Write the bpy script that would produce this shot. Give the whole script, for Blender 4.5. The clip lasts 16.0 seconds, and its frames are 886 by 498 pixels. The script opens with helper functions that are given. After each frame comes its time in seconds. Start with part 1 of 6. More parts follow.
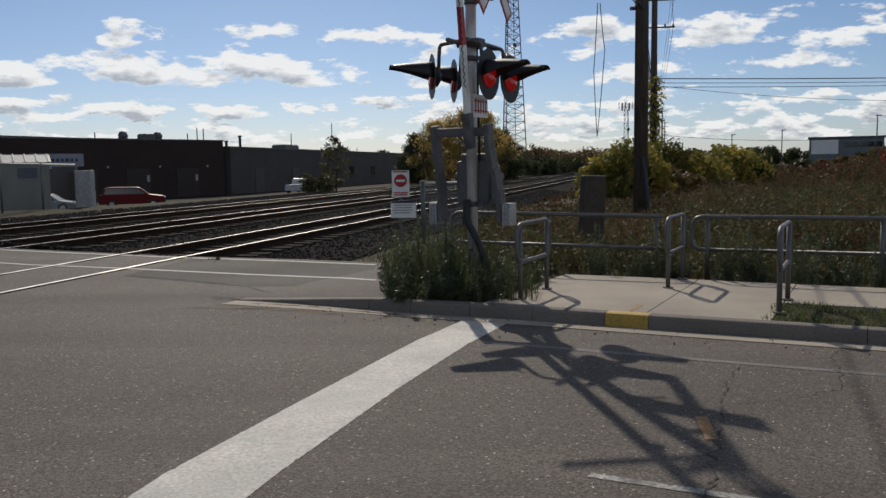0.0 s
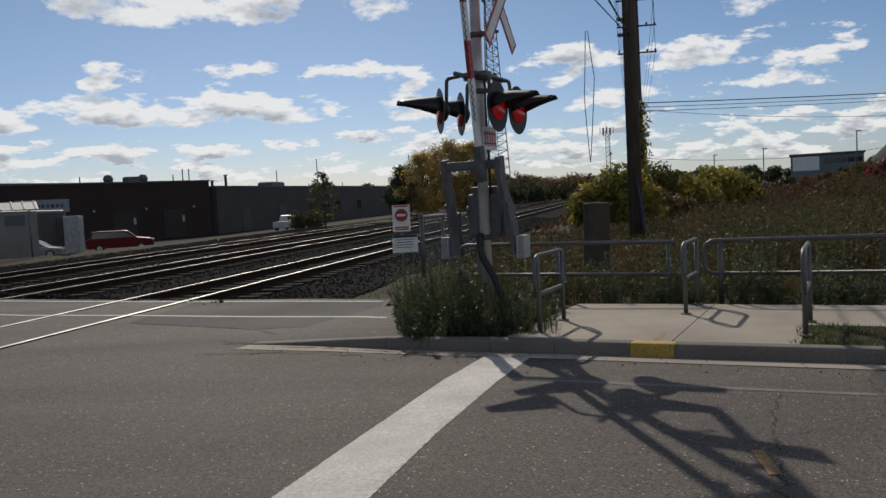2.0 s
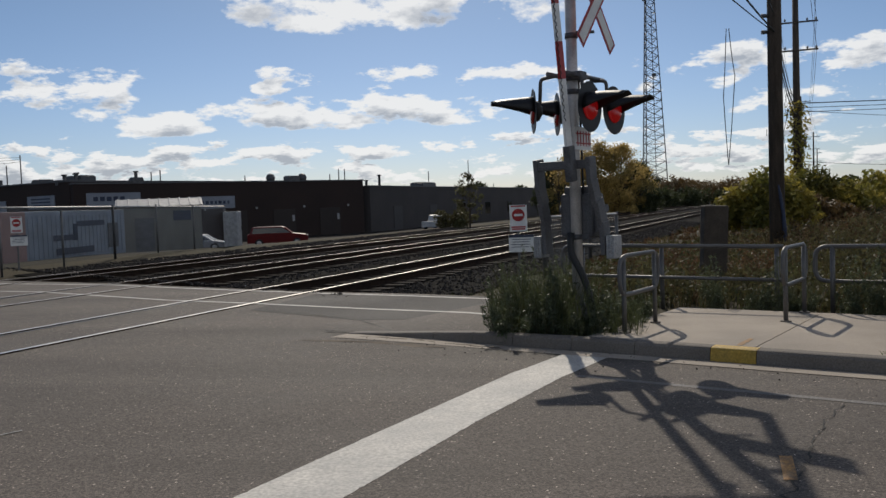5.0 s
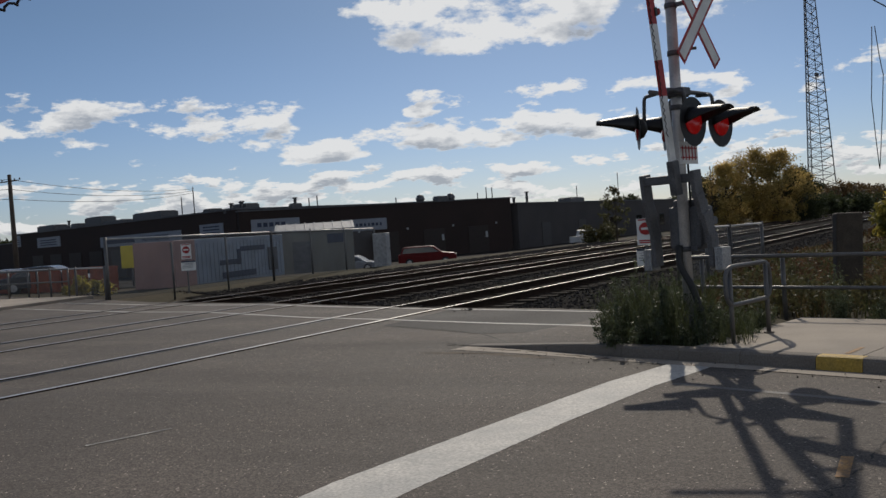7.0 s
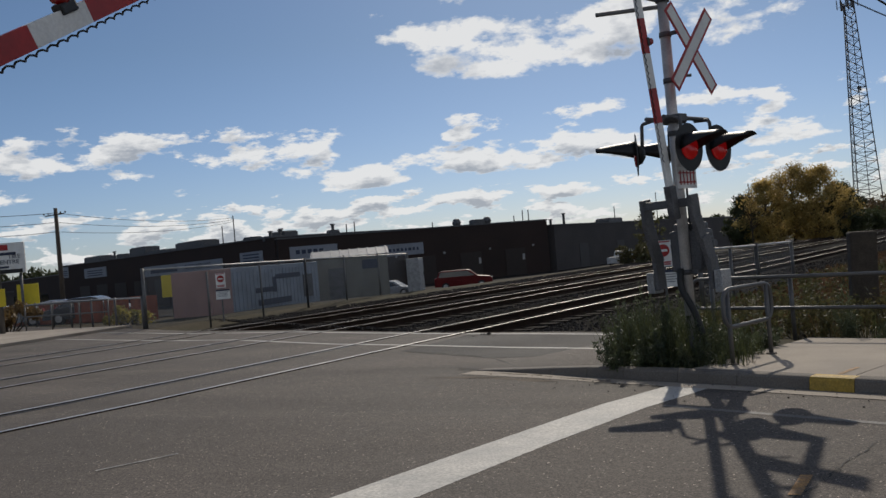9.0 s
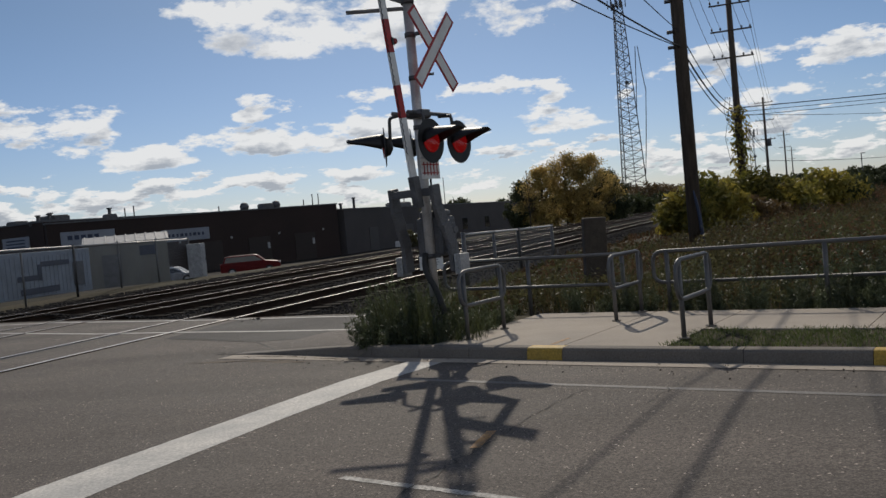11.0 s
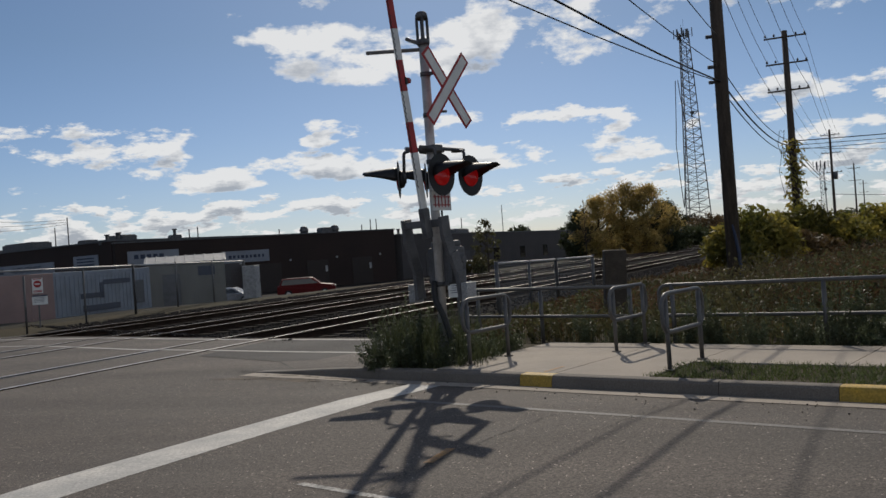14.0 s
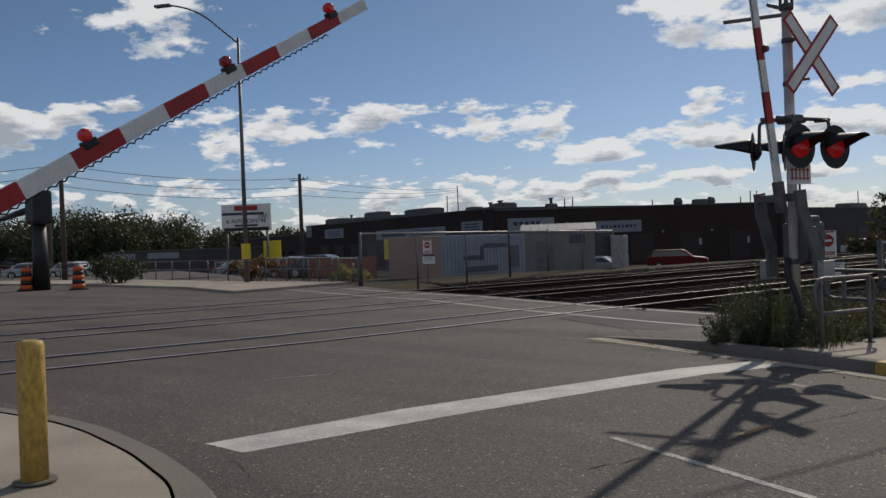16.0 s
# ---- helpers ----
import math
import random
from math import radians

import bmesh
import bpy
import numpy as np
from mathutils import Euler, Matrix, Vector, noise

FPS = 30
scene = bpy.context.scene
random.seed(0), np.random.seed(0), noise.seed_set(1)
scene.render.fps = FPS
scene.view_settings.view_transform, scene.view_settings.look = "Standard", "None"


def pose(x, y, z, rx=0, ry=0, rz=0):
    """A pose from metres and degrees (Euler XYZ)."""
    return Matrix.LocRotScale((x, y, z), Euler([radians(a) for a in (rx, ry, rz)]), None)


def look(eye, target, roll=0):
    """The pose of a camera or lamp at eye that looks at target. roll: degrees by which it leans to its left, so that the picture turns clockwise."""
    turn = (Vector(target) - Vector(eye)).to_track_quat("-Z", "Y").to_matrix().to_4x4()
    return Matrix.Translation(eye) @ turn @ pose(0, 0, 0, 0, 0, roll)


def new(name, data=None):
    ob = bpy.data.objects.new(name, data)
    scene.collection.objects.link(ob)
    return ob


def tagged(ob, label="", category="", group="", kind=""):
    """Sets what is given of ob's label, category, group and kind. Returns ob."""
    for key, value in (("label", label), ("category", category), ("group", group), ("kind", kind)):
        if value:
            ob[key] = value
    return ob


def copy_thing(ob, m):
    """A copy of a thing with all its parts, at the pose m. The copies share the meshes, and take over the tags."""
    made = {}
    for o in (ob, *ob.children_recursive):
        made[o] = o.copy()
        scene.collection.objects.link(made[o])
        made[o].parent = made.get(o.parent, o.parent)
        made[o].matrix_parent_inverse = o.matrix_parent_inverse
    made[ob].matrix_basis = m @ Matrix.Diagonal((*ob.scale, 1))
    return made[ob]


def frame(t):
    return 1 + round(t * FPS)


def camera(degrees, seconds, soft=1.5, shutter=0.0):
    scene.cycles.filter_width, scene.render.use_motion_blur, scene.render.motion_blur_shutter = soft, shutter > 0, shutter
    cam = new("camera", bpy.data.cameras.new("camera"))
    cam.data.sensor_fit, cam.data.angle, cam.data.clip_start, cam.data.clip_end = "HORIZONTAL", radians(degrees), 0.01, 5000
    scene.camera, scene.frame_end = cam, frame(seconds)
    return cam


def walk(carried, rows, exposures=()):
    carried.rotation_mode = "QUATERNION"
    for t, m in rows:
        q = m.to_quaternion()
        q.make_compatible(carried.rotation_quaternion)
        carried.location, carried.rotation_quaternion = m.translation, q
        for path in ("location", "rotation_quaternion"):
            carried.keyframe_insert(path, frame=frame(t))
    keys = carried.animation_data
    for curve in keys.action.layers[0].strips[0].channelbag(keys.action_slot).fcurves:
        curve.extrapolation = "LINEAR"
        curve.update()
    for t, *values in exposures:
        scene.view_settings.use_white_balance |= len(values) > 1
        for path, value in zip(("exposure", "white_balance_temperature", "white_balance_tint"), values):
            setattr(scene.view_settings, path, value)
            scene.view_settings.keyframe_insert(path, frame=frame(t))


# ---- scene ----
cam = camera(54.9, 16.0)
PATH = [
    (0, (0.058, 1.152, 1.42), (0.003, 3.142, 1.225), -0.8),
    (0.5, (-0.09, 1.142, 1.454), (-0.195, 3.13, 1.263), -3.3),
    (1, (-0.127, 1.252, 1.455), (-0.232, 3.246, 1.345), -4.9),
    (1.5, (-0.169, 1.376, 1.476), (-0.197, 3.375, 1.429), -4.2),
    (2, (-0.257, 1.28, 1.473), (-0.279, 3.276, 1.348), -3.0),
    (2.5, (-0.252, 1.232, 1.472), (-0.165, 3.223, 1.294), -2.8),
    (3, (-0.098, 1.306, 1.45), (0.069, 3.293, 1.291), -3.4),
    (3.5, (0.101, 1.334, 1.424), (0.277, 3.322, 1.28), -3.7),
    (4, (0.223, 1.191, 1.407), (0.358, 3.179, 1.231), -3.8),
    (4.5, (0.331, 1.087, 1.42), (0.223, 3.077, 1.246), -3.3),
    (5, (0.48, 1.125, 1.402), (0.102, 3.087, 1.297), -2.1),
    (7.5, (1.203, 0.575, 1.403), (0.451, 2.428, 1.354), -4.2),
    (8, (1.296, 0.509, 1.426), (0.488, 2.338, 1.377), -4.3),
    (8.5, (1.441, 0.578, 1.42), (0.565, 2.376, 1.437), -4.4),
    (9, (1.616, 0.593, 1.426), (0.812, 2.424, 1.441), -5.1),
    (9.5, (1.769, 0.437, 1.39), (1.17, 2.343, 1.3), -5.7),
    (10, (1.932, 0.321, 1.416), (1.502, 2.27, 1.294), -5.9),
    (12.5, (2.695, 0.1, 1.412), (2.383, 2.075, 1.454), -4.9),
    (13, (2.806, -0.053, 1.404), (2.509, 1.925, 1.383), -4.9),
    (13.5, (2.889, -0.167, 1.404), (2.512, 1.797, 1.372), -4.5),
    (14, (3.053, -0.116, 1.402), (2.565, 1.824, 1.409), -4.1),
    (14.5, (3.223, -0.139, 1.403), (2.628, 1.77, 1.395), -4.1),
    (15, (3.334, -0.344, 1.396), (2.638, 1.531, 1.368), -4.7),
    (15.5, (3.46, -0.388, 1.421), (2.562, 1.399, 1.446), -3.7),
    (16, (3.591, -0.364, 1.378), (2.332, 1.19, 1.363), -2.1),
]
EXPOSE = ((0, 0.10), (1, 0.10), (2, 0.0), (3, 0.05), (4, 0.10), (5, 0.08), (7.5, -0.10), (8.5, 0.0), (9.5, -0.08), (10, 0.05), (12.5, -0.15), (13, -0.04), (14, -0.04), (15, -0.05), (15.5, -0.08), (16, -0.12))
walk(cam, [(t, look(eye, target, roll)) for t, eye, target, roll in PATH], EXPOSE)

# ---- world, sun, exposure ----
SUN_TO = Vector((-0.275, 1.355, 1.0)).normalized()
SKY_TINT = (0.71, 0.82, 0.96)
HORIZON_TINT = (0.80, 0.92, 1.27)
CLOUD_LIT, CLOUD_SHADE = (13.6, 13.6, 13.5), (6.2, 6.7, 7.5)
# scale, flattening, offset, lift, threshold, heights at which the layer begins and ends
CLOUDS = (
    (6.4, 2.1, 2.2, 0.034, 0.468, (0.15, 0.21, 0.75, 0.95)),
    (11.5, 2.8, 7.7, 0.014, 0.517, (0.070, 0.095, 0.15, 0.19)),
    (22.0, 3.3, 1.9, 0.008, 0.487, (0.012, 0.03, 0.07, 0.10)),
)
world = bpy.data.worlds.new("sky")
scene.world = world
world.use_nodes = True
wn, wl = world.node_tree.nodes, world.node_tree.links
wn.clear()
w_out = wn.new("ShaderNodeOutputWorld")
w_bg = wn.new("ShaderNodeBackground")
w_bg.inputs["Strength"].default_value = 0.06
w_sky = wn.new("ShaderNodeTexSky")
w_sky.sky_type = "NISHITA"
w_sky.sun_disc = False
w_sky.sun_elevation = math.asin(SUN_TO.z)
w_sky.sun_rotation = math.atan2(SUN_TO.x, SUN_TO.y) % (2 * math.pi)
w_sky.air_density, w_sky.dust_density, w_sky.ozone_density = 1.0, 0.4, 2.0


def wmath(op, a, b=None, clamp=False):
    nd = wn.new("ShaderNodeMath")
    nd.operation, nd.use_clamp = op, clamp
    for i, v in enumerate((a, b)):
        if v is None:
            continue
        if isinstance(v, (int, float)):
            nd.inputs[i].default_value = v
        else:
            wl.new(v, nd.inputs[i])
    return nd.outputs[0]


def wnoise(vec, scale, detail, rough):
    nd = wn.new("ShaderNodeTexNoise")
    nd.inputs["Scale"].default_value, nd.inputs["Detail"].default_value, nd.inputs["Roughness"].default_value = scale, detail, rough
    wl.new(vec, nd.inputs["Vector"])
    return nd.outputs["Fac"]


# cumulus: three layers of cells that get smaller towards the horizon
w_geo = wn.new("ShaderNodeTexCoord")
w_turn = wn.new("ShaderNodeVectorRotate")
w_turn.rotation_type = "Z_AXIS"
w_turn.inputs["Angle"].default_value = radians(9.5)
wl.new(w_geo.outputs["Generated"], w_turn.inputs["Vector"])
w_sep = wn.new("ShaderNodeSeparateXYZ")
wl.new(w_turn.outputs[0], w_sep.inputs[0])
w_el = w_sep.outputs[2]


def cover(scale, flat, seed, lift):
    """Noise over the sky with flattened cells; lift samples it a little higher up."""
    com = wn.new("ShaderNodeCombineXYZ")
    wl.new(wmath("ADD", w_sep.outputs[0], seed), com.inputs[0])
    wl.new(w_sep.outputs[1], com.inputs[1])
    wl.new(wmath("MULTIPLY", wmath("ADD", w_el, lift), flat), com.inputs[2])
    broad = wnoise(com.outputs[0], scale * 0.45, 1.0, 0.5)
    cell = wnoise(com.outputs[0], scale, 10.0, 0.60)
    return wmath("ADD", cell, wmath("MULTIPLY", wmath("SUBTRACT", broad, 0.5), 0.45))


def band(lo0, lo1, hi0, hi1):
    up = wn.new("ShaderNodeMapRange")
    up.interpolation_type = "SMOOTHSTEP"
    up.inputs["From Min"].default_value, up.inputs["From Max"].default_value = lo0, lo1
    wl.new(w_el, up.inputs["Value"])
    dn = wn.new("ShaderNodeMapRange")
    dn.interpolation_type = "SMOOTHSTEP"
    dn.inputs["From Min"].default_value, dn.inputs["From Max"].default_value = hi0, hi1
    dn.inputs["To Min"].default_value, dn.inputs["To Max"].default_value = 1.0, 0.0
    wl.new(w_el, dn.inputs["Value"])
    return wmath("MULTIPLY", up.outputs[0], dn.outputs[0])


w_total, w_shade = 0.0, 0.0
for scale, flat, seed, lift, thr, lims in CLOUDS:
    bnd = band(*lims)
    here, above = cover(scale, flat, seed, 0.0), cover(scale, flat, seed, lift)
    cut = wmath("SUBTRACT", thr + 0.30, wmath("MULTIPLY", bnd, 0.30))
    if scale < 8:
        # the high bank of clouds thins out to the west
        west = wmath("MULTIPLY", wmath("SUBTRACT", -0.42, w_sep.outputs[0]), 5.0, True)
        cut = wmath("ADD", cut, wmath("MULTIPLY", west, 0.13))
    mask = wmath("MULTIPLY", wmath("SUBTRACT", here, cut), 18.0, True)
    under = wmath("MULTIPLY", wmath("MULTIPLY", wmath("SUBTRACT", above, wmath("ADD", cut, 0.03)), 8.0, True), mask)
    w_total = wmath("MAXIMUM", w_total, mask)
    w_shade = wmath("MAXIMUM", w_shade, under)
w_ccol = wn.new("ShaderNodeMixRGB")
wl.new(w_shade, w_ccol.inputs[0])
w_ccol.inputs[1].default_value = (*CLOUD_LIT, 1)
w_ccol.inputs[2].default_value = (*CLOUD_SHADE, 1)
w_blue = wn.new("ShaderNodeMixRGB")
w_blue.blend_type = "MULTIPLY"
w_blue.inputs[0].default_value = 1.0
wl.new(w_sky.outputs[0], w_blue.inputs[1])
w_tint = wn.new("ShaderNodeMixRGB")
w_tint.inputs[1].default_value, w_tint.inputs[2].default_value = (*HORIZON_TINT, 1), (*SKY_TINT, 1)
wl.new(wmath("MULTIPLY", w_el, 4.0, True), w_tint.inputs[0])
wl.new(w_tint.outputs[0], w_blue.inputs[2])
w_mix = wn.new("ShaderNodeMixRGB")
wl.new(wmath("MULTIPLY", w_total, 0.92), w_mix.inputs[0])
wl.new(w_blue.outputs[0], w_mix.inputs[1])
wl.new(w_ccol.outputs[0], w_mix.inputs[2])
wl.new(w_mix.outputs[0], w_bg.inputs["Color"])
wl.new(w_bg.outputs[0], w_out.inputs["Surface"])

sun_data = bpy.data.lights.new("sun", "SUN")
sun_data.energy, sun_data.angle, sun_data.color = 2.7, radians(0.53), (1.0, 0.91, 0.78)
sun = new("sun", sun_data)
sun.matrix_world = look((0, 0, 30), Vector((0, 0, 30)) - SUN_TO)

# ---- materials ----


def mat(name, base, rough=0.8, metal=0.0, vary=0.25, scale=3.0, fine=60.0, bump=0.3, second=None, spec=0.4, fine_amt=0.5, random_amt=0.0, stretch=(1, 1, 1), trans=0.0, depth=0.01):
    """A procedural surface: two noises (stains and grain) vary the base colour, the roughness and the relief."""
    m = bpy.data.materials.new(name)
    m.use_nodes = True
    n, l = m.node_tree.nodes, m.node_tree.links
    b = n["Principled BSDF"]
    b.inputs["Roughness"].default_value, b.inputs["Metallic"].default_value = rough, metal
    b.inputs["Specular IOR Level"].default_value = spec
    tc = n.new("ShaderNodeTexCoord")
    mp = n.new("ShaderNodeMapping")
    mp.inputs["Scale"].default_value = stretch
    l.new(tc.outputs["Object"], mp.inputs["Vector"])
    big, small = n.new("ShaderNodeTexNoise"), n.new("ShaderNodeTexNoise")
    big.inputs["Scale"].default_value, big.inputs["Detail"].default_value = scale, 6
    small.inputs["Scale"].default_value, small.inputs["Detail"].default_value = fine, 3
    l.new(mp.outputs[0], big.inputs["Vector"])
    l.new(mp.outputs[0], small.inputs["Vector"])
    ramp = n.new("ShaderNodeMapRange")
    ramp.inputs["From Min"].default_value, ramp.inputs["From Max"].default_value = 0.3, 0.7
    l.new(big.outputs["Fac"], ramp.inputs["Value"])
    dark = second or tuple(c * (1 - vary) for c in base)
    lite = tuple(min(1, c * (1 + vary * 0.6)) for c in base)
    mix = n.new("ShaderNodeMixRGB")
    mix.inputs[1].default_value, mix.inputs[2].default_value = (*dark, 1), (*lite, 1)
    l.new(ramp.outputs[0], mix.inputs[0])
    grain = n.new("ShaderNodeMapRange")
    grain.inputs["From Min"].default_value, grain.inputs["From Max"].default_value = 0.3, 0.7
    grain.inputs["To Min"].default_value, grain.inputs["To Max"].default_value = 1 - fine_amt * 0.6, 1 + fine_amt * 0.5
    l.new(small.outputs["Fac"], grain.inputs["Value"])
    mul = n.new("ShaderNodeMixRGB")
    mul.blend_type = "MULTIPLY"
    mul.inputs[0].default_value = 1
    l.new(mix.outputs[0], mul.inputs[1])
    l.new(grain.outputs[0], mul.inputs[2])
    last = mul.outputs[0]
    if random_amt:
        oi = n.new("ShaderNodeObjectInfo")
        ge = n.new("ShaderNodeNewGeometry")
        ad = n.new("ShaderNodeMath")
        ad.operation = "ADD"
        l.new(oi.outputs["Random"], ad.inputs[0])
        l.new(ge.outputs["Random Per Island"], ad.inputs[1])
        mr = n.new("ShaderNodeMapRange")
        mr.inputs["From Max"].default_value = 2
        mr.inputs["To Min"].default_value, mr.inputs["To Max"].default_value = 1 - random_amt, 1 + random_amt
        l.new(ad.outputs[0], mr.inputs["Value"])
        m2 = n.new("ShaderNodeMixRGB")
        m2.blend_type = "MULTIPLY"
        m2.inputs[0].default_value = 1
        l.new(last, m2.inputs[1])
        l.new(mr.outputs[0], m2.inputs[2])
        last = m2.outputs[0]
    l.new(last, b.inputs["Base Color"])
    rr = n.new("ShaderNodeMapRange")
    rr.inputs["To Min"].default_value, rr.inputs["To Max"].default_value = max(0.02, rough - 0.12), min(1, rough + 0.1)
    l.new(big.outputs["Fac"], rr.inputs["Value"])
    l.new(rr.outputs[0], b.inputs["Roughness"])
    if bump:
        bp = n.new("ShaderNodeBump")
        bp.inputs["Strength"].default_value, bp.inputs["Distance"].default_value = bump, depth
        l.new(small.outputs["Fac"], bp.inputs["Height"])
        l.new(bp.outputs[0], b.inputs["Normal"])
    if trans:
        tr = n.new("ShaderNodeBsdfTranslucent")
        l.new(last, tr.inputs["Color"])
        ms = n.new("ShaderNodeMixShader")
        ms.inputs[0].default_value = trans
        l.new(b.outputs[0], ms.inputs[1])
        l.new(tr.outputs[0], ms.inputs[2])
        l.new(ms.outputs[0], n["Material Output"].inputs["Surface"])
    return m


M = {}


def asphalt_mat(name, base, glint):
    """Worn asphalt: stone chips of many greys, a few brightened to paint in sun glints, stains and streaks along the
    road.
    """
    m = mat(name, base, 0.86, vary=0.27, scale=0.55, fine=110, bump=0.55, fine_amt=0.7, depth=0.006, spec=0.3)
    n, l = m.node_tree.nodes, m.node_tree.links
    b = n["Principled BSDF"]
    last = b.inputs["Base Color"].links[0].from_socket
    tc = n.new("ShaderNodeTexCoord")
    vo = n.new("ShaderNodeTexVoronoi")
    vo.inputs["Scale"].default_value = 85
    l.new(tc.outputs["Object"], vo.inputs["Vector"])
    sp = n.new("ShaderNodeSeparateColor")
    l.new(vo.outputs["Color"], sp.inputs[0])
    chip = n.new("ShaderNodeMapRange")
    chip.inputs["To Min"].default_value, chip.inputs["To Max"].default_value = 0.50, 1.42
    l.new(sp.outputs[0], chip.inputs["Value"])
    # rare cells get a brighter base colour, as painted sun sparkle
    rare = n.new("ShaderNodeMapRange")
    rare.inputs["From Min"].default_value, rare.inputs["From Max"].default_value = 0.984, 0.999
    rare.inputs["To Max"].default_value = glint
    l.new(sp.outputs[1], rare.inputs["Value"])
    add = n.new("ShaderNodeMath")
    add.operation = "ADD"
    l.new(chip.outputs[0], add.inputs[0])
    l.new(rare.outputs[0], add.inputs[1])
    mp = n.new("ShaderNodeMapping")
    mp.inputs["Rotation"].default_value = (0, 0, radians(25.5))
    mp.inputs["Scale"].default_value = (0.10, 0.75, 1)
    l.new(tc.outputs["Object"], mp.inputs["Vector"])
    st = n.new("ShaderNodeTexNoise")
    st.inputs["Scale"].default_value, st.inputs["Detail"].default_value = 1.0, 5
    l.new(mp.outputs[0], st.inputs["Vector"])
    streak = n.new("ShaderNodeMapRange")
    streak.inputs["From Min"].default_value, streak.inputs["From Max"].default_value = 0.32, 0.62
    streak.inputs["To Min"].default_value, streak.inputs["To Max"].default_value = 0.70, 1.10
    l.new(st.outputs["Fac"], streak.inputs["Value"])
    mu = n.new("ShaderNodeMath")
    mu.operation = "MULTIPLY"
    l.new(add.outputs[0], mu.inputs[0])
    l.new(streak.outputs[0], mu.inputs[1])
    mx = n.new("ShaderNodeMixRGB")
    mx.blend_type = "MULTIPLY"
    mx.inputs[0].default_value = 1
    l.new(last, mx.inputs[1])
    l.new(mu.outputs[0], mx.inputs[2])
    l.new(mx.outputs[0], b.inputs["Base Color"])
    return m


M["asphalt"] = asphalt_mat("asphalt", (0.110, 0.092, 0.078), 3.8)
M["patch"] = asphalt_mat("asphalt_patch", (0.046, 0.041, 0.038), 2.0)
M["yard"] = asphalt_mat("yard_asphalt", (0.030, 0.027, 0.025), 1.0)
M["yard"].node_tree.nodes["Principled BSDF"].inputs["Specular IOR Level"].default_value = 0.05
M["tar"] = mat("tar_crack", (0.012, 0.011, 0.010), 0.8, bump=0.2)
M["sand"] = mat("sandy_dirt", (0.13, 0.10, 0.07), 0.95, vary=0.35, scale=3, fine=60, bump=0.4)
M["ground"] = mat("dry_ground", (0.062, 0.050, 0.033), 0.95, vary=0.45, scale=0.25, fine=9, bump=0.6, second=(0.038, 0.036, 0.020), depth=0.05, spec=0.08)
M["concrete"] = mat("sidewalk_concrete", (0.35, 0.30, 0.245), 0.88, vary=0.28, scale=0.8, fine=90, bump=0.25, fine_amt=0.3, depth=0.004)
M["kerb"] = mat("kerb_concrete", (0.165, 0.144, 0.122), 0.88, vary=0.2, scale=1.2, fine=70, bump=0.35, fine_amt=0.4, depth=0.005)
M["paint_white"] = mat("road_paint_white", (0.50, 0.475, 0.43), 0.75, vary=0.3, scale=2.5, fine=45, bump=0.3, fine_amt=0.45, second=(0.36, 0.35, 0.33), depth=0.003)
M["paint_worn"] = mat("worn_paint_white", (0.36, 0.34, 0.31), 0.7, vary=0.4, scale=5, fine=50, bump=0.3, fine_amt=0.9, second=(0.10, 0.10, 0.095), depth=0.003)
M["paint_faint"] = mat("faint_paint_white", (0.145, 0.132, 0.12), 0.75, vary=0.4, scale=6, fine=60, bump=0.3, fine_amt=0.8, second=(0.10, 0.095, 0.09), depth=0.003)
M["paint_yellow"] = mat("kerb_paint_yellow", (0.44, 0.27, 0.035), 0.7, vary=0.3, scale=4, fine=50, bump=0.3, second=(0.36, 0.24, 0.05), depth=0.003)
M["steel_rail"] = mat("polished_rail_head", (0.66, 0.62, 0.57), 0.40, 1.0, vary=0.15, scale=3, fine=40, bump=0.05, fine_amt=0.2)
M["rust"] = mat("rusty_rail_web", (0.038, 0.025, 0.018), 0.85, 0.0, vary=0.4, scale=4, fine=60, bump=0.4, spec=0.08)
M["tie"] = mat("timber_tie", (0.030, 0.025, 0.021), 0.9, vary=0.4, scale=3, fine=40, bump=0.5, random_amt=0.3, spec=0.06)
# near black: the shade between backlit stones is put into the bed colour
M["ballast"] = mat("crushed_stone_shade", (0.009, 0.008, 0.0072), 0.95, vary=0.35, scale=1.0, fine=18, bump=1.0, fine_amt=1.0, random_amt=0.45, depth=0.05, spec=0.03)
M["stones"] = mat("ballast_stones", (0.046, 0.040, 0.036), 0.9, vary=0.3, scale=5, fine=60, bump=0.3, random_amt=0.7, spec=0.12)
M["paint_orange"] = mat("orange_survey_paint", (0.33, 0.17, 0.05), 0.75, vary=0.5, scale=20, fine=80, bump=0.2, second=(0.16, 0.10, 0.05))
M["galv"] = mat("galvanised_steel", (0.125, 0.122, 0.12), 0.48, 0.35, vary=0.25, scale=5, fine=80, bump=0.1, fine_amt=0.25)
M["mast"] = mat("aluminium_mast", (0.52, 0.50, 0.48), 0.5, 0.35, vary=0.3, scale=4, fine=70, bump=0.12, fine_amt=0.3)
M["dark_steel"] = mat("weathered_dark_steel", (0.12, 0.12, 0.125), 0.6, 0.5, vary=0.4, scale=6, fine=60, bump=0.2)
M["grey_paint"] = mat("grey_painted_steel", (0.115, 0.115, 0.12), 0.6, 0.1, vary=0.3, scale=4, fine=60, bump=0.15)
M["black"] = mat("black_paint", (0.016, 0.016, 0.017), 0.5, 0.0, vary=0.3, scale=8, fine=90, bump=0.1)
M["white_sheet"] = mat("white_reflective_sheet", (0.72, 0.72, 0.70), 0.5, vary=0.12, scale=5, fine=60, bump=0.05, fine_amt=0.15)
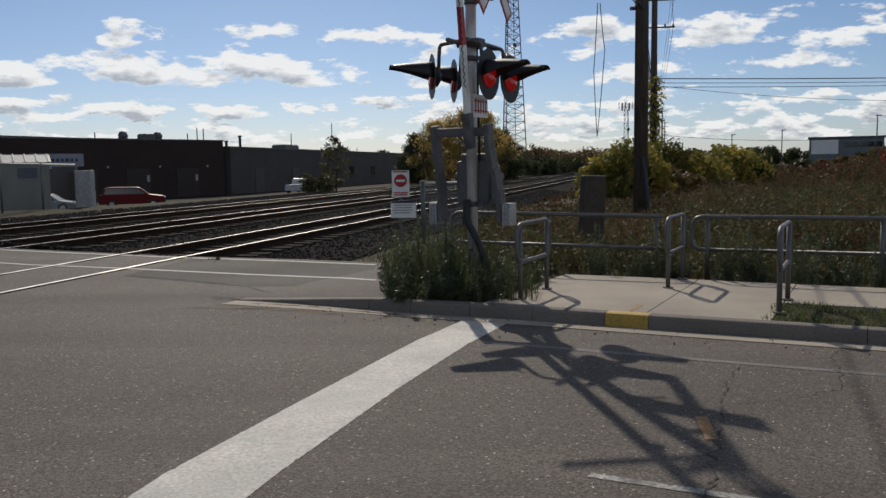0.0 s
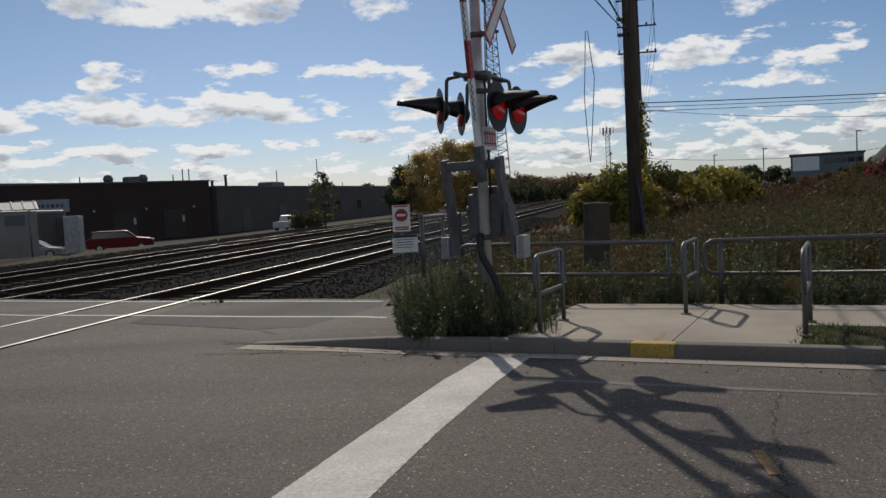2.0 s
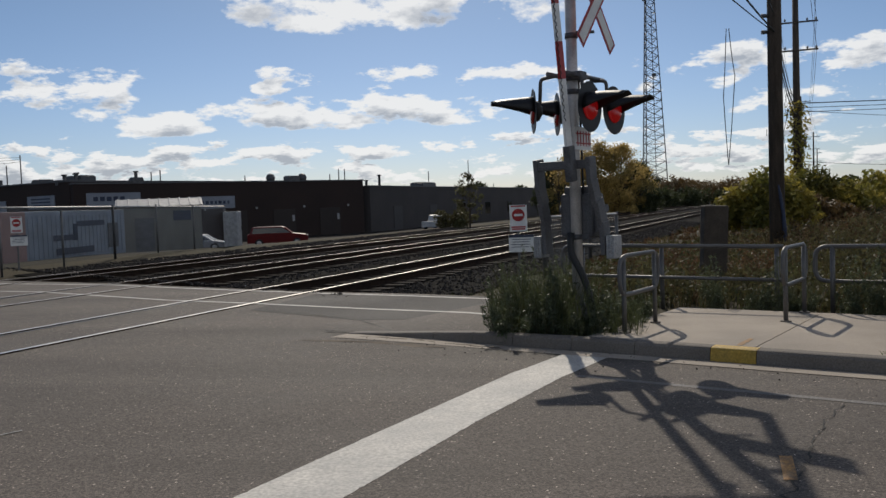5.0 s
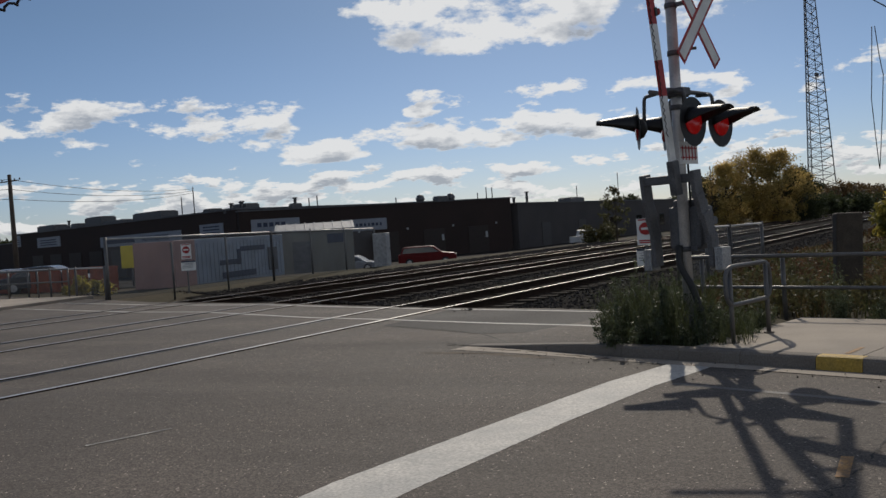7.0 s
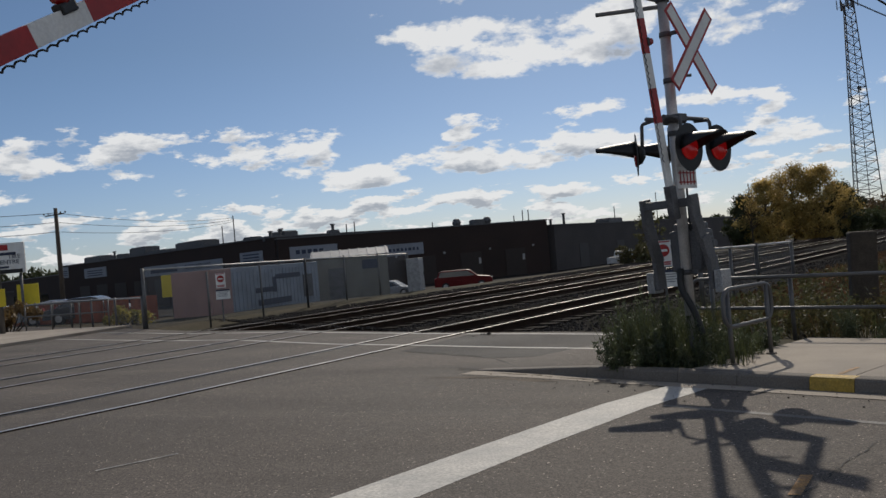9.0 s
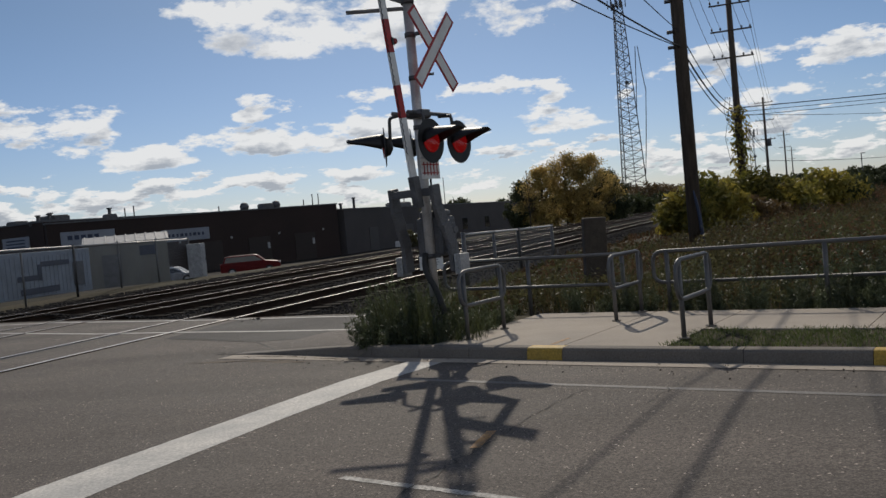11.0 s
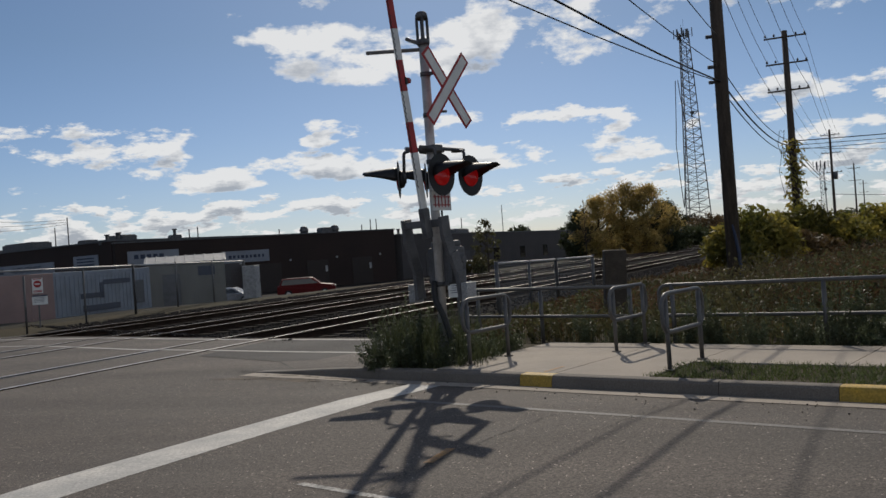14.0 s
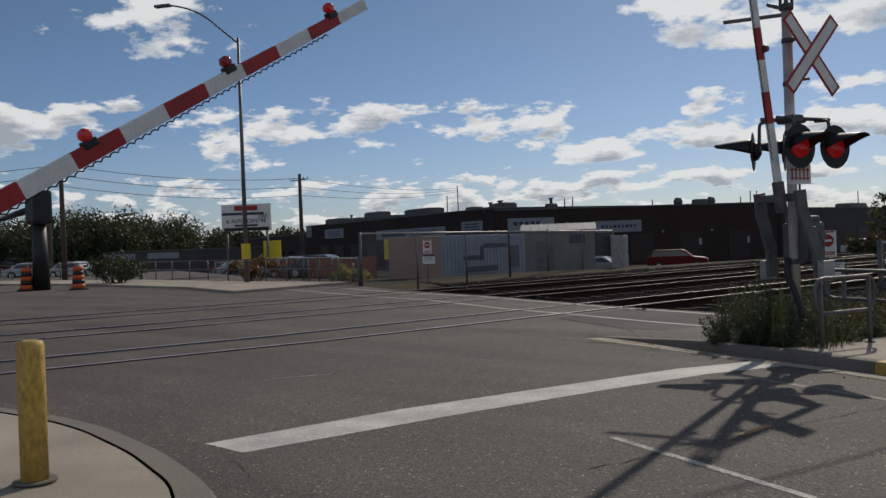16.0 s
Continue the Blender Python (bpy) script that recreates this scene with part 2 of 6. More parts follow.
M["red_sheet"] = mat("red_reflective_sheet", (0.36, 0.022, 0.022), 0.5, vary=0.25, scale=5, fine=60, bump=0.05, fine_amt=0.15)
M["wood_pole"] = mat("weathered_pole_wood", (0.085, 0.065, 0.05), 0.9, vary=0.4, scale=3, fine=25, bump=0.5, stretch=(4, 4, 0.5))
M["wire"] = mat("black_cable", (0.012, 0.012, 0.013), 0.6, bump=0)
M["brick_dark"] = mat("dark_brown_brick", (0.034, 0.022, 0.019), 0.9, vary=0.25, scale=0.3, fine=9, bump=0.3)
M["block_grey"] = mat("grey_block_wall", (0.068, 0.061, 0.060), 0.9, vary=0.2, scale=0.3, fine=9, bump=0.3)


def lens_mat(name, base, glow):
    m = mat(name, base, 0.15, vary=0.1, bump=0.2, fine=60, spec=0.6)
    b = m.node_tree.nodes["Principled BSDF"]
    b.inputs["Emission Color"].default_value = (1.0, 0.02, 0.025, 1)
    b.inputs["Emission Strength"].default_value = glow
    return m


M["red_lens"] = lens_mat("red_lens", (0.16, 0.008, 0.008), 0.015)
M["red_lens_lit"] = lens_mat("red_lens_lit", (0.22, 0.006, 0.006), 0.085)

# ---- geometry helpers ----
U2 = Vector((0.9026, -0.4305))     # along the road
N2 = Vector((0.4305, 0.9026))      # across it, away from the camera
KERB0 = Vector((0.0, 10.2))        # where the kerb line starts to be counted


def g(x, y):
    """Height of the paved ground: it falls gently towards the tracks, levels out, and dips along the gutter."""
    z = -0.014 * max(y, -40) if y < 9 else -0.126 - 0.0045 * (min(y, 25) - 9)
    d = Vector((x, y)) - KERB0
    s, n = d.dot(U2), d.dot(N2)
    along = max(0.0, min(1.0, (s + 2.6) / 2.0))
    across = max(0.0, min(1.0, (n + 1.6) / 1.6)) * max(0.0, min(1.0, 6.0 - n))
    return z - 0.06 * along * across


def road(s, n):
    """A point of the plan: s along the kerb, n across it; the kerb curves back towards the tracks."""
    bend = -0.35 * (min(0.0, s - 1.0) / 3.6) ** 2
    p = KERB0 + U2 * s + N2 * (n + bend)
    return p.x, p.y


def box(bm, m, size, bevel=0.0):
    """A box of that size round the pose m, its edges rounded by bevel."""
    v = bmesh.ops.create_cube(bm, size=1, matrix=m @ Matrix.Diagonal((*size, 1)))["verts"]
    if bevel:
        es = list({e for q in v for e in q.link_edges})
        bmesh.ops.bevel(bm, geom=es, offset=bevel, segments=2, affect="EDGES", profile=0.6)


def tube(bm, pts, radii, sides=8, cap=True):
    """A round bar along the points, with one radius or one for each."""
    pts = [Vector(p) for p in pts]
    if isinstance(radii, (int, float)):
        radii = [radii] * len(pts)
    rings, side = [], None
    for i, p in enumerate(pts):
        d = (pts[min(i + 1, len(pts) - 1)] - pts[max(i - 1, 0)]).normalized()
        if side is None:
            side = d.orthogonal().normalized()
        side = (side - d * side.dot(d)).normalized()
        other = d.cross(side)
        rings.append([bm.verts.new(p + (side * math.cos(a) + other * math.sin(a)) * radii[i]) for a in (2 * math.pi * k / sides for k in range(sides))])
    for a, b in zip(rings, rings[1:]):
        for k in range(sides):
            bm.faces.new((a[k], a[(k + 1) % sides], b[(k + 1) % sides], b[k])).smooth = True
    if cap:
        bm.faces.new(rings[0][::-1])
        bm.faces.new(rings[-1])


def rounded(corners, r, steps=5):
    """The points of a polyline with its inner corners rounded."""
    c = [Vector(p) for p in corners]
    out = [c[0]]
    for a, b, d in zip(c, c[1:], c[2:]):
        p, q = b + (a - b).normalized() * r, b + (d - b).normalized() * r
        for i in range(steps + 1):
            t = i / steps
            out.append(p * (1 - t) ** 2 + b * 2 * t * (1 - t) + q * t * t)
    return out + [c[-1]]


def prism(bm, poly, z0, z1, m=Matrix()):
    """An upright slab over a plan of points."""
    lo, hi = [bm.verts.new(m @ Vector((x, y, z0))) for x, y in poly], [bm.verts.new(m @ Vector((x, y, z1))) for x, y in poly]
    n = len(poly)
    for i in range(n):
        bm.faces.new((lo[i], lo[(i + 1) % n], hi[(i + 1) % n], hi[i]))
    bm.faces.new(hi)
    bm.faces.new(lo[::-1])


def obj(name, bm, material, label="", category="", group="", kind="", parent=None):
    bmesh.ops.recalc_face_normals(bm, faces=bm.faces)
    me = bpy.data.meshes.new(name)
    bm.to_mesh(me)
    bm.free()
    for k in (material if isinstance(material, (list, tuple)) else [material]):
        me.materials.append(M[k])
    ob = new(name, me)
    if parent:
        ob.parent = parent
    return tagged(ob, label, category, group, kind)


def part(name, bm, material, parent, label=""):
    return obj(name, bm, material, label, parent=parent)


def thing(name, m, label, category, group=""):
    ob = new(name)
    ob.matrix_world = m
    ob.empty_display_size = 0.2
    return tagged(ob, label, category, group)


def sheet(bm, poly, h, cell=1.2, thick=0.0):
    """A patch of the paved ground over a convex plan, cut so that it follows the fall of the ground."""
    f = bm.faces.new([bm.verts.new((x, y, 0)) for x, y in poly])
    ys = [p[1] for p in poly]
    for yc in (-40.0, 9.0, 25.0):
        if min(ys) < yc < max(ys):
            bmesh.ops.bisect_plane(bm, geom=bm.verts[:] + bm.edges[:] + bm.faces[:], plane_co=(0, yc, 0), plane_no=(0, 1, 0))
    for axis, cuts_at in ((N2, (-1.6, -0.8, 0.0, 5.0, 6.0)), (U2, (-2.6, -1.6, -0.6))):
        vals = [(Vector(p) - KERB0).dot(axis) for p in poly]
        for c in cuts_at:
            if min(vals) < c - 0.01 and max(vals) > c + 0.01:
                co = KERB0 + axis * c
                bmesh.ops.bisect_plane(bm, geom=bm.verts[:] + bm.edges[:] + bm.faces[:], plane_co=(co.x, co.y, 0), plane_no=(axis.x, axis.y, 0))
    if thick:
        r = bmesh.ops.extrude_face_region(bm, geom=bm.faces[:])
        for v in r["geom"]:
            if isinstance(v, bmesh.types.BMVert):
                v.co.z = 1
        for v in bm.verts:
            v.co.z = g(v.co.x, v.co.y) + h - (0 if v.co.z > 0.5 else thick)
    else:
        for v in bm.verts:
            v.co.z = g(v.co.x, v.co.y) + h


def patch(name, poly, h, material, thick=0.0, **tags):
    bm = bmesh.new()
    sheet(bm, poly, h, thick=thick)
    return obj(name, bm, material, **tags)


def strip(s0, s1, n0, n1):
    return [road(s0, n0), road(s1, n0), road(s1, n1), road(s0, n1)]


def smooth(a, b, x):
    t = max(0.0, min(1.0, (x - a) / (b - a)))
    return t * t * (3 - 2 * t)


# ---- tracks in plan: the rail that is nearest the camera ----
def rail_x(y):
    q = min(max(0.0, y - 20), 20)
    return -8.27 + 0.2 * y + 0.0015 * q * q + 0.02 * max(0.0, y - 40)


RAILS = (0.0, 1.48, 4.8, 6.28, 9.4, 10.88)


def rail_point(off, y):
    slope = (rail_x(y + 0.5) - rail_x(y - 0.5))
    d = Vector((slope, 1)).normalized()
    return Vector((rail_x(y) - d.y * off, y + d.x * off))


# ---- terrain ----
def terrain(x, y):
    z = g(x, y) - 0.06
    off = rail_x(y) - x
    far = smooth(0.15, 1.3, y - 16.1 - 0.48 * (-4.7 - x)) * smooth(15.4, 16.4, y)
    # the bed of the tracks lies lower than the fields
    z -= 0.32 * far * smooth(-3.9, -2.5, off) * (1 - smooth(16.4, 18.4, off))
    # the yard beyond the tracks lies lower
    z -= 1.25 * smooth(15, 30, off) * smooth(26, 62, y)
    # the bank to the right
    r = x / max(y, 1.0)
    z += 2.7 * smooth(0.38, 0.60, r) * smooth(25, 95, y)
    z += 0.35 * smooth(0.2, 0.45, r) * smooth(14, 45, y)
    if y > 13 and off < -2:
        z += 0.16 * noise.noise((x * 0.35, y * 0.35, 0))
    return z


def build_terrain():
    bm = bmesh.new()
    xs = [-2500, -900, -350, -180] + [-110 + 5 * i for i in range(16)] + [-30 + 1.25 * i for i in range(49)] + [34 + 4 * i for i in range(32)] + [190, 350, 900, 2500]
    ys = [-2500, -700, -200, -80, -40] + [-20 + 4 * i for i in range(8)] + [12 + 1.5 * i for i in range(40)] + [76 + 6 * i for i in range(22)] + [240, 340, 600, 1200, 2500]
    rows = [[bm.verts.new((x, y, terrain(x, y))) for x in xs] for y in ys]
    for a, b in zip(rows, rows[1:]):
        for i in range(len(xs) - 1):
            bm.faces.new((a[i], a[i + 1], b[i + 1], b[i])).smooth = True
    obj("ground", bm, "ground", "dry grassy ground with bare soil", "ground", kind="structure")


build_terrain()
ASPHALT = [
    [road(-2.35, 0), road(60, 0), road(60, -24), road(-2.35, -24)],
    [road(-2.35, 0), (-1.35, 12.4), (-1.3, 15.0), (-2.8, 15.7), (-4.9, 16.4), (-7.7, 17.7), (-11.0, 19.3), (-16.2, 21.3), (-22.7, 24.9), (-60, 42), (-75, 30), (-45, 0), road(-2.35, -24)],
    [road(-2.35, -24), (-45, 0), (-75, 30), (-120, -20), (-40, -60)],
]
for i, poly in enumerate(ASPHALT):
    patch("road", poly, 0.0, "asphalt", label="grey worn asphalt road", category="road", kind="structure")
# ---- kerb and sidewalk ----
KW = 0.16


def kerb_piece(s0, s1, material):
    """One length of kerb with a battered face and a rounded nose, its gutter pan in front."""
    bm = bmesh.new()
    prof = [(-0.02, -0.05), (-0.005, 0.0), (0.012, 0.105), (0.03, 0.128), (0.05, 0.135), (KW, 0.137), (KW, -0.05)]
    ends = []
    for s in (s0 + 0.003, s1 - 0.003):
        ring = []
        for n, z in prof:
            x, y = road(s, n)
            k = max(0.12, min(1.0, (s + 2.8) / 1.9)) if z > 0 else 1.0
            ring.append(bm.verts.new((x, y, g(x, y) + z * k)))
        ends.append(ring)
    a, b = ends
    for i in range(len(prof)):
        j = (i + 1) % len(prof)
        bm.faces.new((a[i], b[i], b[j], a[j]))
    bm.faces.new(a[::-1])
    bm.faces.new(b)
    return bm


kerb = thing("kerb", Matrix(), "grey concrete kerb with yellow painted marks along the road", "kerb")
tagged(kerb, kind="structure")
cuts = [-2.75, -2.2, -1.6, -1.1, -0.6, 0.1, 0.8, 1.57, 2.0, 3.9, 5.0, 5.42, 8.2, 11.2, 14.2, 17.2, 20.2, 30, 45]
for a, b in zip(cuts, cuts[1:]):
    yellow = abs(a - 1.57) < 0.01 or abs(a - 5.0) < 0.01
    part("kerb_stone", kerb_piece(a, b, ""), "paint_yellow" if yellow else "kerb", kerb, "yellow painted kerb stone" if yellow else "")
patch("asphalt_patch", strip(-2.9, -0.9, 0.10, 3.3), 0.004, "asphalt", label="grey asphalt behind the end of the kerb", category="road", kind="structure")
patch("weed_bed", strip(-0.92, 0.2, KW + 0.004, 3.3), 0.05, "ground", thick=0.05, label="bed of brown soil under the weeds", category="soil", kind="structure")
# gutter pan: a thin paler concrete strip at the foot of the kerb
for a, b in ((-2.75, -1.6), (-1.6, -0.6), (-0.6, 1.0), (1.0, 45)):
    patch("gutter", strip(a, b, -0.31, -0.02), 0.006, "concrete", label="pale concrete gutter strip along the kerb", category="gutter", kind="structure")
# slabs of the sidewalk, with joints
for a, b in [(0.2, 1.95), (1.95, 3.1)]:
    patch("sidewalk_slab", strip(a + 0.006, b - 0.006, KW + 0.004, 2.85), 0.137, "concrete", thick=0.12, label="pale concrete sidewalk slab with joints", category="pavement", group="sidewalk slabs", kind="structure")
for i in range(16):
    a = 3.1 + 1.65 * i
    patch("sidewalk_slab", strip(a + 0.006, a + 1.644, 1.3, 2.85), 0.137, "concrete", thick=0.12, label="pale concrete sidewalk slab with joints", category="pavement", group="sidewalk slabs", kind="structure")
patch("verge", strip(3.1, 45, KW + 0.004, 1.296), 0.12, "ground", thick=0.1, label="strip of soil under mown grass", category="verge", kind="structure")

# ---- painted lines ----


def quad_line(name, a, b, w, h, material, label):
    a, b = Vector(a), Vector(b)
    d = (b - a).normalized()
    q = Vector((-d.y, d.x)) * w / 2
    return patch(name, [tuple(a - q), tuple(b - q), tuple(b + q), tuple(a + q)], h, material, label=label, category="road marking", kind="structure")


def worn(poly, step, amount, seed):
    """The outline of worn paint: the same polygon with uneven, chipped edges."""
    rr = random.Random(seed)
    out = []
    for a, b in zip(poly, poly[1:] + poly[:1]):
        a, b = Vector(a), Vector(b)
        d = b - a
        n = max(1, int(d.length / step))
        q = Vector((-d.y, d.x)).normalized()
        for i in range(n):
            p = a.lerp(b, i / n) + q * (rr.uniform(0, amount) + (amount * 2 * rr.random() if rr.random() < 0.06 else 0))
            out.append((p.x, p.y))
    return out


patch("stop_line", worn([(-1.79, 3.39), (-1.30, 3.36), (-0.87, 5.2), (-0.42, 6.85), (0.50, 9.80), (0.05, 10.0), (-0.98, 6.72), (-1.44, 5.2)], 0.03, 0.006, 1), 0.003, "paint_white", label="broad white painted stop line on asphalt", category="road marking", kind="structure")
patch("edge_line", strip(0.9, 45, -1.48, -1.38), 0.003, "paint_faint", label="faded white edge line on asphalt", category="road marking", kind="structure")
for i in range(4):
    patch("lane_dash", worn([tuple(p) for p in strip(2.75 + 6 * i, 5.7 + 6 * i, -4.325, -4.255)], 0.025, 0.007, 5 + i), 0.003, "paint_worn", label="faded white lane dash on asphalt", category="road marking", kind="structure")
PED1 = [(-1.2, 12.85), (-3.1, 13.55), (-5.3, 14.5), (-7.4, 15.3), (-11.5, 17.4), (-14.2, 18.1), (-23.0, 21.6)]
PED2 = [(-1.4, 14.7), (-3.0, 15.4), (-5.1, 16.2), (-8.0, 17.5), (-10.6, 18.75), (-14.9, 20.0), (-21.6, 22.9)]
for pts in (PED1, PED2):
    for a, b in zip(pts, pts[1:]):
        quad_line("crossing_line", a, b, 0.10, 0.006, "paint_white", "white line of the footpath over the tracks")

# ---- tracks ----
RAIL_PROF = [(-0.040, -0.006), (-0.034, 0.006), (0.034, 0.006), (0.040, -0.006), (0.040, -0.035), (0.010, -0.05), (0.010, -0.14), (0.07, -0.16), (0.07, -0.17), (-0.07, -0.17), (-0.07, -0.16), (-0.010, -0.14), (-0.010, -0.05), (-0.040, -0.035)]
Y_RAIL = [-40, -20, -8, 0, 3, 6, 9, 12, 15] + [18 + 4 * i for i in range(20)] + [100 + 12 * i for i in range(14)]


def rail_ends(off, lift):
    rings = []
    for y in Y_RAIL:
        p, q = rail_point(off, y), rail_point(off - 1, y)
        d = (q - p).normalized()
        thin = 1.0 if y < 16 else 0.5
        rings.append([(p + d * x * (thin if i in (1, 2) else 1.0), g(p.x, p.y) + 0.012 + z) for i, (x, z) in enumerate(RAIL_PROF)])
    return rings


for off in RAILS:
    rings = rail_ends(off, 0)
    rail = None
    for name, cols, mt in (("rail", (*range(2, 14), 0, 1), "rust"), ("rail_head", (1, 2), "steel_rail")):
        bm = bmesh.new()
        vs = [[bm.verts.new((*p, z)) for p, z in (r[i] for i in cols)] for r in rings]
        for a, b in zip(vs, vs[1:]):
            for i in range(len(a) - 1):
                bm.faces.new((a[i], a[i + 1], b[i + 1], b[i]))
        if rail is None:
            rail = obj(name, bm, mt, "long steel rail with a polished head and rusty web", "rail", "rails of the tracks")
        else:
            part(name, bm, mt, rail, "polished steel rail head")
# dark flangeway groove beside each rail in the road
for off in RAILS:
    bm = bmesh.new()
    pr = None
    for y in [-20, -8, 0, 3, 6, 9, 12, 15, 18, 21, 24]:
        if y > 16.2 + (off * 0.5):
            break
        ring = []
        for side in (0.045, 0.125):
            sgn = 1 if RAILS.index(off) % 2 == 0 else -1
            p = rail_point(off + side * sgn, y)
            ring.append(bm.verts.new((p.x, p.y, g(p.x, p.y) + 0.004)))
        if pr:
            bm.faces.new((pr[0], pr[1], ring[1], ring[0]))
        pr = ring
    obj("flangeway", bm, "black", "dark rubber flangeway groove beside a rail", "flangeway", kind="structure")
# ballast
bm = bmesh.new()
prev = None
for y in [14.6, 15.2, 15.8, 16.4, 17, 18, 20, 23, 26, 30, 36, 44, 54, 66, 80, 100, 124, 150, 190, 260]:
    ring = []
    for k, off in enumerate((-2.2, -0.9, 0.7, 2.4, 3.1, 3.8, 5.5, 7.2, 7.9, 8.6, 10.2, 12.2, 16.6)):
        p = rail_point(off, max(y, 15.95 + off * 0.47 + (y - 14.6) * 0.05))
        ring.append(bm.verts.new((p.x, p.y, g(p.x, p.y) - 0.03 - (0.17 if k not in (0, 4, 8, 12) else 0.27) * smooth(0.0, 1.2, p.y - 16.05 - 0.48 * (-4.7 - p.x)))))
    if prev:
        for i in range(len(ring) - 1):
            bm.faces.new((prev[i], prev[i + 1], ring[i + 1], ring[i]))
    prev = ring
obj("ballast_bed", bm, "ballast", "bed of crushed stone under the tracks, near black for the shade between stones", "ballast", kind="structure")
# timber ties, nearest ones as pieces of their own
tie_bm = bmesh.new()
box(tie_bm, Matrix(), (2.6, 0.23, 0.18), 0.012)
tie_me = bpy.data.meshes.new("tie")
tie_bm.to_mesh(tie_me)
tie_bm.free()
tie_me.materials.append(M["tie"])
trng = random.Random(5)
for k, off in enumerate((0.74, 5.54, 10.14)):
    bed = thing("track_bed", Matrix(), "row of dark timber ties under a track", "track", "track beds")
    tagged(bed, kind="structure")
    y = 16.6 + off * 0.42
    while y < 62:
        p = rail_point(off, y)
        slope = rail_x(y + 0.5) - rail_x(y - 0.5)
        t = new("tie", tie_me)
        t.matrix_world = pose(p.x, p.y, g(p.x, p.y) - 0.235 + trng.uniform(-0.012, 0.006), 0, 0, -math.degrees(math.atan(slope)) + trng.uniform(-1.5, 1.5))
        t.parent = bed
        y += 0.58
# loose stones on the near ballast
sr = np.random.default_rng(3)
cnt = 36000
sy = 14.8 + 46 * sr.uniform(0, 1, cnt) ** 1.7
so = sr.uniform(-2.3, 16.2, cnt)
verts, faces = [], []
octa = ((0, 2, 4), (2, 1, 4), (1, 3, 4), (3, 0, 4), (2, 0, 5), (1, 2, 5), (3, 1, 5), (0, 3, 5))
for y, off in zip(sy, so):
    p = rail_point(off, y)
    front = y - 16.1 - 0.48 * (-4.7 - p.x)
    if front < -0.35 or (front < 0 and sr.uniform() < 0.8):
        continue
    rad = sr.uniform(0.022, 0.058, 6) * (1 + max(0, y - 24) * 0.018)
    c = Vector((p.x, p.y, g(p.x, p.y) - 0.01 - 0.18 * smooth(0.0, 1.2, front) + sr.uniform(-0.02, 0.02) - (0.07 if abs(off - 3.1) < 0.5 or abs(off - 7.9) < 0.5 else 0) - 0.09 * max(0, -0.9 - off)))
    k = len(verts)
    a = sr.uniform(0, 3)
    ca, sa = math.cos(a), math.sin(a)
    for i, (x, z, w) in enumerate(((1, 0, 0), (-1, 0, 0), (0, 1, 0), (0, -1, 0), (0, 0, 0.8), (0, 0, -0.8))):
        verts.append((c.x + (x * ca - z * sa) * rad[i], c.y + (x * sa + z * ca) * rad[i], c.z + w * rad[i]))
    faces += [(k + q[0], k + q[1], k + q[2]) for q in octa]
stone_me = bpy.data.meshes.new("ballast_stones")
stone_me.from_pydata(verts, [], faces)
stone_me.materials.append(M["stones"])
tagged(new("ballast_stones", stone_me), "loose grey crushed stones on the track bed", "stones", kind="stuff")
# newer asphalt, cracks, dirt and survey marks
patch("asphalt_patch", [(-5.05, 13.65), (-3.8, 12.95), (-2.85, 12.3), (-1.45, 12.3), (-1.35, 15.0), (-2.6, 15.45), (-4.75, 16.05)], 0.003, "patch", label="darker asphalt patch beside the rail", category="road", kind="structure")
quad_line("seam", (-5.05, 13.62), (-2.85, 12.28), 0.035, 0.005, "tar", "dark tar seam in the asphalt")
quad_line("seam", (-2.85, 12.28), (-2.0, 11.05), 0.03, 0.005, "tar", "dark tar seam in the asphalt")


def ragged(name, pts, w, h, material, label, seed, category="crack"):
    """A thin line of wandering course and width."""
    rr = random.Random(seed)
    bm = bmesh.new()
    prev = None
    path = []
    for a, b in zip(pts, pts[1:]):
        for i in range(9):
            t = i / 9
            path.append((a[0] + (b[0] - a[0]) * t + rr.gauss(0, 0.016), a[1] + (b[1] - a[1]) * t + rr.gauss(0, 0.016)))
    for i, (x, y) in enumerate(path):
        ww = w * rr.uniform(0.3, 1.2)
        ring = [bm.verts.new((x - ww, y, g(x, y) + h)), bm.verts.new((x + ww, y, g(x, y) + h))]
        if prev:
            bm.faces.new((prev[0], prev[1], ring[1], ring[0]))
        prev = ring
    obj(name, bm, material, label, category, kind="structure")


ragged("crack", [(2.06, 7.41), (1.80, 6.85), (1.62, 6.36), (1.50, 5.95), (1.36, 5.55), (1.24, 5.19), (1.12, 4.85), (0.9, 4.2)], 0.008, 0.005, "tar", "thin dark crack in the asphalt", 1)
ragged("crack", [(3.20, 8.3), (3.03, 8.05), (2.81, 7.48), (2.64, 6.93), (2.5, 6.75), (2.1, 6.5), (1.62, 6.36)], 0.006, 0.005, "tar", "thin dark crack in the asphalt", 2)
ragged("crack", [(-1.5, 3.3), (-0.6, 2.95), (0.1, 2.9)], 0.007, 0.005, "tar", "thin dark crack in the asphalt", 3)
ragged("crack", [(-2.6, 3.5), (-1.9, 3.35), (-1.3, 3.2)], 0.006, 0.005, "tar", "thin dark crack in the asphalt", 4)
ragged("dirt", [(-2.6, 10.9), (-1.8, 10.65), (-0.9, 10.25), (-0.3, 10.0)], 0.16, 0.004, "sand", "sandy dirt washed along the kerb", 5, "dirt")
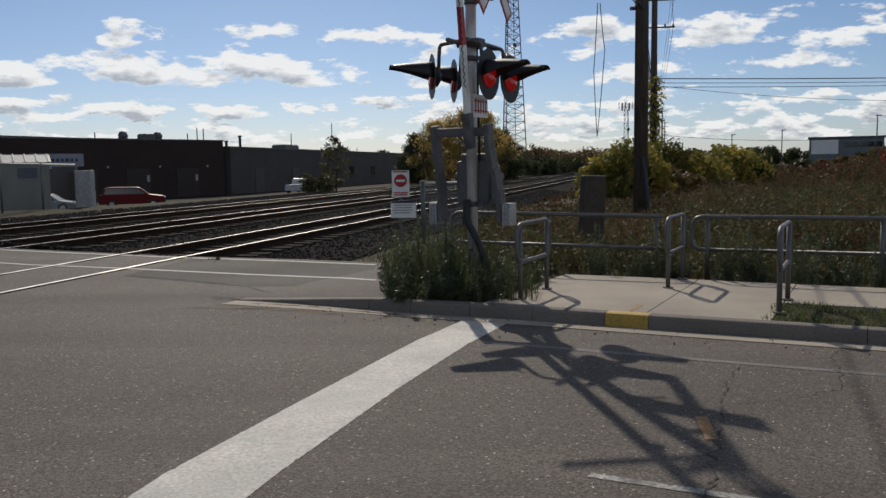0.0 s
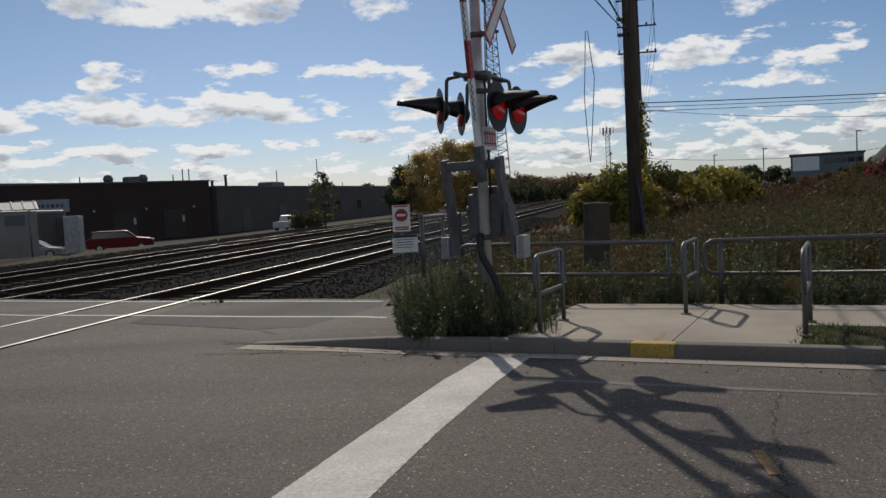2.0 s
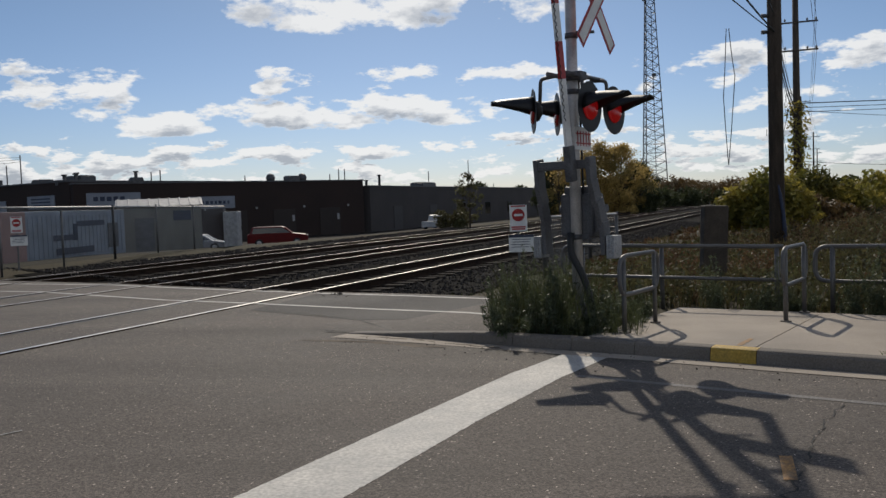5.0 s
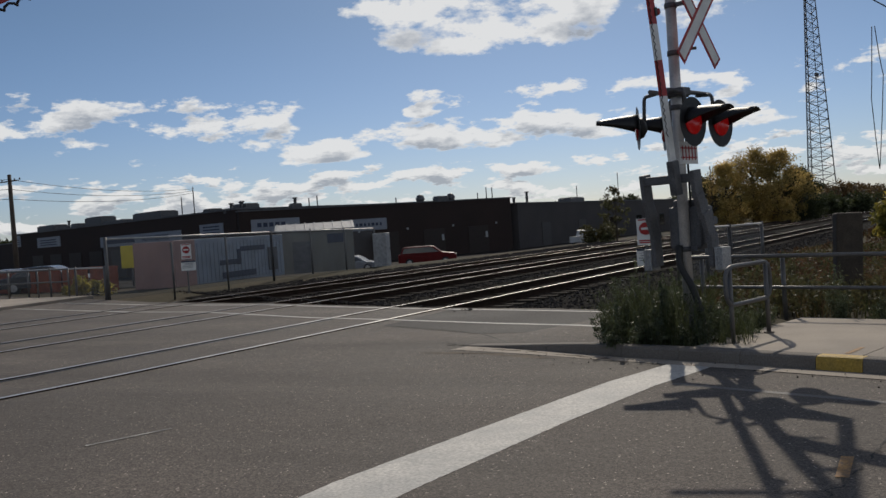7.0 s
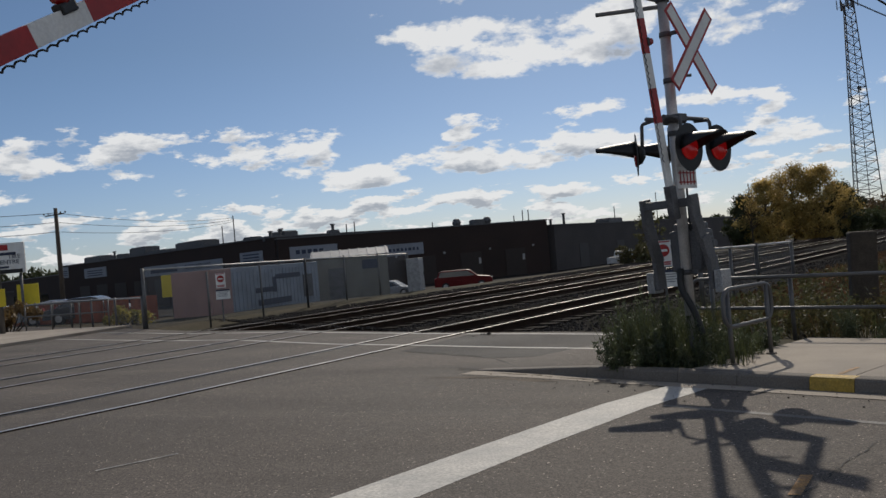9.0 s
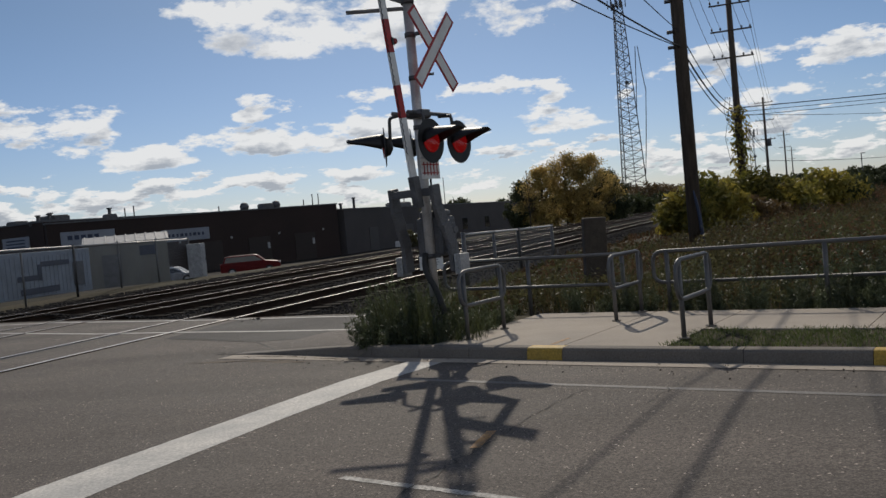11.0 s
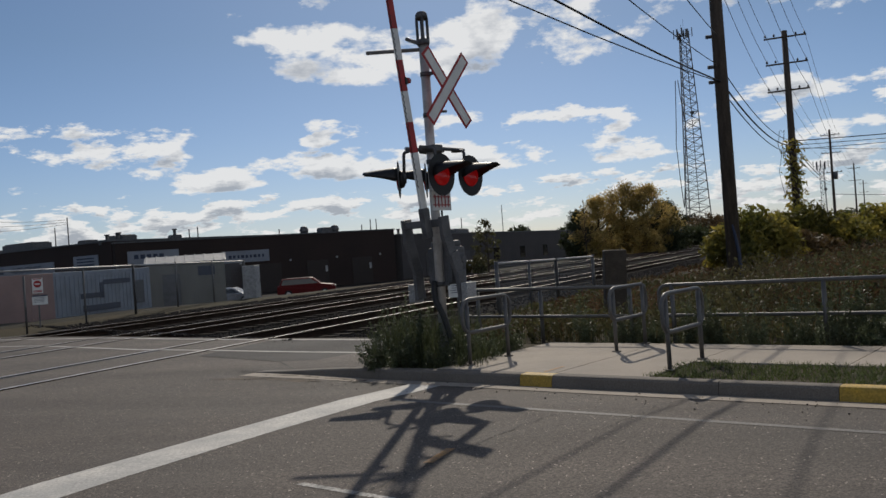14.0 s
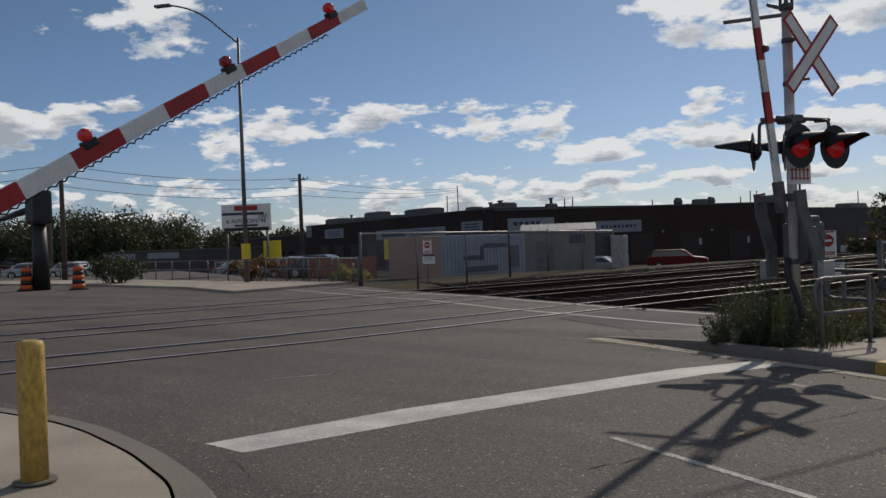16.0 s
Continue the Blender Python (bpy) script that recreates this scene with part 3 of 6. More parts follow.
for i, (x, y) in enumerate(((-2.75, 11.15), (-2.45, 11.2), (-2.2, 11.0), (-2.95, 11.35))):
    ragged("dirt", [(x - 0.22, y + 0.06), (x, y), (x + 0.25, y - 0.08)], 0.05, 0.007, "tar", "broken dark asphalt crumbs at the end of the kerb", 20 + i, "dirt")
ragged("dirt", [(-2.9, 10.55), (-2.2, 10.45), (-1.4, 10.15)], 0.30, 0.0035, "sand", "pale sandy dirt spread on the asphalt", 26, "dirt")
patch("survey_mark", [(1.40, 6.12), (1.47, 6.12), (1.41, 5.68), (1.34, 5.68)], 0.006, "paint_orange", label="faded orange survey mark on the asphalt", category="paint mark", kind="structure")
patch("survey_mark", [road(1.76, 0.2), road(1.81, 0.2), road(1.80, 0.62), road(1.75, 0.62)], 0.141, "paint_orange", label="faded orange survey mark on the sidewalk", category="paint mark", kind="structure")
patch("survey_mark", [(-3.95, 5.80), (-3.92, 5.78), (-3.60, 6.40), (-3.63, 6.42)], 0.005, "paint_worn", label="short scratch of white paint on the asphalt", category="paint mark", kind="structure")
pebble = random.Random(8)
verts, faces = [], []
for i in range(150):
    s, n = pebble.uniform(-2.4, 8), -abs(pebble.gauss(0.0, 0.5)) - 0.05
    x, y = road(s, n)
    k, rr = len(verts), pebble.uniform(0.004, 0.011)
    for q in ((1, 0, 0), (-1, 0, 0), (0, 1, 0), (0, -1, 0), (0, 0, 0.8), (0, 0, -0.8)):
        verts.append((x + q[0] * rr * pebble.uniform(0.7, 1.2), y + q[1] * rr, g(x, y) + 0.004 + (q[2] + 0.3) * rr))
    faces += [(k + q[0], k + q[1], k + q[2]) for q in octa]
peb_me = bpy.data.meshes.new("pebbles")
peb_me.from_pydata(verts, [], faces)
peb_me.materials.append(M["stones"])
tagged(new("pebbles", peb_me), "scattered pebbles along the kerb", "pebbles", kind="stuff")

# ---- more materials ----
M["conduit"] = mat("black_conduit", (0.02, 0.02, 0.02), 0.55, bump=0.1)
M["plastic_orange"] = mat("orange_plastic", (0.62, 0.10, 0.02), 0.6, vary=0.15, bump=0.05)
M["pink_panel"] = mat("faded_pink_panel", (0.38, 0.235, 0.205), 0.7, vary=0.15, scale=1, bump=0.1)
M["blue_panel"] = mat("pale_blue_painted_steel", (0.27, 0.31, 0.37), 0.6, vary=0.2, scale=1, bump=0.1)
M["mural_dark"] = mat("dark_blue_paint", (0.03, 0.04, 0.075), 0.6, bump=0.1)
M["shed"] = mat("weathered_beige_metal", (0.185, 0.18, 0.155), 0.6, 0.1, vary=0.25, scale=1.5, bump=0.15, stretch=(1, 1, 0.3))
M["car_red"] = mat("red_car_paint", (0.11, 0.010, 0.010), 0.45, 0.0, vary=0.1, bump=0.0, spec=0.12)
M["car_white"] = mat("white_car_paint", (0.42, 0.42, 0.42), 0.25, 0.0, vary=0.1, bump=0.0, spec=0.6)
M["car_silver"] = mat("silver_car_paint", (0.32, 0.34, 0.37), 0.25, 0.5, vary=0.1, bump=0.0, spec=0.6)
M["car_dark"] = mat("dark_car_paint", (0.025, 0.028, 0.035), 0.22, 0.1, vary=0.1, bump=0.0, spec=0.6)
M["glass_dark"] = mat("tinted_glass", (0.012, 0.014, 0.016), 0.06, bump=0.0, spec=0.7)
M["tyre"] = mat("tyre_rubber", (0.018, 0.018, 0.018), 0.85, bump=0.2)
M["sign_blue"] = mat("pale_sign_panel", (0.23, 0.25, 0.29), 0.5, vary=0.12, scale=0.8, bump=0.0)
M["dome"] = mat("brown_dome_shingles", (0.040, 0.031, 0.026), 0.95, vary=0.3, scale=0.4, fine=6, bump=0.5)
M["office"] = mat("grey_green_cladding", (0.13, 0.16, 0.17), 0.5, vary=0.2, scale=0.3, bump=0.0)
M["yellow_plastic"] = mat("yellow_plastic", (0.66, 0.52, 0.03), 0.6, vary=0.12, bump=0.05)
M["orange_fence"] = mat("orange_barrier_net", (0.30, 0.075, 0.03), 0.8, vary=0.3, scale=2, bump=0.2)
M["bollard_paint"] = mat("bollard_yellow_paint", (0.52, 0.34, 0.07), 0.62, vary=0.22, scale=3, fine=40, bump=0.2, second=(0.36, 0.25, 0.08), stretch=(1, 1, 0.5))
M["weed_leaf"] = mat("weed_leaves", (0.105, 0.125, 0.065), 0.55, vary=0.3, scale=2, bump=0.0, random_amt=0.45, trans=0.4, spec=0.5)
M["weed_stem"] = mat("weed_stems", (0.09, 0.085, 0.04), 0.8, bump=0.0, random_amt=0.3)
M["lawn"] = mat("lawn_grass", (0.095, 0.118, 0.038), 0.6, vary=0.3, scale=2, bump=0.0, random_amt=0.45, trans=0.35)
M["dry_grass"] = mat("dry_tall_grass", (0.15, 0.10, 0.05), 0.75, vary=0.35, scale=0.25, fine=4, bump=0.0, random_amt=0.5, trans=0.3, second=(0.12, 0.10, 0.04))
M["green_grass"] = mat("green_tall_grass", (0.075, 0.086, 0.032), 0.7, vary=0.35, scale=0.3, fine=4, bump=0.0, random_amt=0.5, trans=0.3)
M["vine_leaf"] = mat("yellow_vine_leaves", (0.30, 0.23, 0.045), 0.6, vary=0.45, scale=0.6, bump=0.0, random_amt=0.6, trans=0.5, second=(0.12, 0.13, 0.03))
M["gold_leaf"] = mat("golden_tree_leaves", (0.50, 0.36, 0.13), 0.65, vary=0.4, scale=0.5, bump=0.0, random_amt=0.5, trans=0.6, second=(0.28, 0.22, 0.07))
M["green_leaf"] = mat("dark_tree_leaves", (0.065, 0.075, 0.03), 0.65, vary=0.4, scale=0.4, bump=0.0, random_amt=0.5, trans=0.3)
M["rust_leaf"] = mat("rusty_tree_leaves", (0.17, 0.11, 0.045), 0.65, vary=0.4, scale=0.4, bump=0.0, random_amt=0.5, trans=0.3)
M["red_leaf"] = mat("red_sumac_leaves", (0.30, 0.055, 0.045), 0.65, vary=0.45, scale=0.4, bump=0.0, random_amt=0.5, trans=0.3, second=(0.085, 0.06, 0.03))
M["brown_weed"] = mat("brown_field_weeds", (0.135, 0.074, 0.042), 0.75, vary=0.5, scale=0.3, fine=4, bump=0.0, random_amt=0.6, trans=0.3, second=(0.070, 0.055, 0.028), spec=0.1)
M["olive_weed"] = mat("olive_field_weeds", (0.072, 0.080, 0.034), 0.65, vary=0.4, scale=0.35, fine=4, bump=0.0, random_amt=0.6, trans=0.35, second=(0.080, 0.062, 0.030), spec=0.18)
M["bark"] = mat("bark", (0.07, 0.055, 0.042), 0.9, vary=0.35, scale=4, bump=0.4)


def net_mat(name, base, cover):
    """A wire net too fine to be told apart: part of the light passes."""
    m = mat(name, base, 0.5, 0.5, bump=0)
    n, l = m.node_tree.nodes, m.node_tree.links
    tr, ms = n.new("ShaderNodeBsdfTransparent"), n.new("ShaderNodeMixShader")
    ms.inputs[0].default_value = cover
    l.new(tr.outputs[0], ms.inputs[1])
    l.new(n["Principled BSDF"].outputs[0], ms.inputs[2])
    l.new(ms.outputs[0], n["Material Output"].inputs["Surface"])
    return m


M["chain_link"] = net_mat("chain_link_net", (0.22, 0.225, 0.23), 0.30)

M["pale_grey"] = mat("pale_grey_paint", (0.34, 0.34, 0.34), 0.6, 0.1, vary=0.25, scale=5, fine=60, bump=0.15)

# ---- crossing signal mast ----
MX, MY = 0.135, 11.2
BASE = g(MX, MY) + 0.06
YAW = math.degrees(math.atan2(U2.y, U2.x))
mast_m = pose(MX, MY, BASE, 0, 0, YAW)   # local x along the road, y across it, z up


def flasher(name, parent, x0, y0, z0, face, lit, turn, size):
    """A round black background with a red lens and a long hood; face is +1 or -1 along the road, turned by some degrees."""
    place = pose(x0, y0, z0, 0, 0, turn)
    x = y = z = 0.0
    bm = bmesh.new()
    prof = [(0.0, size), (0.004, size - 0.002), (0.012, size - 0.02), (0.02, 0.16), (0.02, 0.0)]
    segs = 28
    rings = [[bm.verts.new((x - face * d, y + r * 0.86 * math.cos(a), z + r * math.sin(a))) for a in (2 * math.pi * k / segs for k in range(segs))] for d, r in prof[:-1]]
    for a, b in zip(rings, rings[1:]):
        for k in range(segs):
            bm.faces.new((a[k], a[(k + 1) % segs], b[(k + 1) % segs], b[k]))
    bm.faces.new(rings[0])
    bm.faces.new(rings[-1])
    tube(bm, [(x - face * 0.02, y, z), (x - face * 0.07, y, z), (x - face * 0.11, y, z)], [0.13, 0.11, 0.04], 16)
    bmesh.ops.transform(bm, matrix=place, verts=bm.verts)
    disc = part(name, bm, "black", parent, "black round flasher background")
    bm = bmesh.new()
    tube(bm, [(x + face * 0.005, y, z), (x + face * 0.022, y, z), (x + face * 0.032, y, z)], [0.15, 0.135, 0.04], 24)
    bmesh.ops.transform(bm, matrix=place, verts=bm.verts)
    part("lens", bm, "red_lens_lit" if lit else "red_lens", disc, "glowing red lens" if lit else "dark red lens")
    bm = bmesh.new()
    outer, inner = [], []
    for j in range(9):
        t = j / 8
        d = 0.48 * t
        rad = 0.160 - 0.020 * t
        spread = radians(104 - 60 * t)
        dz = 0.01 - 0.02 * t * t
        for ring, rr in ((outer, rad), (inner, rad - 0.007)):
            ring.append([bm.verts.new((x + face * d, y + rr * math.sin(a), z + dz + rr * math.cos(a))) for a in (spread * (2 * k / 12 - 1) for k in range(13))])
    for ring in (outer, inner):
        for a, b in zip(ring, ring[1:]):
            for k in range(12):
                bm.faces.new((a[k], a[k + 1], b[k + 1], b[k])).smooth = True
    for k in range(12):
        for j in (0, 8):
            bm.faces.new((outer[j][k], outer[j][k + 1], inner[j][k + 1], inner[j][k]))
    for j in range(8):
        for k in (0, 12):
            bm.faces.new((outer[j][k], outer[j + 1][k], inner[j + 1][k], inner[j][k]))
    bmesh.ops.transform(bm, matrix=place, verts=bm.verts)
    part("hood", bm, "black", disc, "long black sheet hood")
    bm = bmesh.new()
    back = place @ Vector((-face * 0.08, 0, 0.05))
    tube(bm, rounded([back, (back.x - face * 0.02, back.y, z0 + 0.36), (0.0, y0, z0 + 0.375)], 0.05), 0.022, 8)
    part("bracket", bm, "dark_steel", disc)
    return disc


def signal_mast(m, crossbuck_y):
    sig = thing("crossing_signal", m, "aluminium railway crossing signal mast with red flashers and crossbuck", "crossing signal")
    bm = bmesh.new()
    tube(bm, [(0, 0, 0.0), (0, 0, 4.42)], 0.064, 18)
    part("mast", bm, "mast", sig)
    bm = bmesh.new()
    tube(bm, [(0, 0, 0), (0, 0, 0.04), (0, 0, 0.05), (0, 0, 0.30), (0, 0, 0.33)], [0.19, 0.19, 0.12, 0.10, 0.07], 16)
    for k in range(4):
        a = math.pi / 4 + k * math.pi / 2
        tube(bm, [(0.15 * math.cos(a), 0.15 * math.sin(a), 0.03), (0.15 * math.cos(a), 0.15 * math.sin(a), 0.09)], 0.016, 6)
    part("base", bm, "dark_steel", sig, "bolted dark steel mast base")
    # open bell frame on the top
    bm = bmesh.new()
    for dx, dy in ((0.05, 0.05), (-0.05, 0.05), (0.05, -0.05), (-0.05, -0.05)):
        box(bm, pose(dx, dy, 4.58), (0.03, 0.03, 0.36), 0.004)
    tube(bm, [(0, 0, 4.38), (0, 0, 4.46)], 0.085, 16)
    tube(bm, [(0, 0, 4.74), (0, 0, 4.80), (0, 0, 4.84)], [0.085, 0.085, 0.06], 16)
    tube(bm, [(0, 0, 4.46), (0, 0, 4.60)], [0.03, 0.02], 8)
    part("bell_housing", bm, "dark_steel", sig, "open grey bell housing on the mast top")
    # bands
    for z in (3.98, 3.42, 2.78, 1.10):
        bm = bmesh.new()
        tube(bm, [(0, 0, z - 0.03), (0, 0, z + 0.03)], 0.074, 16)
        box(bm, pose(0.1, 0, z), (0.12, 0.03, 0.05), 0.006)
        part("clamp", bm, "dark_steel", sig)
    # arm light bracket that points along the track side
    bm = bmesh.new()
    box(bm, pose(-0.34, -0.22, 4.34, 0, 2, 32), (0.80, 0.05, 0.045), 0.008)
    box(bm, pose(-0.10, -0.03, 4.44, 0, 24, 25), (0.30, 0.10, 0.045), 0.008)
    part("side_bracket", bm, "galv", sig, "galvanised flat side bracket")
    # crossbuck
    buck = new("crossbuck")
    buck.parent = sig
    for k, tilt in enumerate((42, -42)):
        for nm, mt, w, ln, dx in (("blade_border", "red_sheet", 0.20, 1.27, 0.0), ("blade", "white_sheet", 0.128, 1.20, 0.004)):
            bm = bmesh.new()
            box(bm, pose(0.24 + 0.009 * k + dx, crossbuck_y, 3.77, tilt, 0, 0), (0.006, w, ln) if not k else (0.006, w, ln), 0)
            ob = part(nm, bm, mt, sig if nm == "blade_border" else ob, "red border sheet of the crossbuck" if nm == "blade_border" else "white crossbuck blade")
    bpy.data.objects.remove(buck)
    bm = bmesh.new()
    for z in (3.98, 3.45):
        bm = bmesh.new()
        tube(bm, [(0.06, 0, z), (0.24, crossbuck_y * 0.7, z)], 0.018, 6)
        part("crossbuck_bracket", bm, "dark_steel", sig)
    # cross arm with four flashers
    bm = bmesh.new()
    tube(bm, [(0.10, -0.34, 2.955), (0.10, 0.60, 2.955)], 0.026, 10)
    tube(bm, [(-0.10, -0.40, 2.955), (-0.10, 0.36, 2.955)], 0.026, 10)
    box(bm, pose(0, 0, 2.955), (0.30, 0.17, 0.10), 0.02)
    part("cross_arm", bm, "dark_steel", sig, "dark pipe cross arm carrying the flashers")
    flasher("flasher", sig, 0.30, -0.17, 2.57, 1, True, -6, 0.285)
    flasher("flasher", sig, 0.30, 0.46, 2.57, 1, True, -6, 0.285)
    flasher("flasher", sig, -0.36, -0.30, 2.57, -1, False, 38, 0.26)
    flasher("flasher", sig, -0.36, 0.27, 2.57, -1, False, 38, 0.26)
    # tracks plate
    bm = bmesh.new()
    box(bm, pose(0.10, 0.03, 2.235), (0.006, 0.40, 0.26), 0)
    plate = part("tracks_plate", bm, "white_sheet", sig, "white plate with a red track sign")
    bm = bmesh.new()
    for dz in (0.055, -0.055):
        box(bm, pose(0.1065, 0.03, 2.235 + dz), (0.006, 0.36, 0.014))
    for k in range(5):
        box(bm, pose(0.107, 0.03 - 0.14 + 0.07 * k, 2.235), (0.006, 0.014, 0.17))
    part("track_symbol", bm, "red_sheet", plate)
    # conduit
    bm = bmesh.new()
    tube(bm, rounded([(-0.03, -0.08, 1.15), (-0.03, -0.12, 0.92), (0.14, -0.13, 0.66), (0.24, -0.14, 0.35), (0.28, -0.15, -0.02)], 0.12), 0.042, 10)
    part("conduit", bm, "conduit", sig, "black flexible cable conduit")
    bm = bmesh.new()
    tube(bm, [(0.07, 0.05, 1.2), (0.075, 0.05, 1.6), (0.06, 0.07, 2.0), (0.03, 0.10, 2.9)], 0.014, 8)
    part("cable", bm, "wire", sig)
    return sig


signal_mast(mast_m, 0.16)


def gate_arm(length, bands, taper=(0.12, 0.085), red_first=False, plain=0):
    """Meshes of the striped board along local z, as (name, bmesh, material); the first bands may stay white."""
    out = []
    step = length / bands
    for k in range(bands):
        bm = bmesh.new()
        w0, w1 = (taper[0] + (taper[1] - taper[0]) * t for t in (k / bands, (k + 1) / bands))
        z0, z1 = k * step, (k + 1) * step
        vs = [bm.verts.new((sx * 0.018, sy * w / 2, z)) for z, w in ((z0, w0), (z1, w1)) for sx, sy in ((-1, -1), (1, -1), (1, 1), (-1, 1))]
        for q in ((0, 1, 5, 4), (1, 2, 6, 5), (2, 3, 7, 6), (3, 0, 4, 7), (3, 2, 1, 0), (4, 5, 6, 7)):
            bm.faces.new([vs[i] for i in q])
        out.append(("band", bm, "red_sheet" if (k % 2 == 0) == red_first and k >= plain else "white_sheet"))
    return out


def gate(m, arm_m, length, bands, red_first, lamps, label, y_sign=1, plain=0):
    gt = thing("crossing_gate", m, label, "crossing gate")
    inv = m.inverted()
    # gearbox
    bm = bmesh.new()
    box(bm, pose(-0.02, 0.20, 1.35), (0.42, 0.34, 0.52), 0.05)
    box(bm, pose(-0.02, 0.20, 1.64), (0.34, 0.26, 0.10), 0.03)
    box(bm, pose(0.20, 0.20, 1.33), (0.03, 0.24, 0.36), 0.012)
    tube(bm, [(-0.30, 0.2, 1.42), (0.30, 0.2, 1.42)], 0.05, 12)
    gear = part("gearbox", bm, "grey_paint", gt, "grey painted gate gearbox")
    bm = bmesh.new()
    box(bm, pose(0.218, 0.28, 1.30), (0.01, 0.02, 0.10), 0.003)
    part("latch", bm, "dark_steel", gear)
    # two counterweight arms that bend downwards
    for k, x in enumerate((-0.37, 0.30)):
        bm = bmesh.new()
        sgn = -1 if x < 0 else 1
        pts = [(x, -0.20, 1.99), (x, -0.17, 1.72), (x + sgn * 0.02, -0.08, 1.50), (x + sgn * 0.04, 0.02, 1.25), (x + sgn * 0.05, 0.05, 0.92)]
        for a, b in zip(pts, pts[1:]):
            a, b = Vector(a), Vector(b)
            d = b - a
            rot = math.degrees(math.atan2(d.y, -d.z))
            box(bm, Matrix.Translation((a + b) / 2) @ pose(0, 0, 0, rot, 0, 0), (0.06, 0.17, d.length + 0.05), 0.012)
        side = part("counterweight_arm", bm, "grey_paint", gt, "bent grey steel counterweight arm")
        for j in range(3):
            bm = bmesh.new()
            box(bm, pose(x + sgn * (0.105 + 0.035 * j), 0.06, 0.98), (0.032, 0.20, 0.26), 0.008)
            part("weight_plate", bm, "pale_grey", side, "pale grey weight plate")
    bm = bmesh.new()
    box(bm, pose(-0.035, -0.22, 1.93), (0.74, 0.09, 0.10), 0.012)
    part("yoke", bm, "grey_paint", gt, "grey steel yoke across the mast")
    # arm
    bm = bmesh.new()
    box(bm, inv @ arm_m @ pose(0, 0, 0.02), (0.09, 0.13, 0.40), 0.012)
    arm = part("arm_socket", bm, "dark_steel", gt, "dark arm socket")
    for nm, bm, mt in gate_arm(length, bands, red_first=red_first, plain=plain):
        bmesh.ops.transform(bm, matrix=inv @ arm_m @ pose(0, 0, 0.15), verts=bm.verts)
        part(nm, bm, mt, arm)
    for z, lit in lamps:
        mm = inv @ arm_m @ pose(0, 0.105 * y_sign, z)
        bm = bmesh.new()
        prof = [(-0.035, 0.02), (-0.03, 0.035), (0.0, 0.042), (0.03, 0.035), (0.035, 0.02)]
        tube(bm, [mm @ Vector((d, 0, 0)) for d, r in prof], [r for d, r in prof], 16)
        lamp = part("arm_lamp", bm, "red_lens_lit" if lit else "red_lens", arm, "red gate arm lamp")
        bm = bmesh.new()
        box(bm, mm @ pose(0, -0.055 * y_sign, 0), (0.06, 0.05, 0.10), 0.01)
        part("lamp_foot", bm, "black", lamp)
    bm = bmesh.new()
    pts = []
    for i in range(240):
        t = i / 239
        z = 0.5 + (length - 0.9) * t
        off = -0.066 * y_sign + 0.008 * math.sin(i * 1.4)
        pts.append(inv @ arm_m @ Vector((0.022 + 0.010 * math.cos(i * 1.4), off, z)))
    tube(bm, pts, 0.005, 5)
    part("coiled_cable", bm, "wire", arm, "black coiled lamp cable")
    return gt


lean = Vector((-N2.x * 0.139, -N2.y * 0.139, 0.990)).normalized()
ax = Vector((U2.x, U2.y, 0))
arm1_m = Matrix.Translation((0.10, 10.80, 1.78)) @ Matrix((ax, lean.cross(ax).normalized(), lean)).transposed().to_4x4()
gate(mast_m, arm1_m, 4.85, 12, True, ((1.9, False), (3.4, False), (4.6, False)), "grey crossing gate with its striped arm raised beside the mast", plain=2)

# ---- near gate on the corner island, its arm half lowered ----
piv = Vector((-1.254, 0.79, 1.15))
tip_dir = Vector((-0.0032, 0.8724, 0.4887)).normalized()
ax2 = tip_dir.cross(Vector((0, 0, 1))).normalized()
arm2_m = Matrix.Translation(piv) @ Matrix((ax2, tip_dir.cross(ax2).normalized(), tip_dir)).transposed().to_4x4()
g2 = pose(piv.x + 0.02, piv.y - 0.45, 0.13, 0, 0, 180 + YAW)
gate(g2, arm2_m, 4.36, 12, True, ((1.75, True), (2.95, False), (4.10, True)), "grey crossing gate with its striped arm half lowered", y_sign=-1)
bm = bmesh.new()
tube(bm, [(piv.x + 0.02, piv.y - 0.45, 0.1), (piv.x + 0.02, piv.y - 0.45, 2.2)], 0.064, 16)
obj("gate_post", bm, "mast", "plain aluminium post carrying the near gate", "post")

# ---- hooped guard rails on the sidewalk ----


def hoop(s, n0, n1):
    x, y = road(s, (n0 + n1) / 2)
    h = thing("guard_hoop", pose(x, y, g(x, y) + 0.137, 0, 0, YAW), "galvanised tube hoop set in the sidewalk", "guard hoop", "guard hoops")
    w = (n1 - n0) / 2
    bm = bmesh.new()
    top, low, o = 0.83, 0.41, 0.10
    pts = rounded([(0, 0, top), (0, w + o, top), (0, w + o, low), (0, -w - o, low), (0, -w - o, top), (0, 0, top)], 0.17, 6)
    tube(bm, pts, 0.024, 10, cap=False)
    part("loop", bm, "galv", h)
    for yy in (-w, w):
        bm = bmesh.new()
        tube(bm, [(0, yy, -0.02), (0, yy, top)], 0.026, 10)
        leg = part("leg", bm, "galv", h)
        bm = bmesh.new()
        tube(bm, [(0, yy, 0), (0, yy, 0.015)], 0.06, 12)
        part("collar", bm, "kerb", leg)
    return h


hoop(0.47, 0.52, 1.36)
hoop(1.76, 1.97, 2.80)
hoop(3.12, 0.63, 1.50)

# ---- pipe fence behind the sidewalk ----


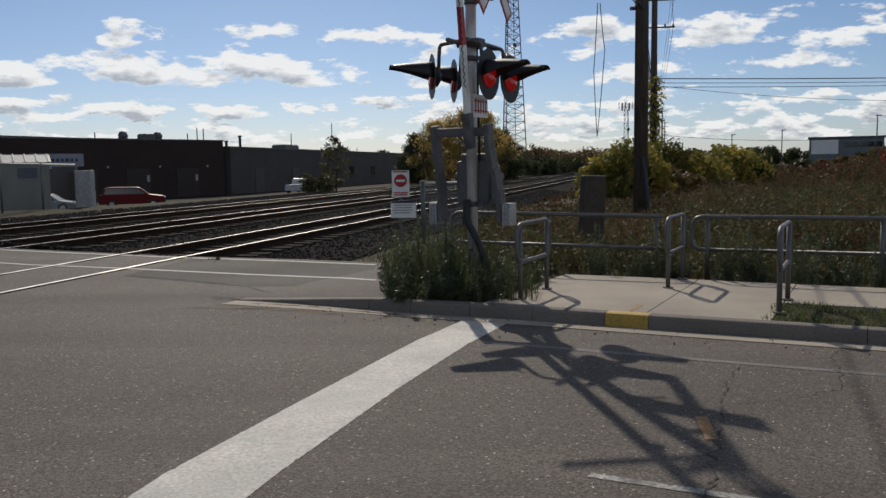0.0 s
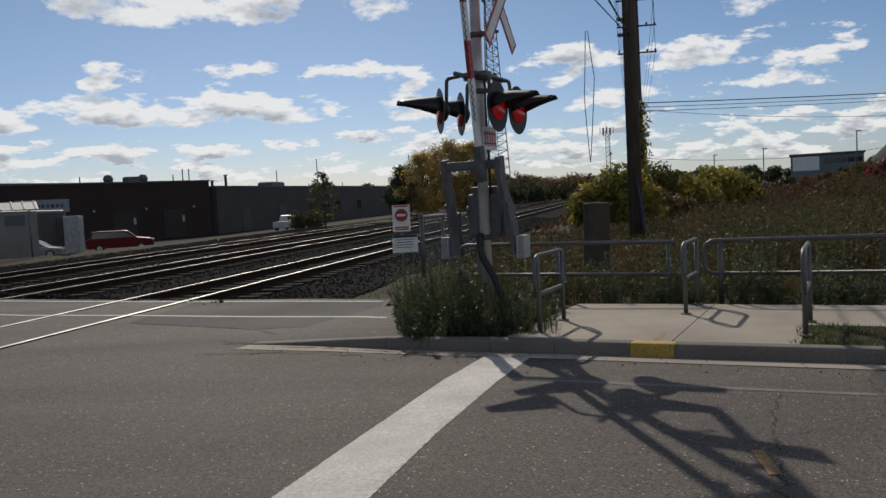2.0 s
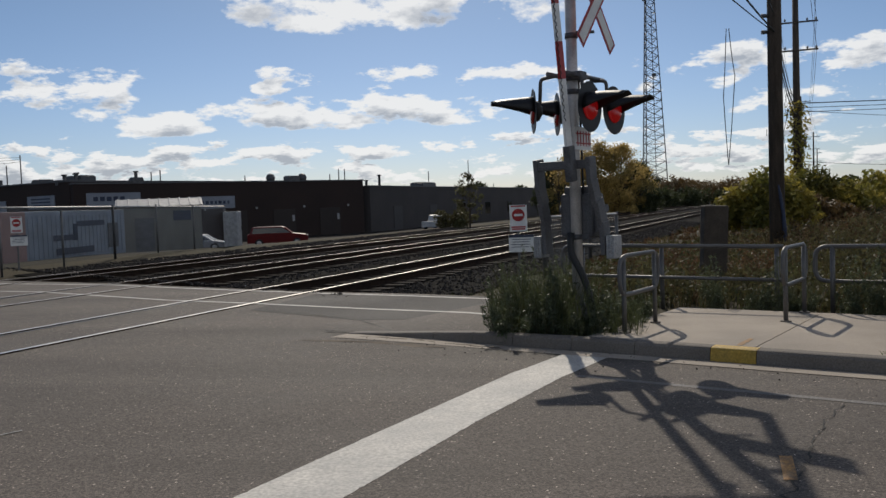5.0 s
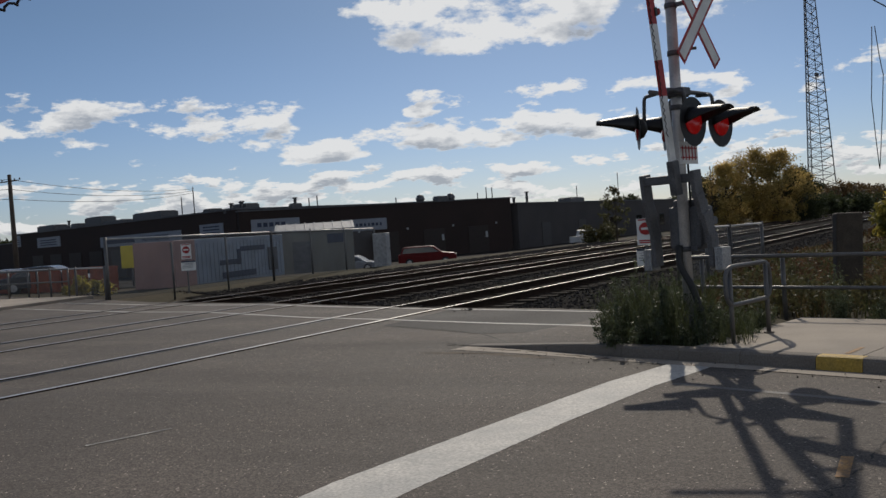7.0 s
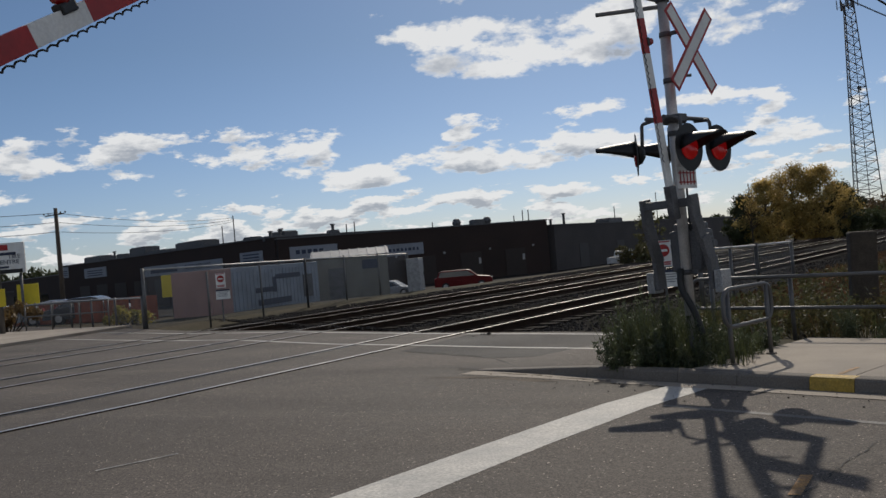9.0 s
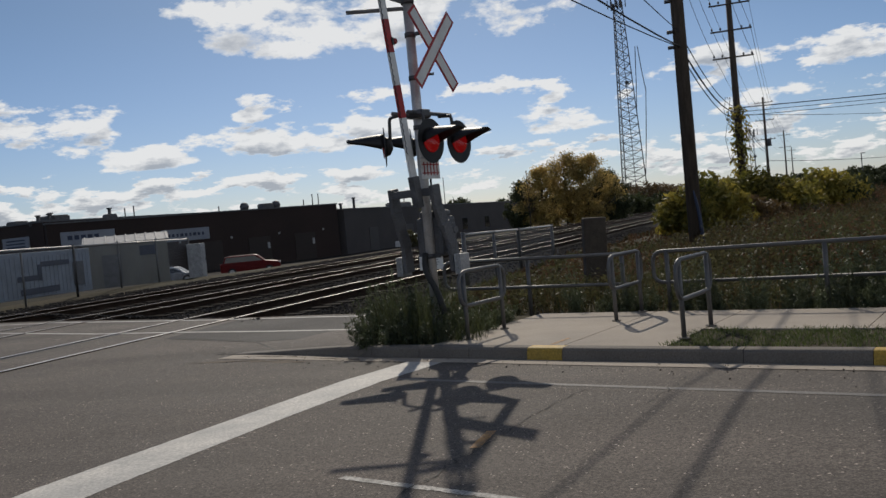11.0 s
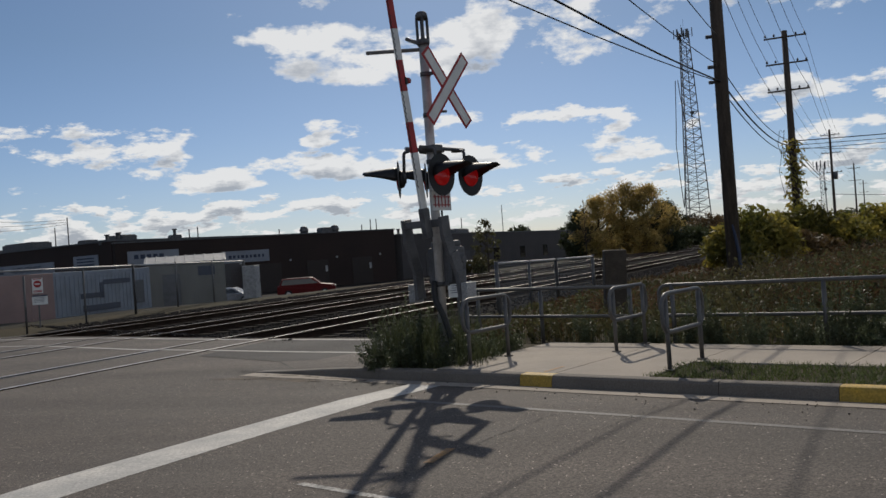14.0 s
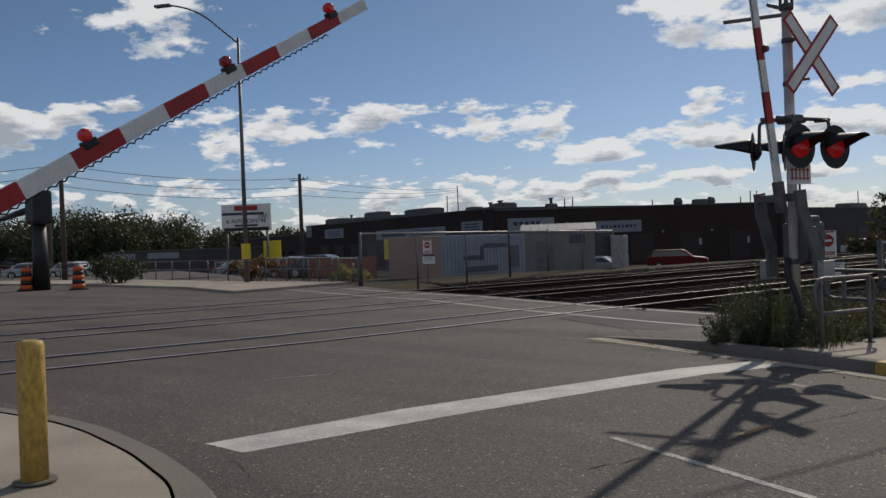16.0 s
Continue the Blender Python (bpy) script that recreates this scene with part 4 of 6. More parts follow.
def pipe_fence(s0, s1, posts, n, end_left, end_right):
    f = thing("pipe_fence", Matrix(), "galvanised two-rail pipe fence behind the sidewalk", "fence", "pipe fences")

    def pt(s, z):
        x, y = road(s, n)
        return Vector((x, y, g(x, y) + z))
    bm = bmesh.new()
    hi = ([pt(s0, 0.48), pt(s0 - 0.20, 0.48), pt(s0 - 0.20, 0.91)] if end_left else [pt(s0, 0.91)])
    hi += [pt(s1 + 0.15, 0.91), pt(s1 + 0.15, 0.48), pt(s1 - 0.05, 0.48)] if end_right else [pt(s1, 0.91)]
    tube(bm, rounded(hi, 0.15, 6), 0.027, 10)
    part("top_rail", bm, "galv", f)
    bm = bmesh.new()
    tube(bm, [pt(s0, 0.48), pt(s1, 0.48)], 0.024, 10)
    part("middle_rail", bm, "galv", f)
    for s in posts:
        bm = bmesh.new()
        tube(bm, [pt(s, 0.0), pt(s, 0.91)], 0.03, 10)
        part("post", bm, "galv", f)


pipe_fence(-1.45, 1.40, (-1.35, -0.2, 1.32), 3.28, True, False)
pipe_fence(1.98, 40, [1.98 + 2.03 * k for k in range(19)], 3.28, True, False)

# ---- bollards and the corner island ----
ISLAND = [(-9.0, 2.0), (-6.0, 2.8), (-4.1, 3.08), (-3.2, 3.14), (-2.5, 3.09), (-1.45, 2.87), (-0.5, 2.56), (0.1, 2.2), (0.6, 1.75), (0.75, 1.1), (0.55, 0.3), (0.2, -0.6), (-0.3, -2.5), (-0.6, -9.0), (-9.0, -9.0)]


def offset_curve(poly, d):
    out = []
    for i, p in enumerate(poly):
        a, b = Vector(poly[max(i - 1, 0)]), Vector(poly[min(i + 1, len(poly) - 1)])
        t = (b - a).normalized()
        out.append(tuple(Vector(p) + Vector((t.y, -t.x)) * d))
    return out


edge = rounded([Vector((*p, 0)) for p in ISLAND[:13]], 0.25, 3)
edge = [(p.x, p.y) for p in edge]
inner = offset_curve(edge, 0.24)
bm = bmesh.new()
prev = None
for (x, y), (u, v) in zip(edge, inner):
    mid = ((x * 0.8 + u * 0.2), (y * 0.8 + v * 0.2))
    ring = [bm.verts.new((x, y, g(x, y) - 0.03)), bm.verts.new((x, y, g(x, y) + 0.03)), bm.verts.new((*mid, g(*mid) + 0.10)), bm.verts.new((u, v, g(u, v) + 0.125))]
    if prev:
        for i in range(3):
            bm.faces.new((prev[i], prev[i + 1], ring[i + 1], ring[i]))
    prev = ring
obj("island_kerb", bm, "kerb", "curved concrete kerb of the corner island", "kerb", kind="structure")
bm = bmesh.new()
vs = [bm.verts.new((x, y, g(x, y) + 0.118)) for x, y in offset_curve(edge, 0.258)] + [bm.verts.new((x, y, g(x, y) + 0.118)) for x, y in ((-9.0, -9.0),)]
bm.faces.new(vs)
bmesh.ops.triangulate(bm, faces=bm.faces[:])
obj("island_paving", bm, "concrete", "pale concrete paving of the corner island", "pavement", kind="structure")
bol = thing("bollard", pose(-1.32, 1.92, 0.10), "yellow painted concrete-filled bollard on the paving", "bollard")
bm = bmesh.new()
tube(bm, [(0, 0, 0), (0, 0, 0.775), (0, 0, 0.80), (0, 0, 0.808)], [0.076, 0.076, 0.068, 0.04], 24)
part("pipe", bm, "bollard_paint", bol)
bm = bmesh.new()
tube(bm, [(0, 0, 0), (0, 0, 0.012)], 0.12, 18)
part("grout_ring", bm, "kerb", bol)

# ---- no-entry sign by the tracks ----
ne = thing("no_entry_sign", pose(-1.22, 17.9, g(0, 17.9) - 0.1, 0, 0, 6), "small warning sign with a red no-entry disc on a post", "sign")
bm = bmesh.new()
box(bm, pose(0, 0.02, 0.72), (0.05, 0.03, 1.7), 0.004)
part("post", bm, "galv", ne)
bm = bmesh.new()
box(bm, pose(0, 0, 1.34), (0.34, 0.006, 0.52), 0)
pl = part("upper_plate", bm, "white_sheet", ne, "white plate with red bands")
bm = bmesh.new()
tube(bm, [(0, -0.004, 1.40), (0, -0.010, 1.40)], 0.125, 24)
part("red_disc", bm, "red_sheet", pl)
bm = bmesh.new()
box(bm, pose(0, -0.013, 1.40), (0.17, 0.004, 0.045))
part("white_bar", bm, "white_sheet", pl)
bm = bmesh.new()
bm.free()
for z, w in ((1.575, 0.28), (1.165, 0.28), (1.125, 0.26)):
    bm = bmesh.new()
    box(bm, pose(0, -0.006, z), (w, 0.004, 0.026))
    part("text_bar", bm, "red_sheet", pl)
bm = bmesh.new()
box(bm, pose(0.05, 0.0, 0.84), (0.50, 0.006, 0.34), 0)
pl = part("lower_plate", bm, "white_sheet", ne, "white text plate with a dark head bar")
bm = bmesh.new()
box(bm, pose(0.05, -0.006, 0.985), (0.49, 0.004, 0.05))
part("text_bar", bm, "mural_dark", pl)
for k in range(4):
    bm = bmesh.new()
    box(bm, pose(0.05 - 0.01 * k, -0.006, 0.92 - 0.05 * k), (0.38 - 0.05 * (k % 2), 0.004, 0.012))
    part("text_bar", bm, "mural_dark", pl)

copy_thing(ne, pose(-18.0, 25.3, -0.1, 0, 0, 28))

# ---- utility poles, cross arms and wires ----


def utility_pole(x, y, top, lean_x, arms, label, box_z=0, r=0.19, half=1.15):
    z0 = terrain(x, y)
    p = thing("utility_pole", pose(x, y, z0), label, "utility pole", "utility poles")
    h = top - z0
    bm = bmesh.new()
    tube(bm, [(0, 0, -0.3), (lean_x * 0.5, 0, h * 0.5), (lean_x, 0, h)], [r, r * 0.87, r * 0.68], 14)
    part("shaft", bm, "wood_pole", p)
    for z in arms:
        bm = bmesh.new()
        xo = lean_x * (z - z0) / h
        box(bm, pose(xo, -0.12, z - z0, 0, 0, -8), (2 * half, 0.07, 0.08), 0.01)
        arm = part("cross_arm", bm, "wood_pole", p)
        for dx in (-half + 0.07, -half * 0.52, half * 0.52, half - 0.07):
            bm = bmesh.new()
            tube(bm, [(xo + dx, -0.12, z - z0 + 0.05), (xo + dx, -0.12, z - z0 + 0.12), (xo + dx, -0.12, z - z0 + 0.2)], [0.03, 0.06, 0.03], 8)
            part("insulator", bm, "dark_steel", arm)
    if box_z:
        bm = bmesh.new()
        tube(bm, [(0.35, -0.2, box_z - z0 - 0.5), (0.35, -0.2, box_z - z0 + 0.4), (0.35, -0.2, box_z - z0 + 0.5)], [0.26, 0.26, 0.1], 14)
        part("transformer", bm, "grey_paint", p, "grey can transformer")
    return p


utility_pole(5.22, 26.55, 14.8, 0.0, (), "tall weathered wooden utility pole in the weeds", r=0.215)
utility_pole(10.35, 48.5, 11.85, 0.0, (11.5, 10.1, 8.66), "tall wooden utility pole with three cross arms", r=0.21, half=1.05)
utility_pole(25.3, 118, 13.5, 0.0, (12.8, 10.5, 8.0), "distant wooden utility pole with cross arms", box_z=7.6)
utility_pole(43, 190, 13.5, 0.0, (12.5, 10.0), "distant wooden utility pole with cross arms")
utility_pole(62, 270, 13.5, 0.0, (12.5, 10.0), "distant wooden utility pole with cross arms")


def wire(pts, sag, r=0.016, label="black overhead cable hanging between poles"):
    bm = bmesh.new()
    out = []
    for a, b in zip(pts, pts[1:]):
        a, b = Vector(a), Vector(b)
        for i in range(15):
            t = i / 14
            out.append(a.lerp(b, t) - Vector((0, 0, sag * 4 * t * (1 - t))))
    tube(bm, out, r, 5)
    obj("overhead_cable", bm, "wire", label, "cable", "overhead cables")


P1, P2, P3, P4 = Vector((5.22, 26.5, 0)), Vector((10.35, 48.4, 0)), Vector((25.3, 117.8, 0)), Vector((43, 190, 0))
for z in (11.65, 10.25, 8.8):
    for dx in (-0.98, 0.98):
        o = Vector((dx, -0.1, 0))
        wire([P4 + o + Vector((0, 0, z + 0.6)), P3 + o + Vector((0, 0, z + 1.0)), P2 + o + Vector((0, 0, z)), P1 + o * 0.6 + Vector((0, 0, z + 2.4)), Vector((-9 + dx, -30, z + 3.0))], 0.6, 0.011)
for z2, z1, r in ((5.75, 5.85, 0.028), (6.0, 6.3, 0.016), (5.4, 5.6, 0.018)):
    wire([P3 + Vector((0, 0, z2 + 1.0)), P2 + Vector((0, 0, z2)), P1 + Vector((0, 0, z1))], 0.55, r)
# cables that cross the road to a pole behind the camera
for z1, end, r in ((5.85, (-7.4, -17.0, 7.0), 0.022), (5.83, (-9.5, -17.3, 7.0), 0.014), (6.3, (-4.8, -16.9, 7.0), 0.012), (7.2, (-2.3, -16.9, 6.6), 0.012)):
    wire([P1 + Vector((0, 0, z1)), Vector(end)], 0.85, r)
# clamps on the pole where the cables are tied off
for z in (5.85, 6.3, 7.2):
    bm = bmesh.new()
    tube(bm, [(P1.x - 0.36, P1.y - 0.08, z), (P1.x - 0.20, P1.y - 0.05, z)], [0.06, 0.05], 8)
    obj("cable_clamp", bm, "dark_steel", "dark cable clamp on the wooden pole", "clamp", "cable clamps")
# blue strip down the foot of the pole
bm = bmesh.new()
tube(bm, [(P1.x + 0.05 + dx, P1.y - 0.17, z) for z, dx in ((-0.1, 0.12), (0.35, 0.10), (0.8, 0.07), (1.3, 0.0), (1.6, -0.05))], [0.05, 0.06, 0.05, 0.045, 0.02], 8)
obj("blue_sheet", bm, "mural_dark", "dark blue plastic strip hanging down the pole foot", "sheet")
# service lines that leave to the right
for z, r in ((5.95, 0.026), (5.72, 0.016), (5.5, 0.016)):
    wire([P2 + Vector((0, 0, z)), Vector((62, 64, z + 1.7))], 0.3, r)
wire([P2 + Vector((0, 0, 5.6)), Vector((35, 56, 5.2)), Vector((70, 66, 7.6))], 0.5, 0.012)
wire([P3 + Vector((0, 0, 5.2)), Vector((75, 128, 6.6))], 1.6, 0.03)
# slack loops hung below the cables
for x, y, z0, z1, w in ((3.9, 26.3, 6.0, 2.2, 0.35), (9.7, 47.4, 5.7, 3.0, 0.8), (9.9, 47.2, 5.9, 4.5, 0.45), (9.5, 46.6, 6.4, 5.2, 0.4)):
    wire([(x, y, z0), (x - w * 0.3, y, (z0 + z1) / 2), (x, y, z1), (x + w * 0.6, y, (z0 + z1) / 2 + 0.6), (x + w * 0.2, y, z0)], 0.12, 0.012, "slack loop of black cable hanging from the line")

# ---- lattice towers ----


def lattice_tower(x, y, z0, h, w0, w1, levels, r, label, crown):
    t = thing("lattice_tower", pose(x, y, z0, 0, 0, 20), label, "tower", "lattice towers")
    corner = [Vector((math.cos(a), math.sin(a), 0)) for a in (radians(d) for d in (90, 210, 330))]

    def at(i, k):
        f = k / levels
        return corner[i] * (w0 + (w1 - w0) * f) * 0.58 + Vector((0, 0, h * f))
    for i in range(3):
        bm = bmesh.new()
        tube(bm, [at(i, 0), at(i, levels)], r, 6)
        part("leg", bm, "dark_steel", t)
    bm = bmesh.new()
    for k in range(levels):
        for i in range(3):
            j = (i + 1) % 3
            tube(bm, [at(i, k), at(j, k + 1)], r * 0.5, 4)
            tube(bm, [at(j, k), at(i, k + 1)], r * 0.5, 4)
            tube(bm, [at(i, k + 1), at(j, k + 1)], r * 0.5, 4)
    part("bracing", bm, "dark_steel", t)
    if crown:
        for k in range(12):
            a = 2 * math.pi * k / 12
            rad = 3.0 if k % 2 else 2.0
            bm = bmesh.new()
            box(bm, pose(rad * math.cos(a), rad * math.sin(a), h - 0.5 + 0.4 * (k % 3), 0, 0, math.degrees(a)), (0.25, 0.46, 3.0), 0.03)
            tube(bm, [(0, 0, h - 0.5), (rad * math.cos(a), rad * math.sin(a), h - 0.5)], 0.05, 5)
            part("antenna_panel", bm, "grey_paint", t)
        for dx, hh in ((0.3, 5.0), (-0.6, 3.2), (0.9, 2.2)):
            bm = bmesh.new()
            tube(bm, [(dx, 0, h), (dx, 0, h + hh)], 0.04, 5)
            part("whip_antenna", bm, "grey_paint", t)
        bm = bmesh.new()
        for k in range(26):
            z = h * (0.1 + 0.85 * k / 26)
            box(bm, pose(0.75 * (1 - z / h) + 0.55, -0.6, z), (0.16, 0.16, h / 26), 0)
        part("cable_run", bm, "black", t, "dark cable run up the tower")
        bm = bmesh.new()
        tube(bm, [(1.0, -0.8, h * 0.62), (1.0, -1.2, h * 0.62)], [0.75, 0.6], 14)
        part("dish", bm, "dark_steel", t)


lattice_tower(16.2, 300, terrain(16.2, 300), 70.5, 9.4, 3.2, 24, 0.17, "tall grey lattice cell tower with antennas", True)
lattice_tower(74, 400, terrain(74, 400), 28, 2.6, 2.2, 14, 0.10, "distant thin lattice tower", True)

# ---- warehouses ----
M["brick_door"] = mat("dark_brown_painted_door", (0.030, 0.021, 0.018), 0.6, vary=0.2, bump=0.1)
M["block_door"] = mat("grey_painted_door", (0.055, 0.050, 0.049), 0.6, vary=0.2, bump=0.1)
CORNER = Vector((-46.0, 69.6))
YARD = -1.5


def warehouse(a, b, depth, top, material, label):
    """A long flat-roofed block with its front from a to b."""
    a, b = Vector(a), Vector(b)
    d = (b - a).normalized()
    L = (b - a).length
    m = pose(a.x, a.y, YARD, 0, 0, math.degrees(math.atan2(d.y, d.x)))
    w = thing("warehouse", m, label, "warehouse")
    H = top - YARD
    bm = bmesh.new()
    prism(bm, [(0, 0), (L, 0), (L, depth), (0, depth)], -0.5, H)
    part("wall", bm, material, w)
    bm = bmesh.new()
    prism(bm, [(-0.08, -0.08), (L + 0.08, -0.08), (L + 0.08, depth), (-0.08, depth)], H, H + 0.14)
    part("roof_edge", bm, "dark_steel", w)
    return w, L, H


def wall_item(w, name, x0, x1, z0, z1, material, thick=0.06, label=""):
    bm = bmesh.new()
    box(bm, pose((x0 + x1) / 2, -thick / 2 - 0.003, (z0 + z1) / 2), (x1 - x0, thick, z1 - z0), 0.01)
    return part(name, bm, material, w, label)


main, L, H = warehouse(CORNER, (-26.25, 93.77), 30, 4.36, "brick_dark", "long dark brown brick warehouse with a flat roof")
for k in range(5):
    x = 3 + k * 5.6
    wall_item(main, "loading_door", x, x + 2.6, 0.0, 3.0, "brick_door")
    wall_item(main, "wall_lamp", x + 3.6, x + 3.78, 3.1, 3.32, "pale_grey", 0.15)
sign = wall_item(main, "sign_panel", 1.1, 6.0, 3.75, 5.05, "sign_blue", 0.08, "pale sign panel with blurred writing")
for k in range(5):
    bm = bmesh.new()
    box(bm, pose(1.9 + 0.6 * k, -0.09, 4.5), (0.42, 0.02, 0.4))
    part("text_bar", bm, "mural_dark", sign)
for x in (22.0, 27.6):
    wall_item(main, "meter_box", x, x + 0.28, 1.7, 2.35, "pale_grey", 0.08)
sign = wall_item(main, "sign_panel", 10.5, 15.5, 3.3, 4.5, "sign_blue", 0.08, "pale sign panel with blurred writing")
bm = bmesh.new()
bm.free()
for k in range(9):
    bm = bmesh.new()
    box(bm, pose(11.2 + 0.45 * k, -0.09, 3.9), (0.32 - 0.06 * (k % 3), 0.02, 0.3))
    part("text_bar", bm, "mural_dark", sign)
low, L2, H2 = warehouse((-25.7, 94.6), (-11.4, 165.0), 30, 3.7, "block_grey", "long grey block warehouse with a flat roof")
for k in range(5):
    x = 6 + k * 11.0
    if k < 2:
        wall_item(low, "loading_door", x, x + 2.4, 0.0, 2.9, "block_door")
    else:
        wall_item(low, "window", x, x + 2.3, 1.2, 3.0, "glass_dark", 0.04)
west, L3, H3 = warehouse((-97, 90), (-46.6, 70.0), 26, 4.62, "brick_dark", "long dark service building with signs and a flat roof")
for k in range(8):
    x = 6 + k * 5.6
    wall_item(west, "garage_door", x, x + 3.4, 0.0, 3.1, "brick_door")
sg = wall_item(west, "sign_panel", 26.0, 44.2, 3.5, 4.7, "sign_blue", 0.1, "long pale sign lettered auto service")
for x0, x1, z0, z1 in ((0.2, 2.4, 4.5, 6.0), (8.0, 15.0, 4.1, 5.4), (47.8, 52.0, 3.8, 5.0)):
    s2 = wall_item(west, "sign_panel", x0, x1, z0, z1, "sign_blue", 0.1)
    for k in range(3):
        bm = bmesh.new()
        box(bm, pose((x0 + x1) / 2, -0.11, z0 + 0.3 * (k + 1)), ((x1 - x0) * 0.7, 0.02, 0.13))
        part("text_bar", bm, "mural_dark", s2)


def lettering(text, m, size, material, parent, depth=0.01):
    cu = bpy.data.curves.new("lettering", "FONT")
    cu.body, cu.size, cu.extrude, cu.align_x, cu.align_y = text, size, depth, "CENTER", "CENTER"
    tmp = bpy.data.objects.new("lettering", cu)
    scene.collection.objects.link(tmp)
    dg = bpy.context.evaluated_depsgraph_get()
    me = bpy.data.meshes.new_from_object(tmp.evaluated_get(dg))
    bpy.data.objects.remove(tmp)
    me.transform(m)
    me.materials.clear()
    me.materials.append(M[material])
    ob = new("lettering", me)
    ob.parent = parent
    return ob


lettering("AUTO SERVICE", pose(38.9, -0.115, 4.1, 90, 0, 0), 0.86, "mural_dark", sg)
bm = bmesh.new()
box(bm, pose(31.0, -0.112, 4.1), (6.6, 0.02, 0.55))
part("text_bar", bm, "mural_dark", sg)


def roof_unit(w, x, y, z, size, kind):
    bm = bmesh.new()
    if kind == "stack":
        tube(bm, [(x, y, z), (x, y, z + size[2]), (x, y, z + size[2])], [0.16, 0.16, 0.22], 10)
        tube(bm, [(x, y, z + size[2]), (x, y, z + size[2] + 0.12)], 0.26, 10)
    elif kind == "pole":
        tube(bm, [(x, y, z), (x, y, z + size[2])], 0.06, 6)
    elif kind == "ball":
        tube(bm, [(x, y, z), (x, y, z + 0.3), (x, y, z + 0.55), (x, y, z + 0.9), (x, y, z + 1.0)], [0.2, 0.45, 0.52, 0.35, 0.1], 12)
    else:
        box(bm, pose(x, y, z + size[2] / 2), size, 0.04)
        box(bm, pose(x, y, z + size[2] + 0.05), (size[0] * 0.9, size[1] * 0.9, 0.1), 0.02)
    part({"stack": "vent_pipe", "pole": "roof_pole", "ball": "roof_ventilator"}.get(kind, "roof_unit"), bm, "dark_steel", w)


for w, hh, items in (
    (west, H3, [(5.8, "box", (5.4, 2, 0.9)), (11, "stack", (0, 0, 1.2)), (14, "box", (1.6, 1.6, 0.7)), (20, "box", (4.4, 2, 1.2)), (25.3, "box", (5.2, 2, 0.5)), (33.6, "box", (6.4, 2.2, 0.95)), (39.5, "pole", (0, 0, 2.3)), (42.0, "pole", (0, 0, 3.2)), (45.6, "box", (1.5, 1.5, 0.5)), (51.5, "box", (2.6, 1.6, 0.6)), (51.0, "stack", (0, 0, 0.9))]),
    (main, H, [(0.2, "stack", (0, 0, 0.9)), (1.2, "stack", (0, 0, 1.0)), (0.6, "box", (2.6, 1.5, 0.4)), (6.8, "stack", (0, 0, 1.2)), (6.8, "box", (1.1, 1.0, 0.6)), (8.3, "pole", (0, 0, 1.2)), (9.2, "pole", (0, 0, 1.4)), (18.3, "pole", (0, 0, 0.8)), (21.3, "ball", (0, 0, 0.7)), (23.9, "box", (1.4, 1.2, 0.65)), (25.2, "ball", (0, 0, 0.5)), (28.8, "pole", (0, 0, 0.9)), (30.0, "pole", (0, 0, 1.5)), (30.8, "pole", (0, 0, 1.5))]),
    (low, H2, [(5, "stack", (0, 0, 0.8)), (8.5, "stack", (0, 0, 1.5)), (22, "box", (4.4, 2, 0.7)), (24, "pole", (0, 0, 2.4)), (40, "pole", (0, 0, 4.5)), (52, "pole", (0, 0, 0.9))]),
):
    for x, kind, size in items:
        roof_unit(w, x, 3.0, hh, size, kind)

# older low shops further down the street
shops, L4, H4 = warehouse((-150, 118), (-98, 92), 20, 3.6, "brick_dark", "row of low dark shops down the street")
for k in range(7):
    wall_item(shops, "shop_window", 4 + 6.5 * k, 8 + 6.5 * k, 0.6, 2.4, "glass_dark", 0.05)
strip_mall, L5, H5 = warehouse((-118, 50), (-80, 58), 12, 1.6, "block_door", "low grey shop row behind the car lot")
for k in range(5):
    wall_item(strip_mall, "sign_panel", 3 + 7 * k, 8 + 7 * k, 2.2, 2.9, "sign_blue", 0.06)
# paved yard before the warehouses
bm = bmesh.new()
grid = []
for i in range(15):
    y = 27 + 7 * i
    row = []
    for j in range(9):
        p = rail_point(15.5 + j * (6.0 + 0.2 * i), y)
        row.append(bm.verts.new((p.x, p.y, terrain(p.x, p.y) + 0.05)))
    grid.append(row)
for a, b in zip(grid, grid[1:]):
    for j in range(8):
        bm.faces.new((a[j], a[j + 1], b[j + 1], b[j]))
obj("yard", bm, "yard", "dark worn asphalt yard before the warehouses", "yard", kind="structure")

